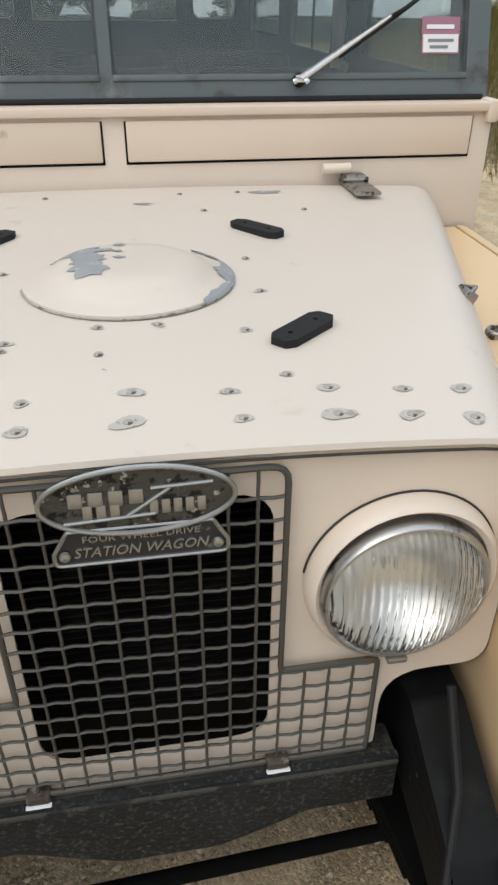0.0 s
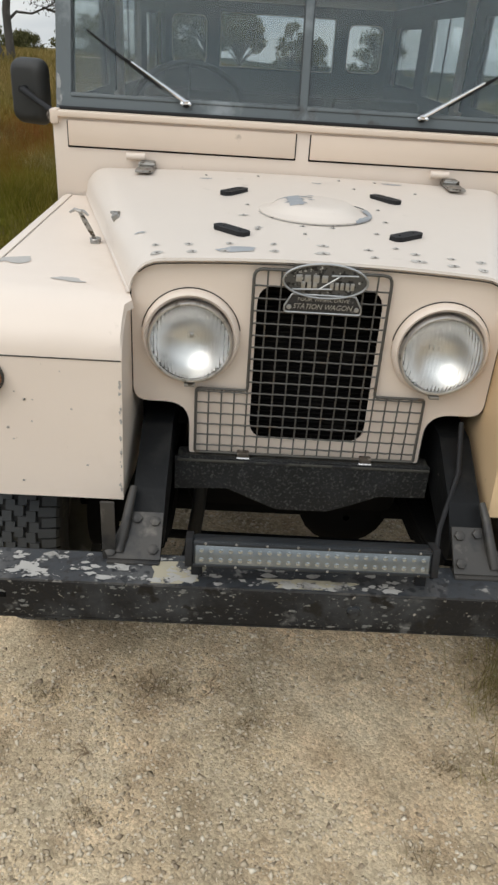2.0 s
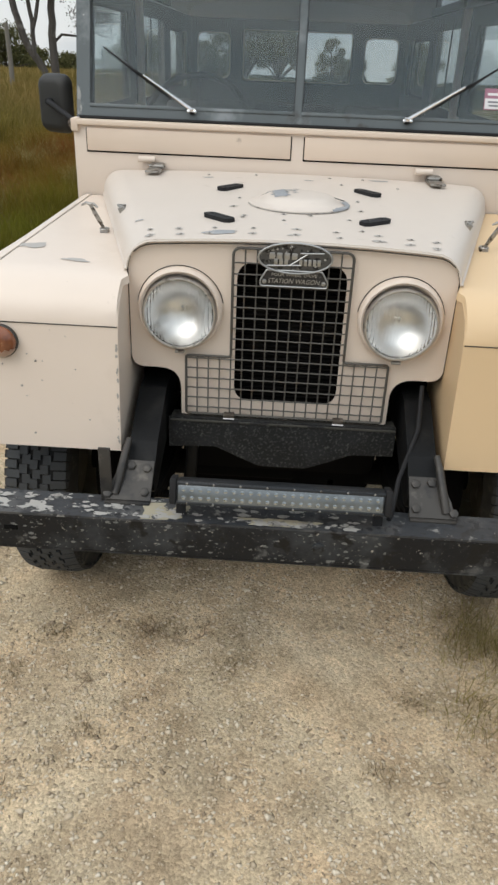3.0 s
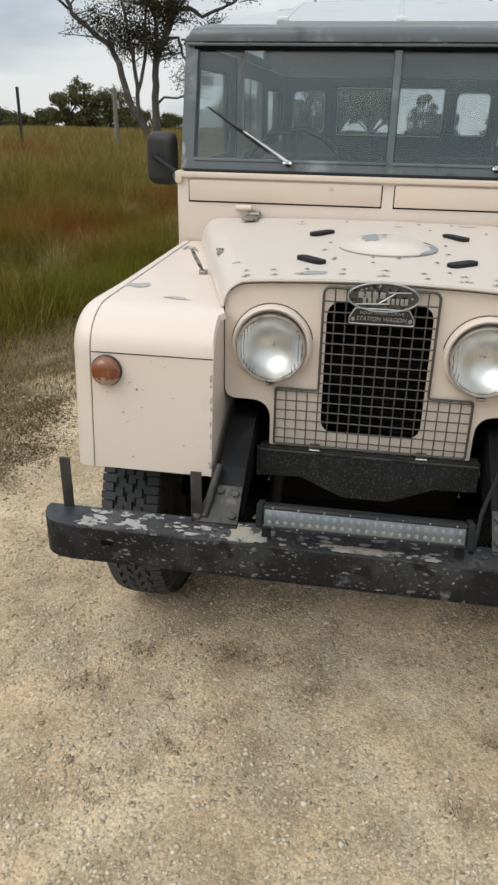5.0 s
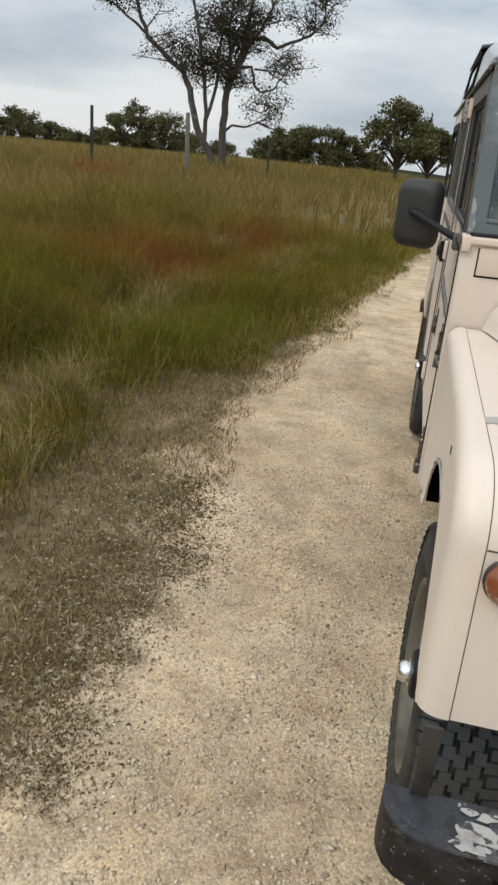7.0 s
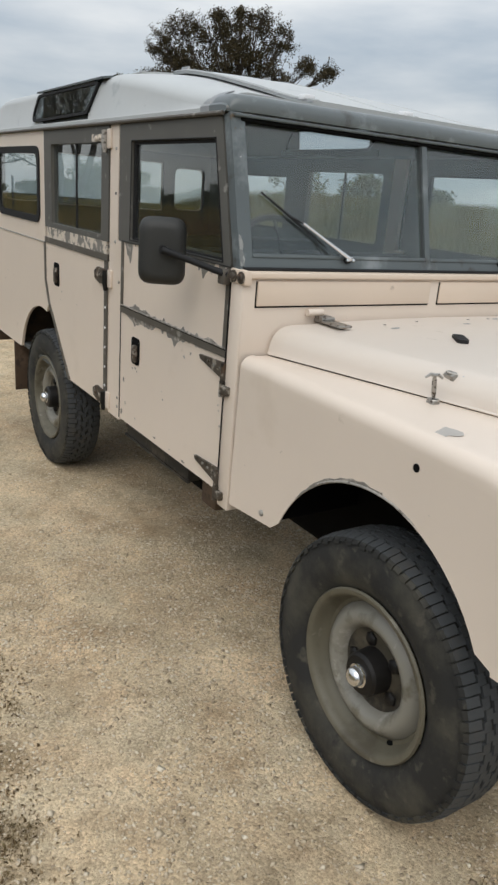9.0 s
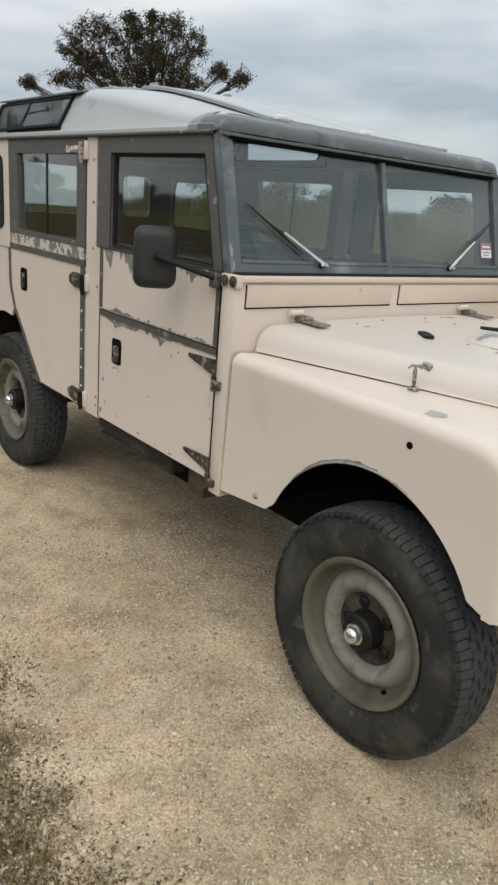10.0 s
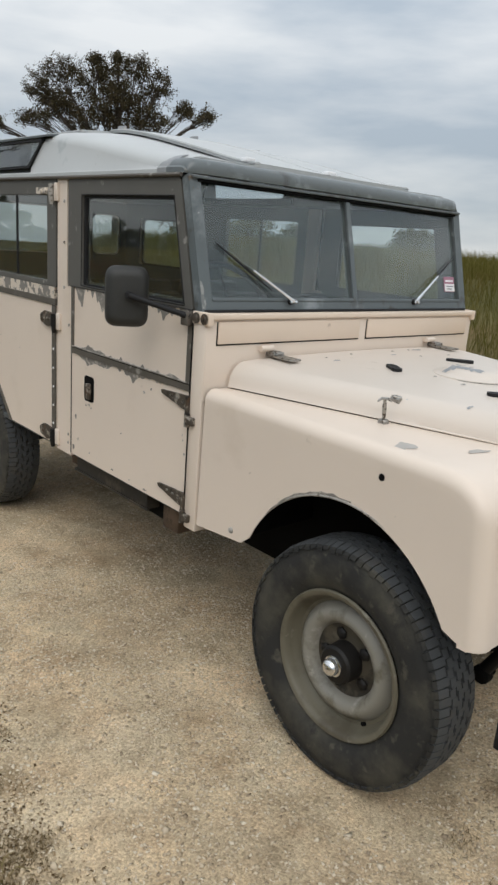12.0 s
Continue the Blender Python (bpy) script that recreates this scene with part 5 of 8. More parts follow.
            for q in range(3):
                bm = bmesh.new()
                lathe(bm, [(0, 0.006), (0.004, 0.005), (0.005, 0.0004)], Matrix.Translation((s * 0.808, 0.81 + 0.036 * q, z0 + 0.008 + 0.005 * q)) @ Matrix.Rotation(radians(90 * s), 4, "Y"), 10)
                part("hinge_rivet", bm, LATCH, hg)
        bm = bmesh.new()
        plate(bm, rounded(rect(1.462, 1.545, 0.893, 1.005), 0.02, 4), [], "x", s * 0.798, s * 0.8015)
        hd = part("door_handle", bm, DARK, door, "recessed black handle")
        part("handle_lever", new_box((min(s * 0.799, s * 0.816), 1.482, 0.905), (max(s * 0.799, s * 0.816), 1.512, 0.975), 0.006), HINGE, hd)
        # streaks of bare metal below the handle and on the lower edge
        rk = random.Random(31)
        for y, z, ry, rz in ((1.505, 0.878, 0.012, 0.005), (1.530, 0.872, 0.007, 0.004), (1.485, 0.868, 0.005, 0.003), (1.62, 0.800, 0.008, 0.010), (1.60, 0.70, 0.006, 0.008), (1.640, 0.655, 0.010, 0.012), (1.30, 0.642, 0.012, 0.004), (1.05, 0.630, 0.016, 0.004)):
            side_panel("bare_spot", [(y + ry * rk.uniform(0.6, 1.3) * math.cos(k * math.tau / 11), z + rz * rk.uniform(0.6, 1.3) * math.sin(k * math.tau / 11)) for k in range(11)], [], WORN_AND_LIT_GREY, s, door, x0=0.7995, x1=0.8008)
        # B pillar
        pil = side_panel("door_pillar", [(1.668, 0.605), (1.80, 0.605), (1.80, 1.812), (1.712, 1.812), (1.712, 1.368), (1.668, 1.368)], [], CREAM, s, car, "cream centre pillar", x0=0.74, x1=0.800)
        side_panel("pillar_gap", rect(1.695, 1.712, 1.372, 1.81), [], DARK, s, pil, x0=0.76, x1=0.792)
        side_panel("pillar_gap", rect(1.80, 1.812, 0.62, 1.81), [], DARK, s, pil, x0=0.76, x1=0.792)
        for z in (0.66, 0.70, 1.2, 1.36, 1.55, 1.72):
            bm = bmesh.new()
            lathe(bm, [(0, 0.007), (0.003, 0.006), (0.004, 0.0004)], Matrix.Translation((s * 0.800, 1.735 if z > 1.3 else 1.69, z)) @ Matrix.Rotation(radians(90 * s), 4, "Y"), 10)
            part("pillar_rivet", bm, CHIP_DARK, pil)
        # rear door, cut round the wheel arch
        edge = [(2.69, 1.27), (2.685, 1.08), (2.63, 0.965), (2.53, 0.86), (2.43, 0.75), (2.31, 0.622)]
        rd = side_panel("rear_door", [(1.812, 0.62), (1.812, 1.27)] + edge, [], CREAM, s, car, "cream rear door cut away round the wheel arch")
        strip = [(y + 0.024, z - 0.004) for y, z in edge]
        side_panel("arch_strip", edge + strip[::-1], [], GALV, s, rd, x0=0.79, x1=0.805)
        side_panel("waist_strip", rect(1.812, 2.69, 1.272, 1.30), [], GALV, s, rd, x1=0.806)
        side_panel("flaked_band", rect(1.83, 2.66, 1.30, 1.352), [], FLAKED, s, rd, x1=0.802)
        win = rounded(rect(1.895, 2.575, 1.375, 1.745), 0.01, 3)
        side_panel("window_frame", rect(1.812, 2.69, 1.352, 1.808), [win], FRAME_GREY, s, rd, x0=0.770, x1=0.803)
        bm = bmesh.new()
        plate(bm, win, [], "x", s * 0.784, s * 0.788)
        p = part("pane", bm, WINDOW_GLASS, rd, smooth=False)
        p.visible_shadow = False
        part("pane_divider", new_box((min(s * 0.782, s * 0.792), 2.235, 1.375), (max(s * 0.782, s * 0.792), 2.25, 1.745), 0.002), RUBBER, rd)
        side_panel("front_edge_strip", rect(1.812, 1.85, 0.66, 1.27), [], GALV, s, rd, x0=0.799, x1=0.804)
        bm = bmesh.new()
        plate(bm, rounded(rect(2.472, 2.558, 1.068, 1.185), 0.02, 4), [], "x", s * 0.798, s * 0.8015)
        hd = part("door_handle", bm, DARK, rd, "recessed black handle")
        part("handle_lever", new_box((min(s * 0.799, s * 0.816), 2.495, 1.085), (max(s * 0.799, s * 0.816), 2.53, 1.16), 0.006), HINGE, hd)
        for y0, z0 in ((1.86, 1.205), (1.87, 0.665), (1.88, 1.76)):
            bm = bmesh.new()
            plate(bm, rounded([(y0 - 0.04, z0 - 0.012), (y0 + 0.105, z0 - 0.012), (y0 + 0.105, z0 + 0.016), (y0 - 0.04, z0 + 0.016)], 0.004, 3) if z0 > 1.5 else rounded([(y0 - 0.04, z0 - 0.022), (y0 + 0.02, z0 - 0.036), (y0 + 0.085, z0 - 0.020), (y0 + 0.095, z0 + 0.012), (y0 + 0.05, z0 + 0.034), (y0 - 0.04, z0 + 0.030)], 0.016, 4), [], "x", s * 0.803, s * 0.812)
            for dy in (0.01, 0.055):
                lathe(bm, [(0, 0.011), (0.004, 0.010), (0.006, 0.006), (0.006, 0.0004)], Matrix.Translation((s * 0.812, y0 + dy, z0)) @ Matrix.Rotation(radians(90 * s), 4, "Y"), 10)
            hg = part("door_hinge", bm, FLAKED if z0 > 1.5 else HINGE, rd, "worn cast door hinge")
            bm = bmesh.new()
            tube(bm, [(s * 0.814, y0 - 0.052, z0 - 0.055), (s * 0.816, y0 - 0.052, z0 - 0.02), (s * 0.816, y0 - 0.052, z0 + 0.030)], [0.009, 0.013, 0.012], 10)
            part("hinge_knuckle", bm, HUB_DARK if z0 < 1.5 else CHIP_DARK, hg)
            part("hinge_block", new_box((min(s * 0.799, s * 0.812), y0 - 0.098, z0 - 0.04), (max(s * 0.799, s * 0.812), y0 - 0.064, z0 + 0.035), 0.004), CREAM, hg)
        for z in np.linspace(0.72, 1.16, 6):
            bm = bmesh.new()
            lathe(bm, [(0, 0.006), (0.003, 0.005), (0.004, 0.0004)], Matrix.Translation((s * 0.804, 1.831, z)) @ Matrix.Rotation(radians(90 * s), 4, "Y"), 8)
            part("strip_rivet", bm, WHITE_LABEL, rd)
        # rear quarter
        arch = [(2.79 + 0.44 * math.cos(math.radians(a)), 0.475 + 0.44 * math.sin(math.radians(a))) for a in range(18, 106, 4)]
        outline = [(REAR, 1.268), (REAR, 0.608), (3.24, 0.606)] + arch + [(2.66, 0.955), (2.712, 1.07), (2.716, 1.268)]
        qt = side_panel("rear_quarter", outline, [], CREAM, s, car, "cream rear quarter panel with a wheel arch")
        win = rounded(rect(2.79, 3.60, 1.375, 1.725), 0.055, 5)
        side_panel("upper_quarter", rect(2.70, REAR, 1.272, 1.812), [win], CREAM, s, qt)
        bm = bmesh.new()
        inner = rounded(rect(2.81, 3.58, 1.395, 1.705), 0.045, 5)
        frame_ring(bm, rounded(rect(2.775, 3.615, 1.36, 1.74), 0.065, 5), inner, "x", s * 0.794, s * 0.808)
        fr = part("quarter_window", bm, RUBBER, qt, "rounded rear side window in black rubber")
        bm = bmesh.new()
        plate(bm, inner, [], "x", s * 0.796, s * 0.800)
        p = part("pane", bm, WINDOW_GLASS, fr, smooth=False)
        p.visible_shadow = False
        bm = bmesh.new()
        tube(bm, [(s * 0.801, 2.70, 1.27), (s * 0.801, REAR, 1.27)], 0.004, 6)
        part("waist_seam", bm, CHIP_DARK, qt)
        # rear wheel box
        bm = bmesh.new()
        box(bm, (min(s * 0.5, s * 0.785), 2.30, 0.93), (max(s * 0.5, s * 0.785), 3.26, 0.94))
        box(bm, (min(s * 0.50, s * 0.51), 2.30, 0.6), (max(s * 0.50, s * 0.51), 3.26, 0.93))
        box(bm, (min(s * 0.5, s * 0.785), 3.25, 0.60), (max(s * 0.5, s * 0.785), 3.26, 0.93))
        box(bm, (min(s * 0.5, s * 0.785), 2.30, 0.62), (max(s * 0.5, s * 0.785), 2.31, 0.93))
        part("wheel_box", bm, MUD_BROWN, qt, "mud-brown inside of the wheel arch")
        part("bumperette", new_box((min(s * 0.70, s * 0.82), REAR - 0.04, 0.525), (max(s * 0.70, s * 0.82), REAR + 0.06, 0.612), 0.01), MUD_BROWN, qt, "rust-brown rear bumperette")
        bm = bmesh.new()
        box(bm, (min(s * 0.60, s * 0.806), 3.36, 0.290), (max(s * 0.60, s * 0.806), 3.366, 0.61), 0.002)
        part("mudflap", bm, MUD_BROWN, car, "hanging mud-brown rubber mudflap")
        # sill rail
        bm = bmesh.new()
        box(bm, (min(s * 0.64, s * 0.755), 0.80, 0.585), (max(s * 0.64, s * 0.755), 2.3, 0.640), 0.004)
        part("sill_rail", bm, UNDERBODY, car)
        bm = bmesh.new()
        box(bm, (min(s * 0.60, s * 0.725), 1.14, 0.497), (max(s * 0.60, s * 0.725), 1.75, 0.584), 0.008)
        box(bm, (min(s * 0.715, s * 0.732), 1.13, 0.497), (max(s * 0.715, s * 0.732), 1.76, 0.509), 0.003)
        part("step_rail", bm, UNDERBODY, car)


def build_side_chips():
    """Small chips and dents in the paint along door edges and the wheel arch."""
    rg = random.Random(21)
    doors = [o for o in car.children if o.name.split(".")[0] in ("front_door", "rear_door", "rear_quarter") and o.data.vertices[0].co.x < 0]
    for door in doors:
        ys = [v.co.y for v in door.data.vertices]
        zs = [v.co.z for v in door.data.vertices]
        for k in range(11):
            y = rg.choice((rg.uniform(min(ys) + 0.02, max(ys) - 0.12), min(ys) + rg.uniform(0.01, 0.05)))
            z = rg.choice((rg.uniform(max(zs) - 0.3, max(zs) - 0.02), rg.uniform(max(zs) - 0.3, max(zs) - 0.05), min(zs) + 0.1 * rg.random() + 0.35 * (y > 2.2)))
            r = rg.uniform(0.003, 0.008)
            bm = bmesh.new()
            bm.faces.new([bm.verts.new((-0.8006, y + r * rg.uniform(0.4, 1.3) * math.cos(a * math.tau / 9), z + r * rg.uniform(0.4, 1.0) * math.sin(a * math.tau / 9))) for a in range(9)])
            part("paint_chip", bm, CHIP_DARK, door, smooth=False)


def build_rear_and_cab():
    bm = bmesh.new()
    holes = [rounded(rect(s * 0.60 - 0.115, s * 0.60 + 0.115, 1.44, 1.72), 0.05, 4) for s in (-1, 1)] + [rounded(rect(-0.385, 0.385, 1.43, 1.745), 0.015, 3)]
    plate(bm, rect(-0.795, 0.795, 0.61, 1.815), holes, "y", REAR - 0.014, REAR)
    back = part("tail_panel", bm, CREAM, car, "cream tail with a rear door and corner windows")
    for h in holes:
        bm = bmesh.new()
        plate(bm, h, [], "y", REAR - 0.010, REAR - 0.006)
        p = part("pane", bm, TAIL_GLASS, back, smooth=False)
        p.visible_shadow = False
    cab = part("cab_floor", new_box((-0.78, 0.77, 0.60), (0.78, REAR - 0.015, 0.625)), CAB_DARK, car)
    rows = [[(x, y, z - 0.022) for x, y, z in roof_ring(y) if abs(x) < 0.725] for y in np.linspace(0.93, REAR - 0.06, 22)]
    n = min(len(r) for r in rows)
    part("headlining", loft(bmesh.new(), [r for r in rows if len(r) == n], False), CAB_DARK, car, solid=0.004, facing=(0, 0, 1))
    bm = bmesh.new()
    plate(bm, rect(-0.78, 0.78, 0.60, 1.815), [rounded(rect(s * 0.60 - 0.12, s * 0.60 + 0.12, 1.435, 1.725), 0.05, 4) for s in (-1, 1)] + [rounded(rect(-0.39, 0.39, 1.425, 1.75), 0.015, 3)], "y", REAR - 0.035, REAR - 0.018)
    part("tail_lining", bm, CAB_DARK, cab)
    for s in (-1, 1):
        holes = [rounded(p, 0.02, 3) for p in ([(0.875, 1.40), (1.565, 1.40), (1.565, 1.74), (0.96, 1.74)], rect(1.90, 2.57, 1.38, 1.74), rect(2.80, 3.59, 1.385, 1.715))]
        bm = bmesh.new()
        plate(bm, [(0.79, 0.62), (2.29, 0.62), (2.30, 0.945), (3.27, 0.945), (3.28, 0.62), (REAR - 0.04, 0.62), (REAR - 0.04, 1.815), (0.90, 1.815), (0.79, 1.38)], holes, "x", s * 0.765, s * 0.769)
        part("side_lining", bm, CAB_DARK, cab)
    part("dash_panel", new_box((-0.77, 0.772, 0.62), (0.77, 0.80, 1.345), 0.006), CAB_DARK, cab)
    part("dash_shelf", new_box((-0.77, 0.79, 1.18), (0.77, 0.98, 1.21), 0.006), CAB_DARK, cab)
    for y in (1.62, 2.42):
        for x in (-0.50, 0.0, 0.50):
            bm = bmesh.new()
            box(bm, (x - 0.23, y - 0.46, 0.88), (x + 0.23, y, 1.0), 0.03)
            seat = part("seat", bm, VINYL, car, "dark vinyl seat with a separate backrest")
            part("backrest", new_box((x - 0.23, y - 0.06, 1.01), (x + 0.23, y + 0.03, 1.36), 0.03), VINYL, seat)
            part("seat_base", new_box((x - 0.21, y - 0.44, 0.62), (x + 0.21, y - 0.03, 0.88), 0.01), CAB_DARK, seat)
    # steering wheel, right-hand drive
    q = Matrix.Translation((-0.40, 1.06, 1.33)) @ Matrix.Rotation(radians(58), 4, "X")
    bm = bmesh.new()
    pts = [q @ Vector((0.215 * math.cos(k * math.tau / 40), 0.215 * math.sin(k * math.tau / 40), 0)) for k in range(41)]
    tube(bm, pts, 0.0125, 8, False)
    sw = part("steering_wheel", bm, RUBBER, car, "large thin-rimmed black steering wheel")
    for a in (90, 210, 330):
        bm = bmesh.new()
        tube(bm, [q @ Vector((0, 0, 0)), q @ Vector((0.21 * math.cos(radians(a)), 0.21 * math.sin(radians(a)), 0))], 0.006, 6)
        part("spoke", bm, RUBBER, sw)
    bm = bmesh.new()
    tube(bm, [q @ Vector((0, 0, 0.02)), q @ Vector((0, 0, -0.45))], 0.022, 10)
    part("steering_column", bm, RUBBER, sw)


def build_mirror():
    bm = bmesh.new()
    c = Vector((-0.944, 0.985, 1.396))
    loopy = rounded(rect(-0.076, 0.076, -0.106, 0.106), 0.044, 6)
    rings = []
    for y, k in ((-0.034, 0.55), (-0.032, 0.72), (-0.022, 0.90), (-0.006, 0.98), (0.008, 1.0), (0.014, 0.98)):
        rings.append([(c.x + x * k, c.y + y, c.z + z * (0.25 + 0.75 * k) if k < 0.9 else c.z + z * k) for x, z in loopy])
    loft(bm, rings, True, True)
    turn = Matrix.Translation(c) @ Matrix.Rotation(radians(-27), 4, "Z") @ Matrix.Translation(-c)
    bmesh.ops.transform(bm, matrix=turn, verts=bm.verts[:])
    mi = part("door_mirror", bm, MIRROR_BACK, car, "black plastic mirror on a long arm")
    bm = bmesh.new()
    plate(bm, [(c.x + x * 0.93, c.z + z * 0.95) for x, z in loopy], [], "y", c.y + 0.0145, c.y + 0.017)
    bmesh.ops.transform(bm, matrix=turn, verts=bm.verts[:])
    part("mirror_glass", bm, MIRROR, mi)
    bm = bmesh.new()
    tip = turn @ (c + Vector((0.004, -0.047, 0.008)))
    tube(bm, [(-0.815, 0.785, 1.350), (-0.835, 0.800, 1.356), tip.lerp(Vector((-0.835, 0.80, 1.356)), 0.5), tip], [0.013, 0.011, 0.010, 0.0125], 10)
    tube(bm, [tip + (turn.to_3x3() @ Vector((0, -0.008, 0))), turn @ (c + Vector((0.004, -0.022, 0.008)))], [0.013, 0.015], 10)
    part("mirror_arm", bm, RUBBER, mi)
    part("mirror_bracket", new_box((-0.832, 0.778, 1.318), (-0.805, 0.818, 1.366), 0.006), GALV, mi)


def build_bumper():
    y0, y1, z0, z1 = -0.660, -0.560, 0.498, 0.590
    half = [(0.850, -0.585), (0.846, -0.605), (0.836, -0.625), (0.818, -0.643), (0.792, -0.655), (0.755, y0)]
    ends = [(-x, y) for x, y in half] + half[::-1]
    bm = bmesh.new()
    face = [(-0.850, y1)] + ends + [(0.850, y1)]
    inner = [(x * 0.993, y + 0.008 if abs(x) < 0.83 else y) for x, y in face]
    loop = face + inner[::-1]
    plate(bm, loop, [], "z", z0, z1)
    bp = part("front_bumper", bm, BUMPER_BLACK, car, "black steel bumper with flaking paint")
    bm = bmesh.new()
    plate(bm, rounded(face, 0.004, 2), [], "z", z1 + 0.001, z1 + 0.007)
    part("top_flange", bm, BUMPER_TOP, bp, "bumper top flaked down to cream and grey")
    bm = bmesh.new()
    plate(bm, face, [], "z", z0 - 0.007, z0 - 0.001)
    part("bottom_flange", bm, BUMPER_BLACK, bp)
    # patches where the black paint has come away from an older cream coat
    rp = random.Random(17)
    for cx, cy, rx, ry in ((-0.285, -0.618, 0.052, 0.036), (0.0, -0.638, 0.085, 0.014), (-0.70, -0.62, 0.034, 0.018), (-0.60, -0.615, 0.020, 0.012), (0.62, -0.62, 0.05, 0.02)):
        outline = []
        for k in range(26):
            a = k * math.tau / 26
            q = 1 + 0.14 * math.sin(3 * a + cx * 40) + 0.10 * math.sin(5 * a + cx * 90) + rp.uniform(-0.14, 0.14)
            outline.append((cx + rx * q * abs(math.cos(a)) ** 0.6 * (1 if math.cos(a) > 0 else -1), max(y0 + 0.004, min(y1 - 0.004, cy + ry * q * abs(math.sin(a)) ** 0.6 * (1 if math.sin(a) > 0 else -1)))))
        bm = bmesh.new()
        plate(bm, outline, [], "z", z1 + 0.0068, z1 + 0.0082)
        part("bare_patch", bm, OLD_CREAM if -0.4 < cx < 0.3 else FLAKE_GREY, bp, smooth=False)
    # specks of lifted paint, thickest on one half of the bar: on its face, then on its top
    for tall, count, home, paint in ((False, 380, ((-0.30, 0.13), (-0.05, 0.14), (0.10, 0.08), (-0.62, 0.12)), FLAKE_DULL), (True, 620, ((-0.72, 0.07), (-0.56, 0.05), (-0.36, 0.06), (-0.24, 0.06), (-0.05, 0.10), (0.10, 0.06)), FLAKE_GREY)):
        bm = bmesh.new()
        for k in range(count):
            cx = rp.gauss(*rp.choice(home))
            if tall:
                v = y0 + 0.008 + 0.086 * rp.random() ** 1.5
            else:
                v = z1 - 0.004 - rp.random() ** 1.6 * 0.05 if rp.random() < 0.55 else z0 + 0.004 + rp.random() ** 1.5 * 0.03
            if abs(cx) > 0.74 or noise.noise((cx * 14, v * 30, 2.0)) < -0.05:
                continue
            r = 0.0008 + (0.0120 if tall else 0.0050) * rp.random() ** 3
            ring = [(r * rp.uniform(0.7, 2.0) * math.cos(a * math.tau / 8), r * rp.uniform(0.4, 1.0) * math.sin(a * math.tau / 8)) for a in range(8)]
            bm.faces.new([bm.verts.new((cx + p, v + q, z1 + 0.0085 + 0.000002 * k) if tall else (cx + p, y0 - 0.0006 - 0.000002 * k, v + q)) for p, q in ring])
        flakes = part("flaked_paint", bm, paint, bp, "small pale specks of flaked paint", smooth=False, facing=(0, 0, 1) if tall else (0, -1, 0))
        tagged(flakes, kind="stuff")
    part("bumper_slot", new_box((-0.672, y0 - 0.0015, 0.545), (-0.638, y0 + 0.002, 0.558), 0.003), DARK, bp)
    for x in (0.10,):
        bm = bmesh.new()
        lathe(bm, [(0, 0.016), (0.004, 0.015), (0.006, 0.008), (0.006, 0.0005)], Matrix.Translation((x, y0, 0.545)) @ Matrix.Rotation(radians(90), 4, "X"), 14)
        part("bolt_head", bm, BUMPER_BLACK, bp)
    for x, y in ((-0.793, -0.568), (-0.432, -0.580)):
        b = new_box((x - 0.0145, y - 0.003, z1), (x + 0.0145, y + 0.003, z1 + 0.155), 0.0015)
        part("upright_bar", b, BRACKET, bp, "flat steel upright on the bumper")
    # light bar
    bm = bmesh.new()
    box(bm, (-0.250, -0.652, 0.637), (0.250, -0.606, 0.694), 0.008)
    bar = part("light_bar", bm, LED_BODY, car, "black double-row LED light bar on the bumper")
    for k in range(5):
        part("cooling_fin", new_box((-0.246, -0.612, 0.642 + 0.0105 * k), (0.246, -0.596, 0.6455 + 0.0105 * k), 0.001), LED_BODY, bar)
    part("lens_frame", new_box((-0.243, -0.6545, 0.642), (0.243, -0.650, 0.684), 0.002), LED_FRAME, bar)
    up = Matrix.Rotation(radians(90), 4, "X")
    lens = bmesh.new()
    lathe(lens, [(0, 0.0072), (0.0006, 0.0068), (0.0010, 0.0050), (0.0012, 0.0004)], up, 14)
    me = mesh_of("led_lens", lens, LED)
    for r in range(2):
        for k in range(24):
            ob = new("led_lens", me)
            ob.parent = bar
            ob.matrix_local = pose(-0.230 + 0.020 * k, -0.6535, 0.6530 + 0.0200 * r)
    for s in (-1, 1):
        part("end_cap", new_box((s * 0.256 - 0.008, -0.654, 0.634), (s * 0.256 + 0.008, -0.604, 0.697), 0.003), RUBBER, bar)
        part("bar_bracket", new_box((s * 0.240 - 0.012, -0.612, 0.590), (s * 0.240 + 0.012, -0.604, 0.668), 0.002), RUBBER, bar)
        for k in range(8):
            bm = bmesh.new()
            lathe(bm, [(0, 0.0030), (0.002, 0.0026), (0.0025, 0.0004)], Matrix.Translation((-0.222 + 0.0634 * k, -0.6545, 0.6635 + s * 0.0245)) @ up, 8)
            part("bezel_screw", bm, LATCH, bar)
        part("bezel", new_box((-0.247, -0.6555, 0.6635 + s * 0.0235 - 0.004), (0.247, -0.650, 0.6635 + s * 0.0235 + 0.004), 0.002), LED_BODY, bar)
    # the bar leans back a little on its brackets
    bar.matrix_local = bar.matrix_local @ Matrix.Translation((0, -0.668, 0.631)) @ Matrix.Rotation(radians(-16), 4, "X") @ Matrix.Translation((0, 0.652, -0.637))


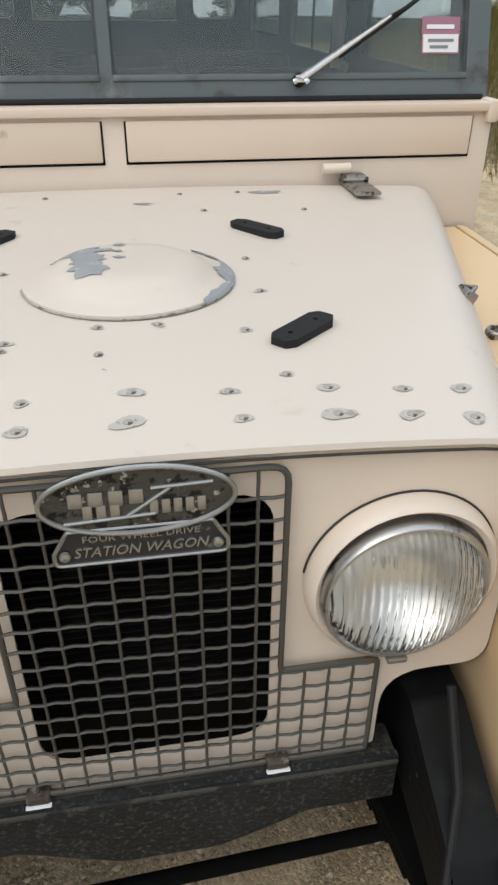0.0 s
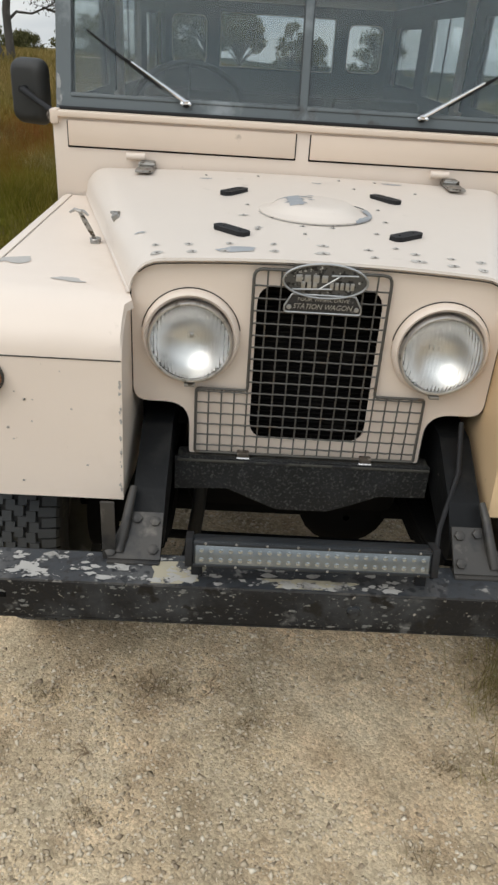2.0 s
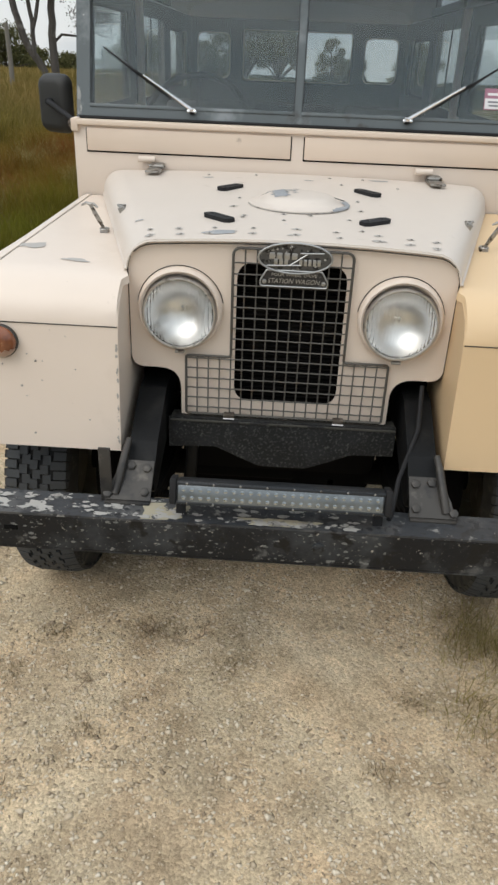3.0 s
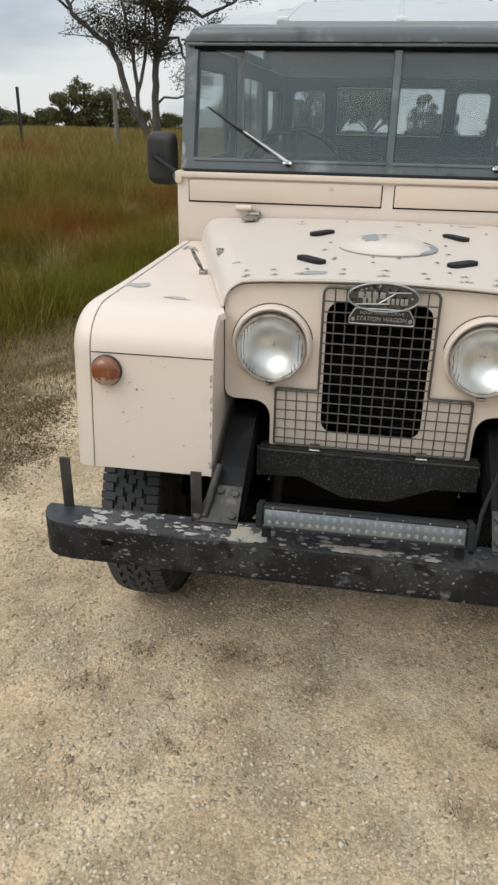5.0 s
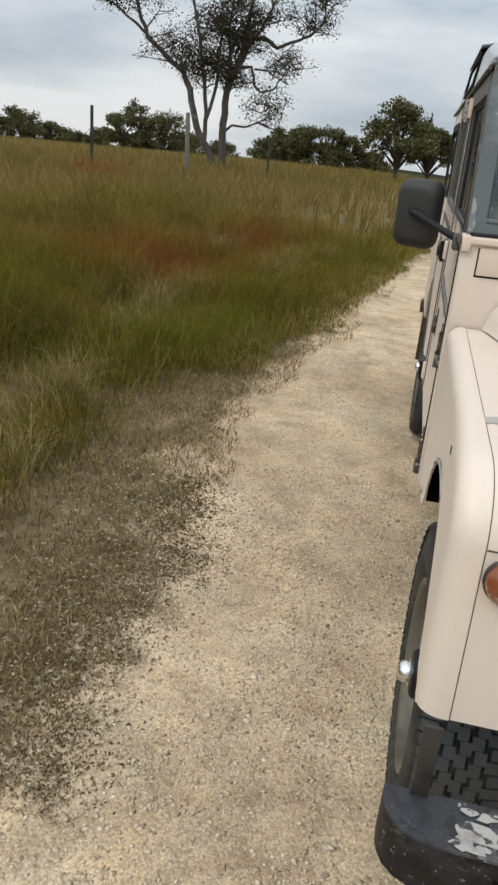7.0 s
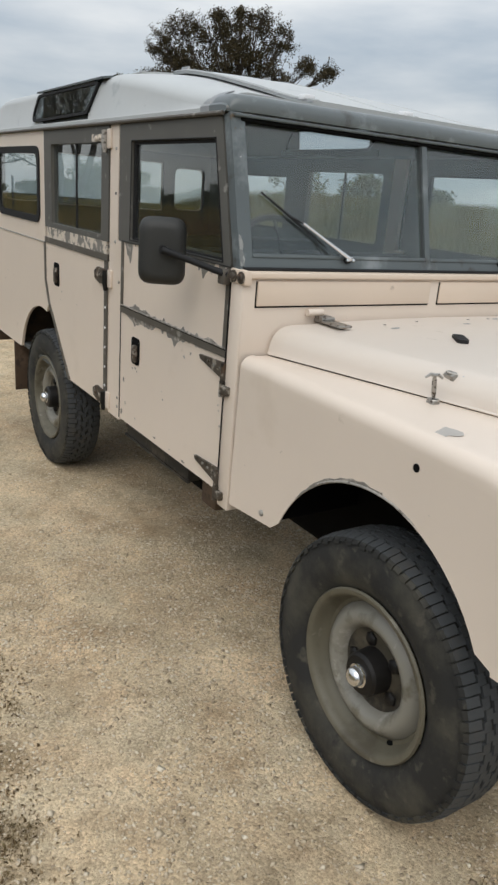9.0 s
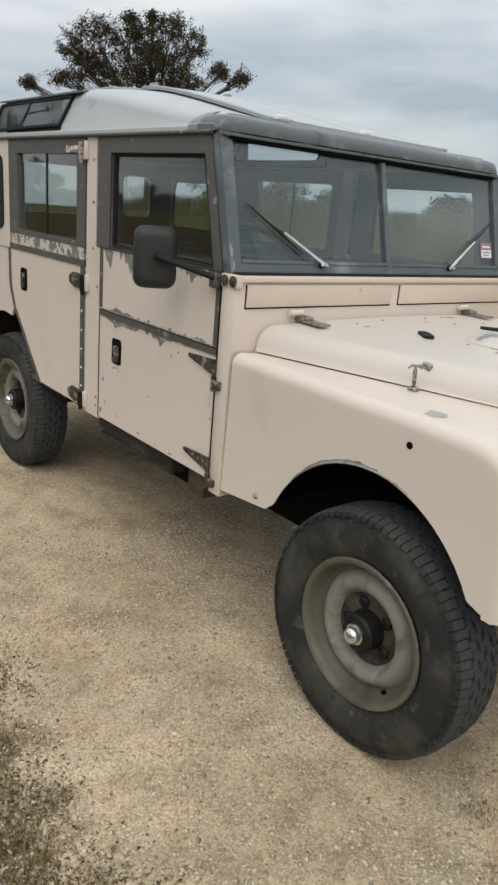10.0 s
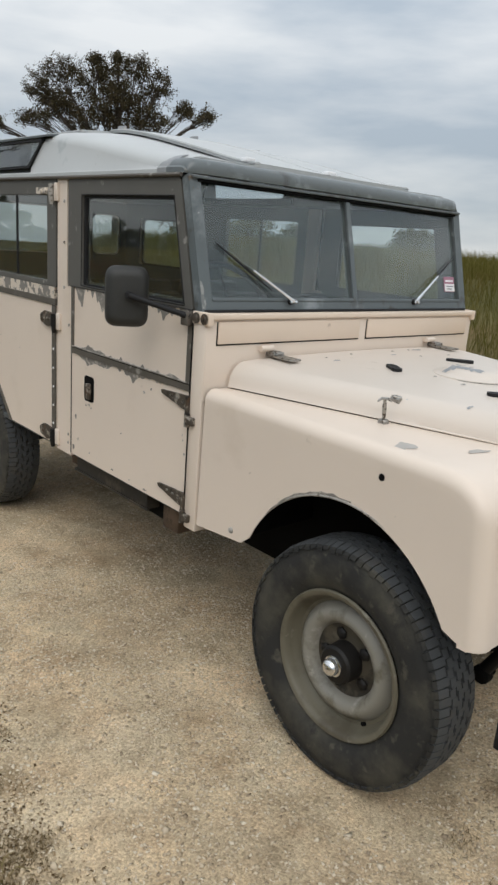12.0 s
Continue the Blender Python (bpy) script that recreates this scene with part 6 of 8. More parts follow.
def build_chassis():
    frame_ = part("chassis", new_box((-0.31, -0.30, 0.63), (0.31, -0.25, 0.70), 0.004), BLACK_STEEL, car, "black boxed chassis frame under the body")
    for s in (-1, 1):
        bm = bmesh.new()
        x0, x1 = s * 0.322, s * 0.394
        prof = [(-0.535, 0.590), (-0.525, 0.640), (-0.46, 0.705), (-0.30, 0.79), (0.35, 0.80), (0.6, 0.66), (REAR - 0.1, 0.62), (REAR - 0.1, 0.50), (0.6, 0.50), (0.35, 0.62), (-0.25, 0.66), (-0.48, 0.585)]
        plate(bm, rounded(prof, 0.03, 3), [], "x", x0, x1)
        rail = part("side_rail", bm, BLACK_STEEL, frame_)
        bm = bmesh.new()
        tilt = Matrix.Translation((0, -0.585, 0.600)) @ Matrix.Rotation(radians(42), 4, "X")
        plate(bm, [(s * 0.322, 0.0), (s * 0.436, 0.0), (s * 0.425, 0.045), (s * 0.400, 0.105), (s * 0.322, 0.105)], [], "z", 0.0, 0.007)
        bmesh.ops.transform(bm, matrix=tilt, verts=bm.verts[:])
        tube(bm, [tilt @ Vector((s * 0.412, 0.015, 0.005)), tilt @ Vector((s * 0.404, 0.06, 0.016)), tilt @ Vector((s * 0.396, 0.12, 0.020)), tilt @ Vector((s * 0.392, 0.16, 0.012))], [0.011, 0.011, 0.010, 0.008], 10)
        box(bm, (min(s * 0.322, s * 0.436), -0.60, 0.590), (max(s * 0.322, s * 0.436), -0.565, 0.603), 0.003)
        br = part("bumper_bracket", bm, BRACKET, frame_, "worn bolted bumper bracket")
        for dx, dy in ((0.338, 0.022), (0.430, 0.014), (0.338, 0.085), (0.378, 0.09)):
            bm = bmesh.new()
            lathe(bm, [(0, 0.012), (0.008, 0.0115), (0.010, 0.007), (0.010, 0.0005)], tilt @ Matrix.Translation((s * dx, dy, 0.006)), 6)
            part("bolt_head", bm, BRACKET, br)
        # leaf spring and axle end
        bm = bmesh.new()
        for k in range(5):
            L = 0.50 - 0.07 * k
            pts = [(-L + 2 * L * i / 8 + 0.0, 0.455 + 0.10 * (abs(-L + 2 * L * i / 8) / 0.5) ** 2 - 0.014 * k) for i in range(9)]
            loft(bm, [[(s * 0.36 - 0.03, y, z), (s * 0.36 + 0.03, y, z), (s * 0.36 + 0.03, y, z + 0.011), (s * 0.36 - 0.03, y, z + 0.011)] for y, z in pts], True, True)
        part("leaf_spring", bm, DARK, frame_)
    # pitted cross panel below the radiator
    low = rounded([(-0.315, 0.708), (-0.315, 0.616), (-0.185, 0.623), (-0.125, 0.595), (-0.06, 0.567), (0.07, 0.567), (0.136, 0.593), (0.193, 0.619), (0.31, 0.622), (0.31, 0.708)], [0, 0, 0.05, 0.05, 0.05, 0.05, 0.05, 0.05, 0, 0], 4)
    bm = bmesh.new()
    plate(bm, low, [], "y", -0.318, -0.306)
    part("cross_panel", bm, PITTED, frame_, "pitted black cross member")
    bm = bmesh.new()
    box(bm, (-0.31, -0.322, 0.697), (0.31, -0.26, 0.704), 0.003)
    part("cross_flange", bm, LIT_PIT, frame_)
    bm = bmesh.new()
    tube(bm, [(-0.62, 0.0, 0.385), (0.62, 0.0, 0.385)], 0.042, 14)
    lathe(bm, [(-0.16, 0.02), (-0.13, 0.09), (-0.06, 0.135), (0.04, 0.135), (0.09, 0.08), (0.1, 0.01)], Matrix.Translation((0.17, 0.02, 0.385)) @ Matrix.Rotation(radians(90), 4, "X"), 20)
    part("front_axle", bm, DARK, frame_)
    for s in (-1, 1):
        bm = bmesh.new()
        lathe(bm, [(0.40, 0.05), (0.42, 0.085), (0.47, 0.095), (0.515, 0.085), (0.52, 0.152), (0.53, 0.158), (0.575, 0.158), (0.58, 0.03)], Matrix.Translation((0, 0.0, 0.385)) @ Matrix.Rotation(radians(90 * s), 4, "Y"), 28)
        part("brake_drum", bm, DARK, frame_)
    bm = bmesh.new()
    tube(bm, [(-0.62, 2.78, 0.3945), (0.62, 2.78, 0.3945)], 0.045, 14)
    part("rear_axle", bm, DARK, frame_)
    bm = bmesh.new()
    tube(bm, [(-0.55, -0.12, 0.33), (0.55, -0.12, 0.32)], 0.014, 10)
    part("track_rod", bm, DARK, frame_)
    bm = bmesh.new()
    tube(bm, [(-0.31, -0.22, 0.290), (-0.30, -0.22, 0.292), (-0.27, -0.22, 0.293), (-0.265, -0.22, 0.294), (-0.24, -0.22, 0.296), (-0.235, -0.22, 0.297), (0.50, -0.22, 0.36)], [0.022, 0.032, 0.032, 0.015, 0.024, 0.014, 0.014], 10)
    part("drag_link", bm, DARK, frame_)
    bm = bmesh.new()
    tube(bm, [(-0.245, -0.30, 0.69), (-0.255, -0.30, 0.55), (-0.275, -0.26, 0.38), (-0.285, -0.22, 0.30)], [0.018, 0.018, 0.02, 0.024], 10)
    part("hanging_pipe", bm, BLACK_STEEL, frame_)
    bm = bmesh.new()
    tube(bm, [(0.36, -0.32, 0.84), (0.35, -0.40, 0.75), (0.30, -0.50, 0.66), (0.28, -0.575, 0.60), (0.27, -0.60, 0.60)], 0.006, 8)
    part("light_bar_cable", bm, RUBBER, frame_)
    # engine, gearbox and floor as dark masses from below, enlarged to shade the ground
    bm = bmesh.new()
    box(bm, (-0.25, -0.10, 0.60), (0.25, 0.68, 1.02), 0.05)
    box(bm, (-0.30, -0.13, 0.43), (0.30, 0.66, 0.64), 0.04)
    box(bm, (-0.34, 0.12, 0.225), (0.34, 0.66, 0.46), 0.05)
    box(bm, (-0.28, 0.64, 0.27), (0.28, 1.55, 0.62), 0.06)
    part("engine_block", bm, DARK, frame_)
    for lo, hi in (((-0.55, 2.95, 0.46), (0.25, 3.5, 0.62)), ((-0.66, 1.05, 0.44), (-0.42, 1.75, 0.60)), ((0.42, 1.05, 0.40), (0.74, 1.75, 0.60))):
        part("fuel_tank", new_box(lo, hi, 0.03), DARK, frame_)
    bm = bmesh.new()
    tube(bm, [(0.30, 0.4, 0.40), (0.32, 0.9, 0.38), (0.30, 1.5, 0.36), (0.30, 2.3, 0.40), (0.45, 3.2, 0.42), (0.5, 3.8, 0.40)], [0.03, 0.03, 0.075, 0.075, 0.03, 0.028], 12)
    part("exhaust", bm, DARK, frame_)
    for y, x in ((0.94, 0.735), (1.86, 0.66)):
        part("outrigger", new_box((-x, y - 0.04, 0.475), (x, y + 0.07, 0.60), 0.01), MUD_BROWN, frame_)


def build_wheel(name, x, y, z, s):
    """A wheel whose outer face looks along s times x."""
    wm = Matrix.Translation((x, y, z)) @ Matrix.Rotation(radians(90 * s), 4, "Y")
    R = 0.389
    disc = wm @ Matrix.Diagonal((1.07, 1.07, 1, 1))
    prof = [(-0.075, 0.238), (-0.09, 0.262), (-0.098, 0.29), (-0.095, 0.33), (-0.089, 0.362), (-0.074, 0.3795), (0.074, 0.3795), (0.089, 0.362), (0.095, 0.33), (0.098, 0.29), (0.090, 0.262), (0.075, 0.238)]
    bm = bmesh.new()
    lathe(bm, prof, wm, 72)
    wheel = part(name, bm, TYRE, car, "dusty black off-road tyre on a painted steel wheel")
    # tread: three zigzag ribs between shoulder lugs, parted by narrow grooves
    n = 88
    bm = bmesh.new()
    for j, (a0, a1, sh) in enumerate(((-0.086, -0.0485, 0.5), (-0.0415, -0.0180, 0.0), (-0.0110, 0.0110, 0.5), (0.0180, 0.0415, 0.0), (0.0485, 0.086, 0.5))):
        for k in range(n):
            inner = j in (1, 2, 3)
            t0, t1 = (k + sh + 0.02) * math.tau / n, (k + sh + (0.98 if inner else 0.87)) * math.tau / n
            zig = 0.0042 * (1 if k % 2 else -1)
            e0 = R - 0.009 if j == 0 else R
            e1 = R - 0.009 if j == 4 else R
            z0, z1 = (zig, zig) if inner else ((0.0, zig) if j == 0 else (zig, 0.0))
            vs = []
            for top in (False, True):
                for a, t, rr in ((a0 + z0, t0, e0), (a1 + z1, t0, e1), (a1 + z1, t1, e1), (a0 + z0, t1, e0)):
                    rr = rr if top else rr - 0.014
                    vs.append(bm.verts.new(wm @ Vector((rr * math.cos(t), rr * math.sin(t), a))))
            for q in ((4, 5, 6, 7), (0, 1, 5, 4), (1, 2, 6, 5), (2, 3, 7, 6), (3, 0, 4, 7)):
                bm.faces.new([vs[i] for i in q])
    tr = part("tread", bm, TREAD, wheel, smooth=False)
    tagged(tr, kind="stuff")
    bm = bmesh.new()
    for side in (-1, 1):
        for k in range(n):
            t0, t1 = (k + 0.54) * math.tau / n, (k + (1.30 if k % 2 else 1.38)) * math.tau / n
            low = 0.362 if k % 2 else 0.369
            vs = []
            for a, rr in ((0.078, low), (0.0955, low), (0.0925, R - 0.016), (0.084, R - 0.0085), (0.078, R - 0.016)):
                vs.append([bm.verts.new(wm @ Vector((rr * math.cos(t), rr * math.sin(t), a * side))) for t in (t0, t1)])
            for i in range(5):
                p, q = vs[i], vs[(i + 1) % 5]
                bm.faces.new((p[0], p[1], q[1], q[0]))
            bm.faces.new([v[0] for v in vs])
            bm.faces.new([v[1] for v in vs])
    shoulder = part("tyre_shoulder", bm, TYRE, wheel, smooth=False)
    tagged(shoulder, kind="stuff")
    # steel rim
    bm = bmesh.new()
    lathe(bm, [(0.082, 0.224), (0.089, 0.220), (0.087, 0.209), (0.080, 0.203), (0.060, 0.200), (0.046, 0.195), (0.034, 0.187), (0.031, 0.177)], disc, 72)
    lathe(bm, [(-0.084, 0.222), (-0.06, 0.20), (0.0, 0.19), (0.0, 0.055)], disc, 48)
    rim = part("rim", bm, RIM, wheel, "dusty olive-grey steel wheel rim")
    bm = bmesh.new()
    lathe(bm, [(0.031, 0.1765), (0.038, 0.171), (0.052, 0.161), (0.061, 0.149), (0.063, 0.138), (0.056, 0.123), (0.040, 0.113), (0.029, 0.109)], disc, 72)
    part("rim_band", bm, RIM_BAND, wheel, "raised band of the wheel, coloured paler for sky light")
    bm = bmesh.new()
    lathe(bm, [(0.029, 0.1085), (0.027, 0.102), (0.027, 0.055)], disc, 48)
    part("rim_centre", bm, RIM_CENTRE, wheel, "dark brown wheel centre")
    # nuts coloured near-black to read as shaded stud holes
    for k in range(5):
        a = k * math.tau / 5 + 0.35
        bm = bmesh.new()
        to = disc @ Matrix.Translation((0.080 * math.cos(a), 0.080 * math.sin(a), 0.027))
        lathe(bm, [(0, 0.0195), (0.006, 0.0195), (0.011, 0.0140), (0.013, 0.009), (0.013, 0.0005)], to, 6)
        part("wheel_nut", bm, HUB_DARK, wheel)
    for a, w in ((-0.30, 0.26), (-1.55, 0.26), (-2.60, 0.05)):
        bm = bmesh.new()
        pts = [disc @ Vector((0.184 * math.cos(a + d), 0.184 * math.sin(a + d), 0.034)) for d in np.linspace(-w, w, 9)]
        tube(bm, pts, [0.002] + [0.007] * 7 + [0.002], 6)
        part("rim_slot", bm, DARK, rim)
    bm = bmesh.new()
    lathe(bm, [(0.02, 0.060), (0.078, 0.057), (0.086, 0.050), (0.088, 0.036), (0.088, 0.028)], disc, 32)
    hub = part("hub", bm, HUB_DARK, wheel)
    bm = bmesh.new()
    lathe(bm, [(0.085, 0.031), (0.092, 0.031), (0.094, 0.026), (0.104, 0.0255), (0.114, 0.022), (0.120, 0.013), (0.122, 0.0005)], disc, 28)
    part("hub_cap", bm, HUB_CHROME, hub, "bright domed hub cap")


build_bonnet()
build_latches()
build_wings()
build_grille_panel()
build_mesh_grille()
build_badge()
build_bulkhead()
build_windscreen()
build_roof()
build_sides()
build_side_chips()
build_rear_and_cab()
build_mirror()
build_bumper()
build_chassis()
for s_ in (-1, 1):
    build_wheel("front_wheel", s_ * 0.695, 0.006, 0.384, s_)
    build_wheel("rear_wheel", s_ * 0.695, 2.78, 0.4000, s_)


# ---- stones, grass, trees ----
def array_mesh(name, co, tris_or_quads, material, label, category, kind="stuff", smooth=False):
    """A mesh from computed arrays of corners and faces."""
    me = bpy.data.meshes.new(name)
    co, fa = np.asarray(co, np.float32), np.asarray(tris_or_quads, np.int32)
    k = fa.shape[1]
    me.vertices.add(len(co))
    me.vertices.foreach_set("co", co.ravel())
    me.loops.add(fa.size)
    me.loops.foreach_set("vertex_index", fa.ravel())
    me.polygons.add(len(fa))
    me.polygons.foreach_set("loop_start", np.arange(0, fa.size, k, dtype=np.int32))
    me.polygons.foreach_set("loop_total", np.full(len(fa), k, np.int32))
    me.update(calc_edges=True)
    me.validate()
    me.materials.append(material)
    if smooth:
        me.shade_smooth()
    ob = new(name, me)
    return tagged(ob, label, category, kind=kind) if label else ob


def heights(x, y):
    return np.array([ground_z(float(a), float(b)) for a, b in zip(x, y)])


def island_ramp(name, stops, rough=0.8, patch=None, trans=0.0, drift=()):
    """A material whose pieces each take their own tone; patch: (colour, scale, threshold) of a second tone in drifts; drift: (attribute, colour, most) of plants of another kind."""
    m = bpy.data.materials.new(name)
    m.use_nodes = True
    n, l = m.node_tree.nodes, m.node_tree.links
    b = n["Principled BSDF"]
    b.inputs["Roughness"].default_value = rough
    b.inputs["Specular IOR Level"].default_value = 0.03
    r = n.new("ShaderNodeValToRGB")
    e = r.color_ramp.elements
    while len(e) < len(stops):
        e.new(0.5)
    for k, (p, c) in enumerate(stops):
        e[k].position, e[k].color = p, (*c, 1)
    l.new(n.new("ShaderNodeNewGeometry").outputs["Random Per Island"], r.inputs["Fac"])
    out = r.outputs["Color"]
    co = n.new("ShaderNodeTexCoord").outputs["Object"]
    for col, scale, at, soft, most in patch or ():
        t = n.new("ShaderNodeTexNoise")
        t.inputs["Scale"].default_value, t.inputs["Detail"].default_value = scale, 3.0
        l.new(co, t.inputs["Vector"])
        mr = n.new("ShaderNodeMapRange")
        mr.inputs["From Min"].default_value, mr.inputs["From Max"].default_value, mr.inputs["To Max"].default_value = at, at + soft, most
        l.new(t.outputs["Fac"], mr.inputs["Value"])
        x = n.new("ShaderNodeMix")
        x.data_type = "RGBA"
        l.new(mr.outputs["Result"], x.inputs["Factor"])
        l.new(out, x.inputs["A"])
        x.inputs["B"].default_value = (*col, 1)
        out = x.outputs["Result"]
    for key, col, most in drift:
        at = n.new("ShaderNodeAttribute")
        at.attribute_name = key
        mu = n.new("ShaderNodeMath")
        mu.operation = "MULTIPLY"
        mu.inputs[1].default_value = most
        l.new(at.outputs["Fac"], mu.inputs[0])
        x = n.new("ShaderNodeMix")
        x.data_type = "RGBA"
        l.new(mu.outputs["Value"], x.inputs["Factor"])
        l.new(out, x.inputs["A"])
        x.inputs["B"].default_value = (*col, 1)
        out = x.outputs["Result"]
    l.new(out, b.inputs["Base Color"])
    if trans:
        tl, mx = n.new("ShaderNodeBsdfTranslucent"), n.new("ShaderNodeMixShader")
        l.new(out, tl.inputs["Color"])
        mx.inputs["Fac"].default_value = trans
        l.new(b.outputs["BSDF"], mx.inputs[1])
        l.new(tl.outputs["BSDF"], mx.inputs[2])
        l.new(mx.outputs["Shader"], n["Material Output"].inputs["Surface"])
    return m


STONE = island_ramp("gravel_stones", [(0.0, (0.29, 0.228, 0.160)), (0.2, (0.43, 0.35, 0.245)), (0.6, (0.56, 0.468, 0.345)), (0.92, (0.62, 0.535, 0.41)), (1.0, (0.70, 0.625, 0.50))], 0.9)
DRIFTS = (("fresh", (0.150, 0.172, 0.018), 0.72), ("rust", (0.25, 0.080, 0.028), 0.95))
GRASS = island_ramp("meadow_grass", [(0.0, (0.082, 0.080, 0.010)), (0.35, (0.152, 0.127, 0.020)), (0.65, (0.24, 0.183, 0.037)), (0.85, (0.345, 0.258, 0.072)), (1.0, (0.46, 0.36, 0.13))], 0.8, [((0.100, 0.098, 0.018), 1.1, 0.50, 0.12, 0.5)], 0.45, DRIFTS)
FIELD = island_ramp("field_grass", [(0.0, (0.150, 0.114, 0.030)), (0.5, (0.255, 0.186, 0.062)), (1.0, (0.375, 0.280, 0.118))], 0.8, [((0.13, 0.122, 0.030), 0.3, 0.50, 0.14, 0.6)], 0.45, DRIFTS)
BANK = island_ramp("bank_grass", [(0.0, (0.085, 0.085, 0.018)), (0.5, (0.130, 0.118, 0.030)), (1.0, (0.20, 0.165, 0.055))], 0.8, [((0.16, 0.105, 0.042), 0.5, 0.55, 0.10, 0.5)], 0.5)
DRY = island_ramp("dry_grass", [(0.0, (0.145, 0.108, 0.050)), (0.5, (0.260, 0.196, 0.096)), (1.0, (0.44, 0.35, 0.20))], 0.85, [((0.120, 0.105, 0.034), 1.4, 0.56, 0.08, 0.6)], 0.25)
LITTER = island_ramp("leaf_litter", [(0.0, (0.075, 0.050, 0.026)), (0.5, (0.16, 0.112, 0.062)), (1.0, (0.30, 0.22, 0.13))], 0.9)
TUSSOCK = island_ramp("pale_tussock", [(0.0, (0.15, 0.130, 0.040)), (0.5, (0.28, 0.235, 0.090)), (1.0, (0.48, 0.395, 0.19))], 0.85, None, 0.3)
GUM_LEAF = island_ramp("gum_leaves", [(0.0, (0.030, 0.029, 0.017)), (0.6, (0.062, 0.056, 0.033)), (1.0, (0.115, 0.094, 0.058))], 0.6, None, 0.25)
DARK_LEAF = island_ramp("dark_leaves", [(0.0, (0.032, 0.028, 0.017)), (0.6, (0.070, 0.060, 0.034)), (1.0, (0.135, 0.105, 0.065))], 0.6, None, 0.2)
# leaf tones lightened and greyed to carry the haze of distance
FAR_LEAF = island_ramp("hazy_far_foliage", [(0.0, (0.050, 0.053, 0.024)), (0.6, (0.108, 0.108, 0.046)), (1.0, (0.185, 0.168, 0.080))], 0.8, None, 0.2)
BARK = mat("gum_bark", (0.075, 0.066, 0.058), 0.85, spots=[((0.19, 0.175, 0.155), 1.6, 0.58, 0.12), ((0.06, 0.05, 0.04), 3, 0.60, 0.1)], bump=0.5, bump_scale=14, tone=0.2)
DARK_BARK = mat("dark_bark", (0.058, 0.048, 0.039), 0.9, bump=0.4, bump_scale=14, tone=0.25)
HILL = mat("wooded_hill", (0.026, 0.029, 0.023), 0.95, spec=0.0, spots=[((0.048, 0.050, 0.028), 0.05, 0.48, 0.1)], tone=0.25, tone_scale=0.08)
RUSTY = mat("weathered_post", (0.035, 0.030, 0.027), 0.8, tone=0.3)
OLD_WOOD = mat("weathered_wood_post", (0.17, 0.155, 0.13), 0.9, tone=0.2, bump=0.4, bump_scale=40)

rs = np.random.RandomState(11)


def scatter_stones(n, x0, x1, y0, y1, lo, hi, name, label, power=2.2):
    """Broken, angular stones: eight-cornered lumps with uneven corners."""
    x, y = rs.uniform(x0, x1, n), rs.uniform(y0, y1, n)
    drift = np.array([noise.noise((a * 2.6, b * 2.6, 9.0)) + 0.6 * noise.noise((a * 8.0, b * 8.0, 3.0)) for a, b in zip(x, y)])
    keep = drift + 0.9 * rs.rand(n) > 0.10
    keep &= np.array([road_left(b) for b in y]) - x < 0.10 + 0.55 * rs.rand(n) ** 1.8
    x, y = x[keep], y[keep]
    n = len(x)
    size = lo + (hi - lo) * rs.rand(n) ** power
    z = heights(x, y)
    octa = np.array([(1, 0, 0), (0, 1, 0), (-1, 0, 0), (0, -1, 0), (0.1, 0.1, 0.9), (0, 0, -0.6)], float)
    faces = np.array([(0, 1, 4), (1, 2, 4), (2, 3, 4), (3, 0, 4), (1, 0, 5), (2, 1, 5), (3, 2, 5), (0, 3, 5)])
    v = octa[None] * rs.uniform(0.6, 1.15, (n, 6, 1)) * rs.uniform(0.65, 1.3, (n, 1, 3)) + rs.uniform(-0.33, 0.33, (n, 6, 3))
    v[:, :, 2] *= rs.uniform(0.40, 0.80, (n, 1))
    a = rs.uniform(0, math.tau, n)
    c, s = np.cos(a)[:, None], np.sin(a)[:, None]
    vx, vy = v[:, :, 0] * c - v[:, :, 1] * s, v[:, :, 0] * s + v[:, :, 1] * c
    co = np.stack([x[:, None] + vx * size[:, None], y[:, None] + vy * size[:, None], z[:, None] + (v[:, :, 2] + 0.02) * size[:, None]], 2)
    fa = faces[None] + (np.arange(n) * 6)[:, None, None]
    array_mesh(name, co.reshape(-1, 3), fa.reshape(-1, 3), STONE, label, "gravel")


scatter_stones(98000, -2.5, 1.0, -2.3, 1.9, 0.0030, 0.0100, "gravel", "loose angular buff gravel on the track")
scatter_stones(4200, -2.5, 1.0, -2.2, 1.9, 0.007, 0.0140, "gravel", "larger broken stones among the gravel", 2.6)
scatter_stones(30000, -2.3, 1.4, 1.9, 4.6, 0.0035, 0.009, "gravel", "loose angular gravel beside the vehicle")
scatter_stones(10000, -2.4, 1.4, 4.6, 8.5, 0.005, 0.012, "gravel", "loose pale gravel further along the track")


def drift_of(x, y, spots):
    """How strongly plants of one kind stand at each place; spots: centre and reach of each drift."""
    out = np.zeros(len(x))
    for cx, cy, rx, ry, most in spots:
        out += most * np.exp(-((x - cx) / rx) ** 2 - ((y - cy) / ry) ** 2)
    ragged = np.array([noise.noise((a * 1.7, b * 1.7, 4.0)) + 0.5 * noise.noise((a * 5.0, b * 5.0, 6.0)) for a, b in zip(x, y)])
    return np.clip(out * (1.0 + 0.9 * ragged) + 0.12 * ragged * (out > 0.08), 0, 1)


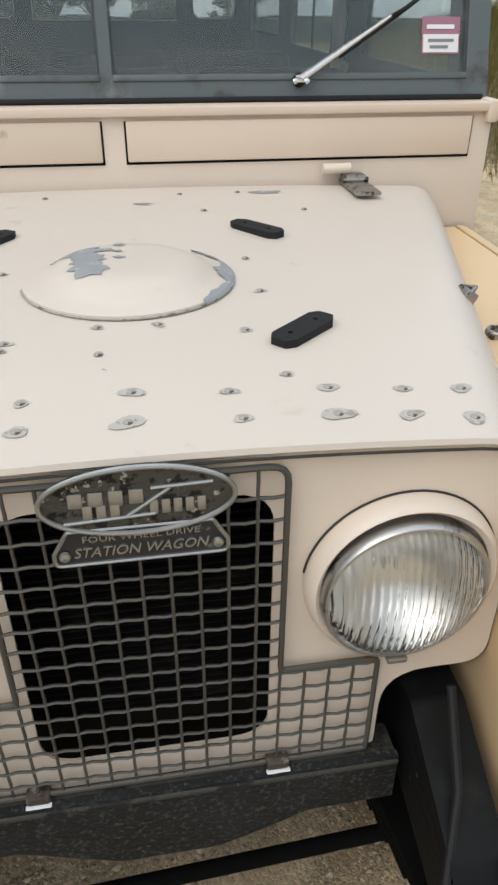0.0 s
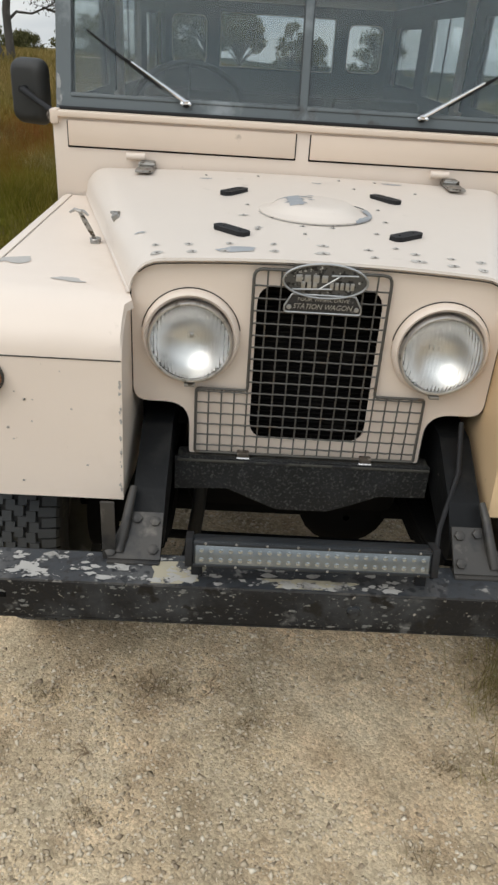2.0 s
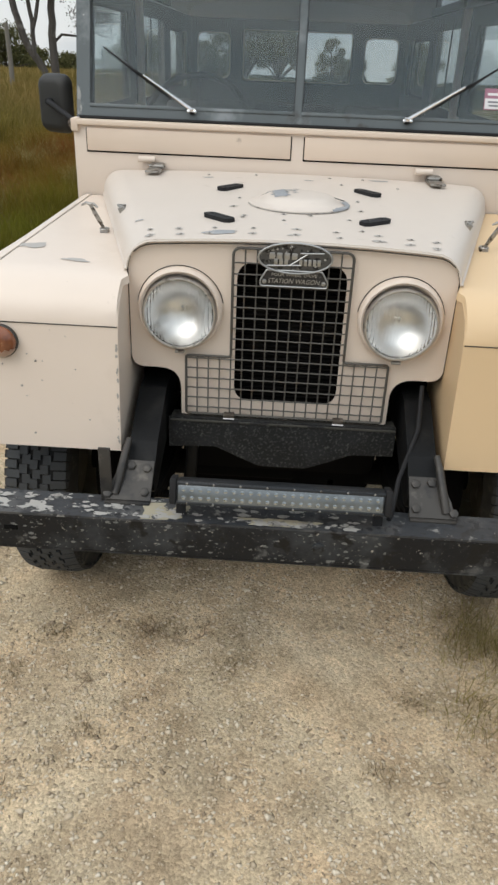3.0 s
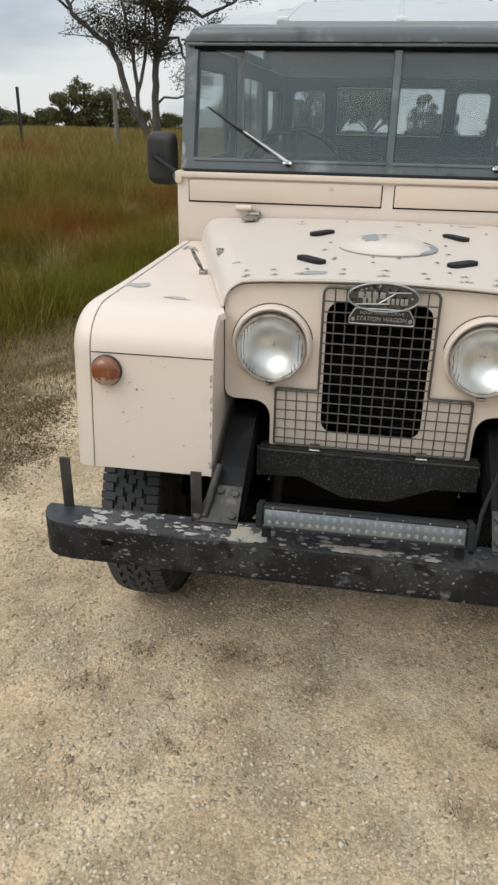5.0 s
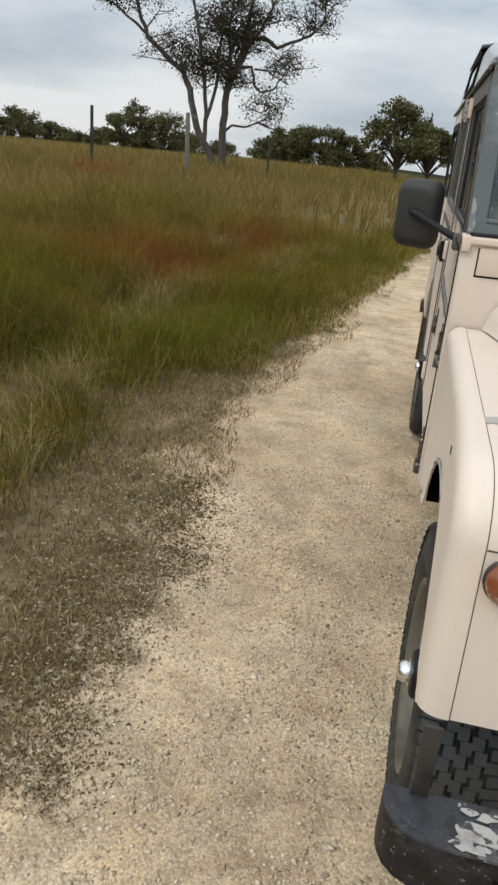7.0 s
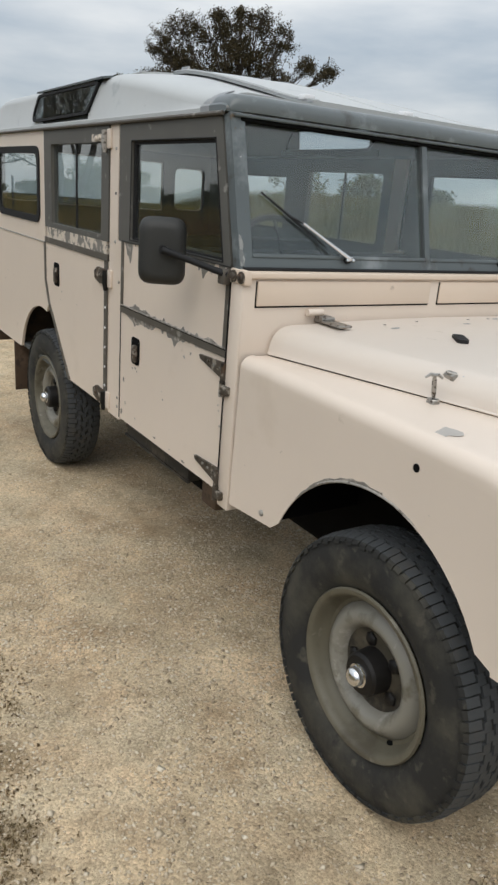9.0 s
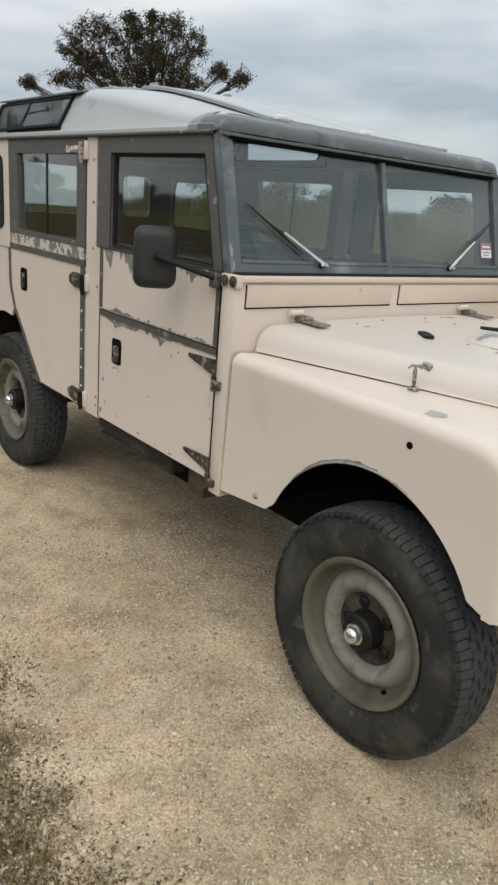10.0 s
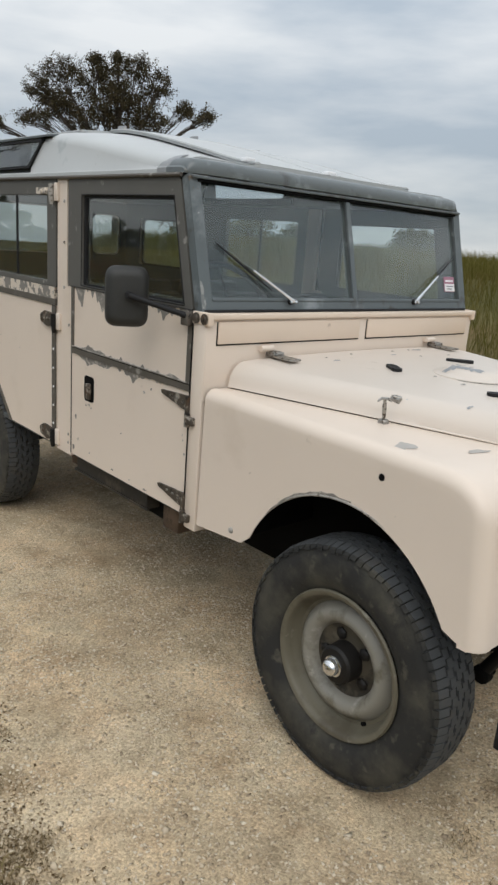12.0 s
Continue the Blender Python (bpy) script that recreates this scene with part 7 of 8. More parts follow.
RUST = ((-3.5, 5.8, 0.8, 1.0, 1.0), (-3.1, 8.2, 0.8, 1.5, 0.6), (-4.9, 5.8, 0.7, 0.9, 0.4), (-7.7, 13.8, 0.7, 0.9, 1.0), (-3.3, 3.7, 0.35, 0.4, 0.5))
FRESH = ((-2.7, 4.3, 0.9, 1.2, 0.9), (-4.1, 4.3, 1.0, 1.3, 0.8), (-3.0, 6.3, 0.7, 1.0, 0.9), (-2.0, 8.0, 0.8, 1.4, 0.5), (-6.0, 5.4, 1.2, 1.2, 0.6))


def blades(x, y, h, w, lean, material, name, label, category="grass"):
    """Grass blades: a tapering, bent strip each."""
    n = len(x)
    z = heights(x, y)
    a, b = rs.uniform(0, math.tau, n), rs.uniform(0, math.tau, n)
    px, py = np.cos(a) * w / 2, np.sin(a) * w / 2
    k = lean * rs.uniform(0.2, 1.0, n)
    bx, by = np.cos(b) * k * h, np.sin(b) * k * h
    base = np.stack([x, y, z - 0.01], 1)
    mid = np.stack([x + bx * 0.35, y + by * 0.35, z + h * 0.6], 1)
    tip = np.stack([x + bx, y + by, z + h * (1 - 0.35 * k ** 2)], 1)
    side = np.stack([px, py, np.zeros(n)], 1)
    co = np.stack([base - side, base + side, mid + side * 0.8, mid - side * 0.8, tip + side * 0.15, tip - side * 0.15], 1)
    f = np.array([(0, 1, 2, 3), (3, 2, 4, 5)])[None] + (np.arange(n) * 6)[:, None, None]
    ob = array_mesh(name, co.reshape(-1, 3), f.reshape(-1, 4), material, label, category)
    if material in (GRASS, FIELD):
        for key, spots in (("rust", RUST), ("fresh", FRESH)):
            at = ob.data.attributes.new(key, "FLOAT", "POINT")
            at.data.foreach_set("value", np.repeat(drift_of(x, y, spots), 6).astype(np.float32))


def clumped(n, x0, x1, y0, y1, clumps, spread):
    cx, cy = rs.uniform(x0, x1, clumps), rs.uniform(y0, y1, clumps)
    i = rs.randint(0, clumps, n)
    return np.clip(cx[i] + rs.normal(0, spread, n), x0 - 0.3, x1 + 0.3), cy[i] + rs.normal(0, spread, n)


EDGE = np.vectorize(lambda q: road_left(min(q, 40)))
EDGE_R = np.vectorize(lambda q: road_right(min(q, 40)))

# left meadow, three belts of growing coarseness
x, y = clumped(105000, -5.2, -0.6, -2.0, 11.0, 950, 0.17)
x = EDGE(y) + x + 0.0
d = EDGE(y) - x
keep = d > 0.50 + 0.42 * rs.rand(len(d))
x, y, d = x[keep], y[keep], d[keep]
lumps = np.array([noise.noise((a * 1.1, b * 1.1, 5.0)) for a, b in zip(x, y)])
blades(x, y, rs.uniform(0.12, 0.54, len(x)) * np.clip(0.30 + d * 0.40, 0.25, 1.1) * (1.0 + 1.15 * lumps), rs.uniform(0.003, 0.0065, len(x)), 1.2, GRASS, "grass", "tall green and rusty meadow grass beside the track")
d, y = rs.uniform(3.5, 13, 70000), rs.uniform(-3, 21, 70000)
blades(EDGE(y) - d, y, rs.uniform(0.22, 0.56, len(y)), rs.uniform(0.006, 0.013, len(y)), 1.2, FIELD, "grass", "tall olive and straw-coloured field grass")
d, y = rs.uniform(0.8, 48, 42000), rs.uniform(10, 60, 42000)
blades(EDGE(y) - d, y, rs.uniform(0.30, 0.62, len(y)), rs.uniform(0.02, 0.05, len(y)), 0.7, FIELD, "grass", "distant dry field grass")
for side in (-1, 1):
    y = rs.uniform(-16, -1.5, 14000)
    d = 0.45 + rs.rand(len(y)) ** 1.3 * 12
    xs = EDGE(y) - d if side < 0 else EDGE_R(y) + d
    blades(xs, y, rs.uniform(0.2, 0.55, len(y)) * np.clip(0.35 + d * 0.5, 0.3, 1.0), rs.uniform(0.008, 0.018, len(y)), 0.8, FIELD, "grass", "tall dry grass along the track behind")
# verge: short dry grass and litter along the track
y = rs.uniform(-2.6, 14, 52000)
d = np.abs(rs.normal(0.55, 0.42, len(y))) + 0.02 + np.array([0.22 * noise.noise((q * 0.9, 3.0, 1.0)) + 0.12 * noise.noise((q * 3.7, 3.0, 1.0)) for q in y])
keep = rs.rand(len(y)) < np.clip((7.0 - y) / 3.0, 0.3, 1.0)
y, d = y[keep], d[keep]
blades(EDGE(y) - d, y, rs.uniform(0.010, 0.055, len(y)), rs.uniform(0.003, 0.007, len(y)), 1.8, DRY, "grass", "short dry verge grass and litter")
y = rs.uniform(-0.3, 2.2, 3400)
d = rs.normal(0.20, 0.16, len(y)) + 0.16 * np.sin(y * 4.3) + 0.06 * np.sin(y * 11.0)
blades(EDGE(y) - d, y, rs.uniform(0.004, 0.022, len(y)), rs.uniform(0.002, 0.005, len(y)), 2.2, DRY, "grass", "flattened dry litter where the gravel thins out")
y = rs.uniform(3.2, 15, 24000)
d = 0.14 + 0.22 * np.clip((5.5 - y) / 2.0, 0, 1) + 0.96 * rs.rand(len(y)) + np.array([0.16 * noise.noise((q * 1.3, 8.0, 1.0)) + 0.10 * noise.noise((q * 5.1, 8.0, 1.0)) for q in y])
blades(EDGE(y) - d, y, rs.uniform(0.08, 0.32, len(y)) * np.clip(0.2 + d, 0.3, 1.1), rs.uniform(0.003, 0.007, len(y)), 1.2, GRASS, "grass", "yellow-green grass leaning over the track's edge")
# brown leaf litter spilling on to the gravel
y = rs.uniform(-0.3, 1.6, 5000)
d = rs.normal(0.02, 0.10, len(y)) + 0.06 * np.sin(y * 5.3) + 0.04 * np.sin(y * 13.0)
blades(EDGE(y) - d, y, rs.uniform(0.004, 0.013, len(y)), rs.uniform(0.004, 0.012, len(y)), 2.6, LITTER, "leaf_litter", "brown leaf litter and twigs at the gravel's edge", "litter")
# pale seeding tussocks
tx, ty, tb = [], [], []
for cx, cy, count, r in [(-2.82, 2.20, 700, 0.10), (-2.6, 1.3, 140, 0.08), (-3.3, 1.1, 260, 0.12)] + [(road_left(q) - rs.uniform(1.0, 4.0), q, 450, rs.uniform(0.10, 0.2)) for q in rs.uniform(0.5, 12, 26)]:
    tx.append(rs.normal(cx, r * 0.6, count))
    ty.append(rs.normal(cy, r * 0.6, count))
tx, ty = np.concatenate(tx), np.concatenate(ty)
blades(tx, ty, rs.uniform(0.14, 0.46, len(tx)), rs.uniform(0.002, 0.0045, len(tx)), 1.1, TUSSOCK, "grass", "pale dry grass tussocks at the field's edge")
# right bank
y = rs.uniform(-3, 26, 110000)
d = rs.rand(len(y)) ** 0.9 * 14
blades(EDGE_R(y) + d + 0.2, y, rs.uniform(0.20, 0.52, len(y)) * np.clip(0.3 + d * 0.4, 0.3, 1.1), rs.uniform(0.004, 0.009, len(y)), 0.8, BANK, "grass", "olive-green grass on the bank beyond the vehicle")
# tufts by the near front wheel
tx, ty = [], []
for cx, cy, count, r in ((0.66, -0.36, 700, 0.10), (0.86, -0.50, 600, 0.13), (0.60, -0.66, 200, 0.08), (0.98, -0.85, 500, 0.14), (0.95, -0.2, 500, 0.14), (1.25, -0.5, 600, 0.2)):
    tx.append(rs.normal(cx, r * 0.7, count))
    ty.append(rs.normal(cy, r * 0.7, count))
tx, ty = np.concatenate(tx), np.concatenate(ty)
half = rs.rand(len(tx)) < 0.45
for pick, stuff_ in ((half, DRY), (~half, TUSSOCK)):
    jx, jy = tx[pick] + rs.normal(0, 0.02, pick.sum()), ty[pick] + rs.normal(0, 0.02, pick.sum())
    blades(jx, jy, rs.uniform(0.02, 0.10, len(jx)), rs.uniform(0.0014, 0.0030, len(jx)), 1.3, stuff_, "grass", "olive and brown grass tuft on the gravel near the front wheel")


def weed(x, y, r, count, label):
    """A small dead weed flattened on the gravel."""
    a = rs.uniform(0, math.tau, count)
    q = r * rs.rand(count) ** 0.8
    blades(x + q * np.cos(a) * 1.3, y + q * np.sin(a) * 0.7, rs.uniform(0.008, 0.030, count), rs.uniform(0.001, 0.0026, count), 2.4, DEAD, "dead_weed", label, "weed")


DEAD = island_ramp("dead_weed", [(0.0, (0.100, 0.070, 0.034)), (0.6, (0.175, 0.128, 0.066)), (1.0, (0.30, 0.235, 0.14))], 0.9)


def twiggy_weed(x, y, reach, stems, seed, label):
    """A dead weed: thin brown stems that wander over the gravel, each with a few side twigs."""
    rg = random.Random(seed)
    t = thing("dead_weed", Matrix.Translation((x, y, ground_z(x, y))), label, "weed", "dead weeds")
    for k in range(stems):
        a = rg.uniform(0, math.tau)
        bm = bmesh.new()
        pts, d = [Vector((0, 0, 0.004))], a
        for _ in range(6):
            d += rg.uniform(-0.6, 0.6)
            pts.append(pts[-1] + Vector((math.cos(d), math.sin(d), 0)) * reach / 6 * rg.uniform(0.6, 1.1))
            pts[-1].z = rg.uniform(0.004, 0.016)
        tube(bm, pts, [0.0017 - 0.00016 * i for i in range(7)], 5)
        for q in range(3):
            p = pts[rg.randint(2, 6)]
            e = a + rg.uniform(-1.6, 1.6)
            tube(bm, [p, p + Vector((math.cos(e), math.sin(e), 0.25)) * reach * 0.16, p + Vector((math.cos(e + 0.4), math.sin(e + 0.4), 0.1)) * reach * 0.32], [0.0010, 0.0008, 0.0005], 4)
        part("stem", bm, STEM, t)


STEM = mat("dead_stem", (0.22, 0.155, 0.092), 0.9, tone=0.3, tone_scale=40)
twiggy_weed(-0.36, -0.40, 0.12, 4, 3, "dead brown weed stems sprawled on the gravel")
twiggy_weed(-0.20, -0.40, 0.08, 3, 8, "few dead weed stems on the gravel")
twiggy_weed(-0.50, -0.62, 0.06, 3, 12, "few dead weed stems on the gravel")
weed(-0.36, -0.40, 0.08, 150, "small dead weed flat on the gravel")
for wx, wy, wr, wc in ((-0.78, -0.60, 0.07, 110), (-0.66, -0.44, 0.06, 90), (-0.48, -0.78, 0.05, 70), (-0.10, -0.52, 0.05, 60), (0.42, -0.62, 0.05, 80), (0.30, -0.86, 0.04, 50)):
    weed(wx, wy, wr, wc, "thin scatter of dead weed on the gravel")
weed(-0.62, -0.98, 0.05, 35, "wisp of dead weed on the gravel")
weed(-0.22, -0.39, 0.06, 40, "wisp of dead weed on the gravel")
# a matted mass of brown weeds where the gravel gives way to the verge
x, y = rs.uniform(-2.15, -1.50, 15000), rs.uniform(-0.35, 0.95, 15000)
reach = np.array([-1.60 + 0.16 * noise.noise((b * 2.7, 1.0, 6.0)) + 0.07 * noise.noise((b * 8.0, 1.0, 6.0)) for b in y])
thick = np.array([noise.noise((a * 6.0, b * 6.0, 2.0)) + 0.6 * noise.noise((a * 17.0, b * 17.0, 2.0)) for a, b in zip(x, y)])
keep = thick + 4.0 * np.clip(reach - x, -0.2, 0.10) + 0.5 * rs.rand(len(x)) > 0.32
x, y = x[keep], y[keep]
blades(x, y, rs.uniform(0.004, 0.018, len(x)), rs.uniform(0.0015, 0.0042, len(x)), 2.4, DEAD, "dead_weed", "matted brown weeds at the gravel's edge", "weed")


def leaf_cloud(points, size, per, spread, rg):
    """Small pointed leaves round each point."""
    p = np.repeat(np.asarray(points, float), per, 0)
    n = len(p)
    off = rg.normal(0, 1, (n, 3))
    off /= np.linalg.norm(off, axis=1)[:, None]
    p = p + off * (rg.rand(n)[:, None] ** 0.5) * spread
    u = rg.normal(0, 1, (n, 3))
    u /= np.linalg.norm(u, axis=1)[:, None]
    v = np.cross(u, rg.normal(0, 1, (n, 3)))
    v /= np.linalg.norm(v, axis=1)[:, None]
    s = size * rg.uniform(0.6, 1.4, (n, 1))
    co = np.stack([p - u * s, p + v * s * 0.42, p + u * s, p - v * s * 0.42], 1)
    return co.reshape(-1, 3), np.arange(n * 4).reshape(-1, 4)


def limb(bm, pts, r0, r1, seg=8):
    n = len(pts)
    tube(bm, pts, [r0 + (r1 - r0) * k / (n - 1) for k in range(n)], seg)


def wander(rg, p, d, length, steps, wobble):
    pts, d = [Vector(p)], Vector(d).normalized()
    for _ in range(steps):
        d = (d + Vector((rg.uniform(-1, 1), rg.uniform(-1, 1), rg.uniform(-0.6, 0.9))) * wobble).normalized()
        pts.append(pts[-1] + d * length / steps)
    return pts


def tree(name, x, y, limbs, seed, leaf, bark, label, leaf_size, per, spread, twig_len=1.1, sub=3):
    """A tree from main limbs (lists of (along, up) in the plane that faces the track), with wandering branches and clumps of leaves."""
    rg, ng = random.Random(seed), np.random.RandomState(seed)
    z0 = ground_z(x, y) - 0.1
    t = thing(name, Matrix.Translation((x, y, z0)), label, "tree")
    across = Vector((y, -x, 0)).normalized()
    deep = Vector((x, y, 0)).normalized()
    bm, tips = bmesh.new(), []
    for r0, pts, bare, count in limbs:
        side = rg.uniform(-0.3, 0.3)
        path = [across * a + Vector((0, 0, b)) + deep * (side * b * 0.25) for a, b in pts]
        fine = []
        for a, b in zip(path, path[1:]):
            fine += [a.lerp(b, k / 3) + Vector((rg.uniform(-1, 1), rg.uniform(-1, 1), 0)) * 0.04 * (k > 0) for k in range(3)]
        fine.append(path[-1])
        limb(bm, fine, r0, r0 * 0.28, 9)
        for k in range(count):
            i = rg.randint(int(len(fine) * bare), len(fine) - 1)
            d = Vector((rg.uniform(-1, 1), rg.uniform(-1, 1), rg.uniform(-0.1, 1.1)))
            br = wander(rg, fine[i], d, twig_len * rg.uniform(0.6, 1.3), 5, 0.35)
            limb(bm, br, min(0.028, r0 * 0.30), 0.010, 6)
            for q in range(sub):
                j = rg.randint(2, 5)
                tw = wander(rg, br[j], Vector((rg.uniform(-1, 1), rg.uniform(-1, 1), rg.uniform(-0.4, 0.8))), twig_len * 0.5 * rg.uniform(0.5, 1.2), 3, 0.4)
                limb(bm, tw, 0.014, 0.006, 4)
                tips += [tw[-1], tw[-2]] if rg.random() < 0.6 else [tw[-1]]
            tips.append(br[-1])
    part("trunk", bm, bark, t)
    co, fa = leaf_cloud([tuple(p) for p in tips], leaf_size, per, spread, ng)
    crown = array_mesh("crown", co, fa, leaf, "", "")
    crown.parent = t
    return t


tree("gum_tree", -7.83, 23.3, [
    (0.13, [(0.02, 0.0), (-0.05, 0.5), (-0.61, 1.45), (-0.88, 2.55), (-1.1, 3.0), (-1.66, 3.4), (-2.28, 3.9), (-2.55, 4.6), (-2.7, 5.6), (-2.5, 6.6)], 0.42, 28),
    (0.05, [(-2.25, 3.9), (-2.55, 4.2), (-2.95, 4.45), (-3.35, 4.75), (-3.8, 4.9), (-4.2, 5.3)], 0.4, 10),
    (0.025, [(-1.1, 3.0), (-1.6, 3.25), (-2.2, 3.3), (-2.75, 3.32)], 0.95, 1),
    (0.075, [(-0.35, 0.95), (-0.32, 1.9), (-0.45, 2.9), (-0.62, 3.9), (-0.90, 5.0), (-1.2, 6.4), (-1.3, 7.6)], 0.30, 36),
    (0.06, [(-0.32, 1.7), (-0.05, 2.7), (0.0, 3.6), (0.05, 4.5), (-0.1, 5.8), (0.0, 7.4)], 0.28, 34),
    (0.145, [(0.27, 0.0), (0.28, 0.5), (0.24, 1.6), (0.30, 2.55), (0.55, 3.2), (0.76, 3.9), (0.86, 4.75), (1.0, 6.0), (1.2, 7.8)], 0.36, 34),
    (0.065, [(0.25, 2.3), (0.35, 3.3), (0.25, 4.1), (0.35, 5.1), (0.5, 6.6)], 0.25, 32),
    (0.07, [(0.60, 3.3), (0.9, 3.9), (1.35, 4.6), (1.7, 5.4), (2.1, 6.4)], 0.35, 24),
    (0.045, [(0.26, 1.3), (0.55, 1.6), (1.0, 1.58), (1.4, 1.75), (1.95, 2.05), (2.15, 2.3)], 0.66, 5),
    (0.035, [(1.4, 1.75), (1.8, 1.62), (2.1, 1.55)], 0.70, 2),
    (0.055, [(0.62, 3.3), (1.05, 3.35), (1.15, 2.9), (1.40, 2.65), (1.78, 2.75), (2.05, 3.1), (2.25, 3.35)], 0.84, 5),
    (0.035, [(1.15, 3.3), (1.55, 3.3), (1.95, 3.1), (2.3, 2.95)], 0.84, 3),
    (0.075, [(0.90, 4.1), (1.4, 4.25), (1.85, 4.0), (2.3, 4.2), (2.9, 4.45), (3.25, 4.8), (3.4, 5.6)], 0.55, 14),
], 5, GUM_LEAF, BARK, "tall twin-trunked gum tree with sparse grey-green crown in the field", 0.037, 22, 0.30, 0.85, sub=5)


def lobed_tree(name, x, y, grow, fork, lobes, seed, leaf, bark, label):
    """A tree whose limbs fan out from a fork, each into its own lobe of leaf clumps with gaps between."""
    rg, ng = random.Random(seed), np.random.RandomState(seed)
    t = thing(name, Matrix.Translation((x, y, ground_z(x, y) - 0.1)), label, "tree")
    across, deep = Vector((y, -x, 0)).normalized() * grow, Vector((x, y, 0)).normalized() * grow
    up = Vector((0, 0, grow))
    bm, tips = bmesh.new(), []
    base = across * fork[0] + up * fork[1]
    limb(bm, [across * fork[0], across * (fork[0] + 0.05) + up * fork[1] * 0.5, base], 0.30 * grow, 0.2 * grow, 9)
    for a, b, ra, rb in lobes:
        mid = across * a + up * (b - 0.35 * rb) + deep * rg.uniform(-0.5, 0.5) * ra
        bend = base.lerp(mid, 0.5) + up * rg.uniform(-0.15, 0.1)
        spine = [base, base.lerp(bend, 0.6), bend, bend.lerp(mid, 0.6), mid]
        limb(bm, spine, 0.026 * grow, 0.012 * grow, 7)
        for k in range(int(20 + 110 * ra * rb)):
            q = Vector((rg.gauss(0, 1), rg.gauss(0, 1), rg.gauss(0, 1))).normalized() * rg.uniform(0.45, 1.0)
            end = across * (a + q.x * ra) + up * (b + q.z * rb) + deep * q.y * ra
            start = spine[rg.randint(2, 4)]
            knee = start.lerp(end, 0.55) + Vector((rg.uniform(-1, 1), rg.uniform(-1, 1), rg.uniform(-1, 0.4))) * 0.09 * grow
            limb(bm, [start, knee, end], 0.010 * grow, 0.004 * grow, 4)
            tips.append(end)
            for _ in range(2):
                off = Vector((rg.gauss(0, 1), rg.gauss(0, 1), rg.gauss(0, 0.7))) * 0.085 * grow
                limb(bm, [knee.lerp(end, 0.6), end + off], 0.005 * grow, 0.002 * grow, 3)
                tips.append(end + off)
    part("trunk", bm, bark, t)
    co, fa = leaf_cloud([tuple(p) for p in tips], 0.026 * grow, 20, 0.105 * grow, ng)
    crown = array_mesh("crown", co, fa, leaf, "", "")
    crown.parent = t


lobed_tree("round_tree", 28.0, 50.9, 3.12, (0.3, 2.55), [
    (-1.66, 4.39, 0.34, 0.31), (-1.15, 4.78, 0.42, 0.27), (-0.45, 4.69, 0.50, 0.36), (0.16, 4.67, 0.45, 0.44), (0.64, 5.02, 0.36, 0.32), (1.20, 4.66, 0.42, 0.36), (-0.99, 4.16, 0.61, 0.31),
    (-0.11, 4.12, 0.68, 0.35), (0.80, 4.16, 0.54, 0.31), (-1.73, 3.63, 0.39, 0.17), (-2.61, 3.47, 0.11, 0.11), (1.85, 4.14, 0.26, 0.19), (2.36, 4.05, 0.23, 0.17),
    (-0.60, 3.72, 0.60, 0.26), (0.40, 3.70, 0.60, 0.26), (1.15, 3.85, 0.36, 0.22), (-1.30, 3.98, 0.42, 0.30), (0.30, 4.36, 0.50, 0.30), (-0.30, 5.08, 0.10, 0.06), (0.22, 5.18, 0.08, 0.08),
], 9, DARK_LEAF, DARK_BARK, "dark round-crowned tree beyond the vehicle")


def far_tree(x, y, height, width, seed, label, low=0.2):
    rg, ng = random.Random(seed), np.random.RandomState(seed)
    z0 = ground_z(x, y) - 0.2
    t = thing("far_tree", Matrix.Translation((x, y, z0)), label, "tree", "far trees")
    bm = bmesh.new()
    limb(bm, wander(rg, (0, 0, 0), (0, 0, 1), height * 0.6, 5, 0.12), 0.14, 0.06, 6)
    tips = []
    for k in range(28):
        a, q = rg.uniform(0, math.tau), rg.random() ** 0.5
        hgt = height * rg.uniform(low, 0.92)
        fat = width / 2 * (1 - max(0, hgt / height - 0.55) * 1.5)
        tip = Vector((math.cos(a) * q * fat, math.sin(a) * q * fat, hgt))
        limb(bm, [Vector((0, 0, hgt * 0.45)), Vector((0, 0, hgt * 0.5)).lerp(tip, 0.5), tip], 0.06, 0.02, 5)
        for _ in range(4):
            tips.append(tip + Vector((rg.uniform(-1, 1), rg.uniform(-1, 1), rg.uniform(-0.5, 0.5))) * width * 0.11)
    part("trunk", bm, DARK_BARK, t)
    co, fa = leaf_cloud([tuple(p) for p in tips], 0.105, 46, width * 0.10, ng)
    crown = array_mesh("crown", co, fa, FAR_LEAF, "", "")
    crown.parent = t


def far_at(cx, cy, az, dist):
    return cx - dist * math.sin(radians(az)), cy + dist * math.cos(radians(az))


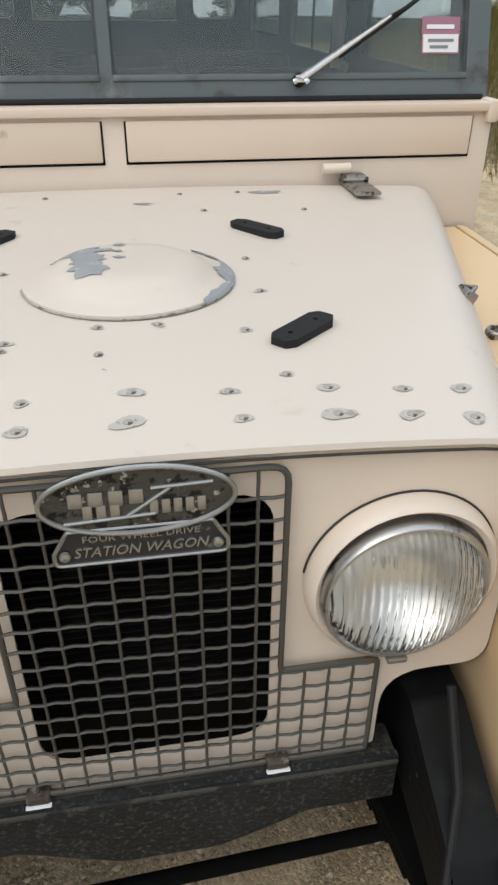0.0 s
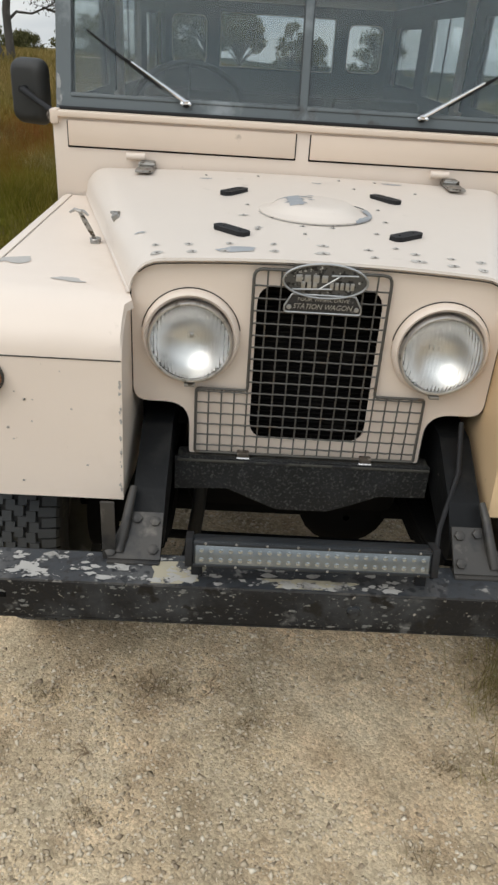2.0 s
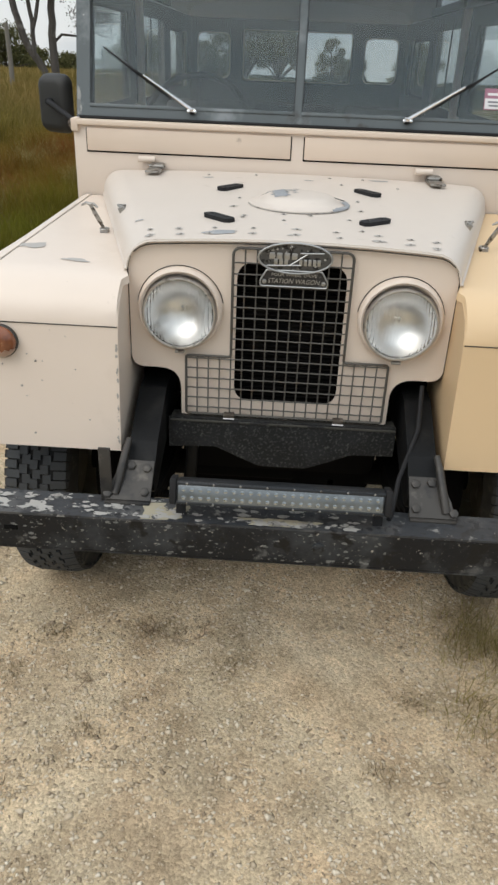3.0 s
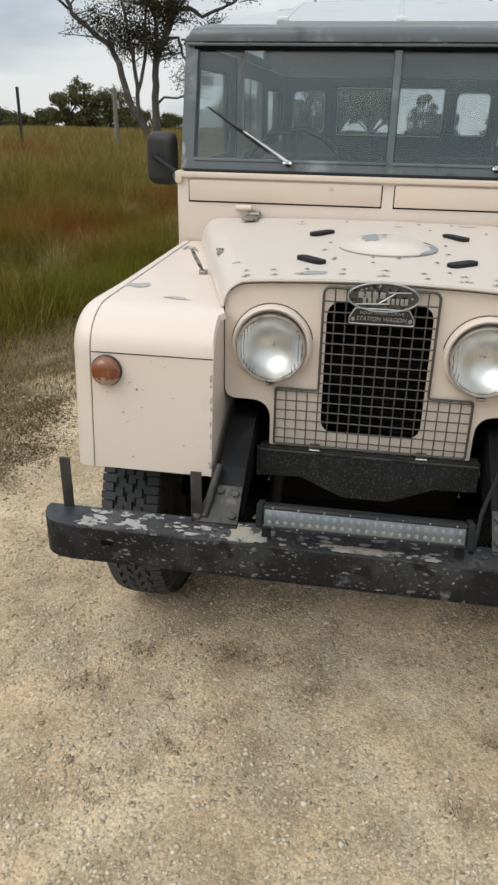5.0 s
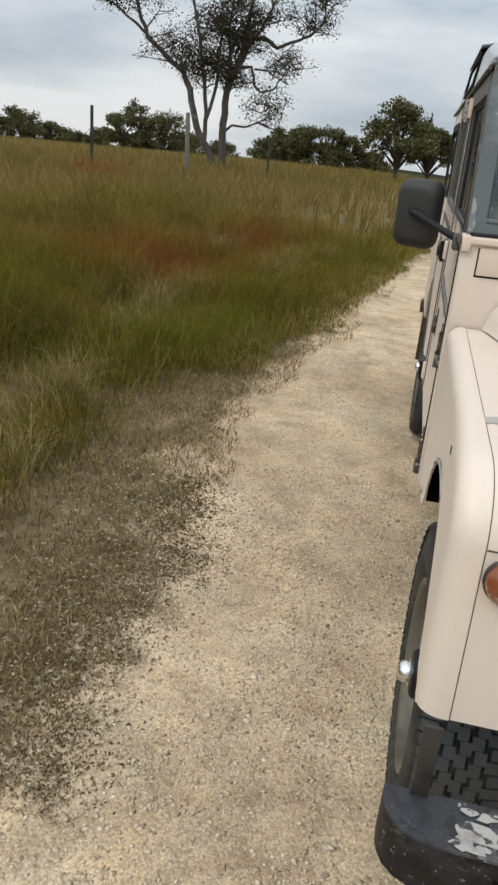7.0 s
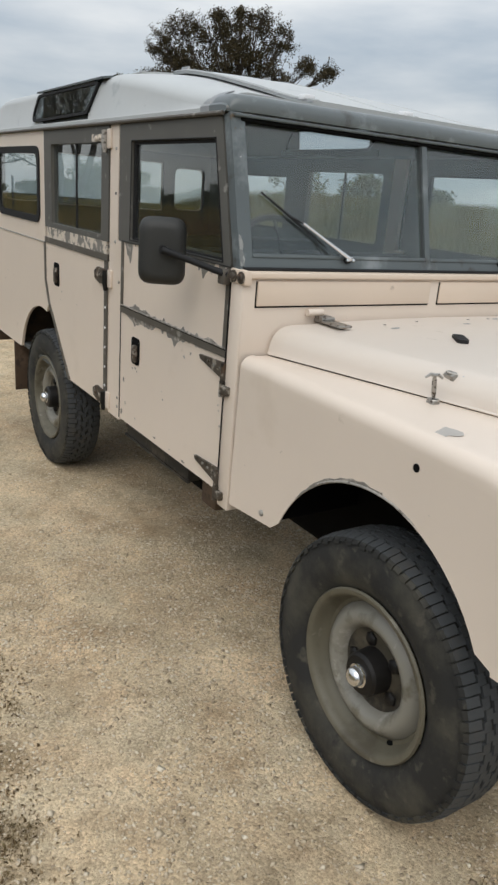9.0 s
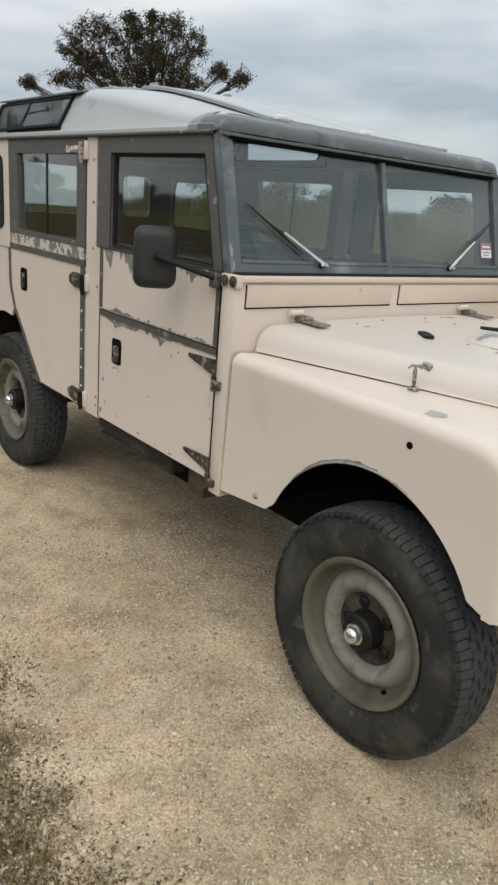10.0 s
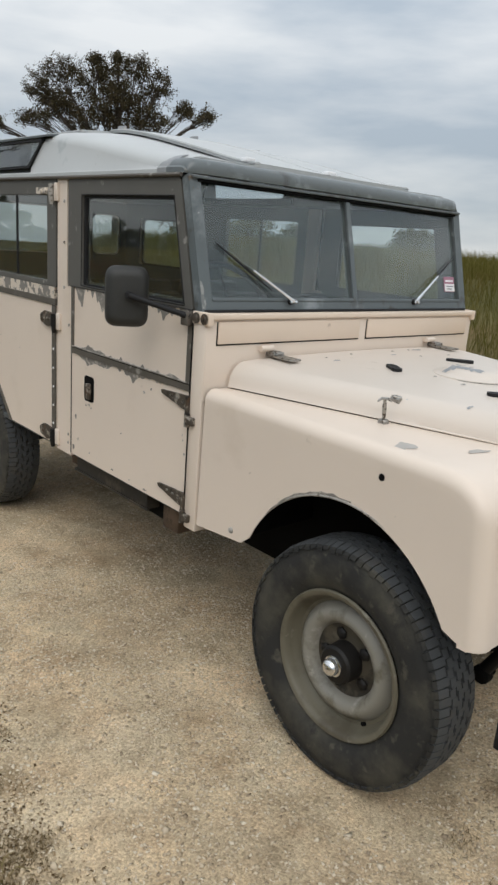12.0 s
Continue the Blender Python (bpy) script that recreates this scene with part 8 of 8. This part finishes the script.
seed = 40
for az, dist, top, wide in ((33.5, 72, 1.3, 5.0), (31.2, 70, 1.1, 3.4), (29.3, 74, 1.8, 4.0), (27.3, 72, 0.9, 4.0), (25.6, 78, 0.6, 3.5), (23.6, 70, 0.9, 3.2), (22.3, 66, 1.9, 3.6), (20.9, 66, 2.9, 4.0), (19.3, 66, 2.2, 5.0), (17.6, 70, 1.1, 3.6), (15.2, 80, 0.7, 4.0), (11.6, 62, 1.2, 3.6), (10.3, 60, 2.0, 3.6), (8.9, 60, 2.6, 4.0), (7.4, 60, 2.4, 3.8), (5.9, 61, 1.7, 3.4), (4.4, 64, 0.9, 3.5), (36, 75, 1.8, 6), (39, 70, 1.6, 5)):
    px, py = far_at(-0.66, -1.70, az, dist)
    eye = 1.54 + dist * math.tan(radians(top))
    far_tree(px, py, eye - ground_z(px, py) + 0.4, wide, seed, "low olive-green bush tree on the far field edge")
    seed += 1
for az, dist, top, wide in ((0.9, 42, 4.7, 4.0), (-1.3, 45, 3.2, 2.6), (-4.6, 60, 2.6, 2.8), (-6.1, 60, 1.7, 2.6), (-11.0, 50, 4.0, 3.6)):
    px, py = far_at(-1.75, -1.22, az, dist)
    eye = 1.54 + dist * math.tan(radians(top))
    far_tree(px, py, eye - ground_z(px, py) + 0.3, wide, seed, "olive-green gum tree where the track dips away", 0.42)
    seed += 1
for az, dist, top, wide in ((-35, 46, 2.9, 5.0), (-40, 42, 3.2, 4.5), (-44, 45, 2.4, 4.5), (-52.5, 44, 2.4, 3.6), (-75, 30, 5.0, 5.0), (-90, 26, 8.0, 6.0), (75, 34, 6.0, 6.0), (100, 28, 8.0, 6.0), (125, 36, 7.0, 7.0), (150, 30, 9.0, 7.0), (-120, 34, 6.0, 6.0), (180, 40, 6, 7.0)):
    px, py = far_at(-1.5, -1.5, az, dist)
    eye = 1.54 + dist * math.tan(radians(top))
    far_tree(px, py, eye - ground_z(px, py) + 0.3, wide, seed, "scattered field tree round the track")
    seed += 1


def build_hill():
    """Low wooded ridge on the horizon."""
    rows = []
    for k in range(121):
        az = 75 - 150 * k / 120
        row = []
        for dist, lift in ((78, -6.0), (86, -2.6), (96, 0.0), (112, 0.2), (140, -5.0)):
            px, py = far_at(0, 0, az, dist)
            crest = 1.25 + 0.5 * noise.noise((az * 0.12, 0.2, 0.0)) + 0.25 * noise.noise((az * 0.9, 0.7, 0.0)) - 0.9 * smooth01((az - 2) / 5)
            row.append((px, py, crest + lift + (0.22 * noise.noise((az * 3.1, dist, 0.4)) if lift > -5 else 0)))
        rows.append(row)
    bm = loft(bmesh.new(), rows, False)
    ob = new("wooded_hill", mesh_of("wooded_hill", bm, HILL))
    tagged(ob, "low dark wooded ridge on the horizon", "hill", kind="structure")


build_hill()


def fence_post(az, dist, top, r, material, label, square):
    px, py = far_at(-0.66, -1.70, az, dist)
    z0, z1 = ground_z(px, py) - 0.15, 1.54 + dist * math.tan(radians(top))
    bm = bmesh.new()
    if square:
        for k in range(3):
            a = k * math.tau / 3
            box(bm, (-0.004, 0, 0), (0.004, r, z1 - z0), 0.001, Matrix.Rotation(a, 4, "Z"))
    else:
        tube(bm, [(0, 0, 0), (0.01, 0, (z1 - z0) * 0.5), (-0.02, 0.01, z1 - z0)], [r, r * 0.95, r * 0.85], 10)
    ob = new("fence_post", mesh_of("fence_post", bm, material))
    ob.location = (px, py, z0)
    tagged(ob, label, "fence post", "field fence")


fence_post(24.87, 19.0, 2.44, 0.045, RUSTY, "thin dark steel picket in the grass", True)
fence_post(18.1, 20.0, 2.57, 0.06, OLD_WOOD, "grey weathered wooden fence post in the grass", False)
fence_post(12.0, 24.0, 1.2, 0.035, RUSTY, "thin dark steel picket in the grass", True)
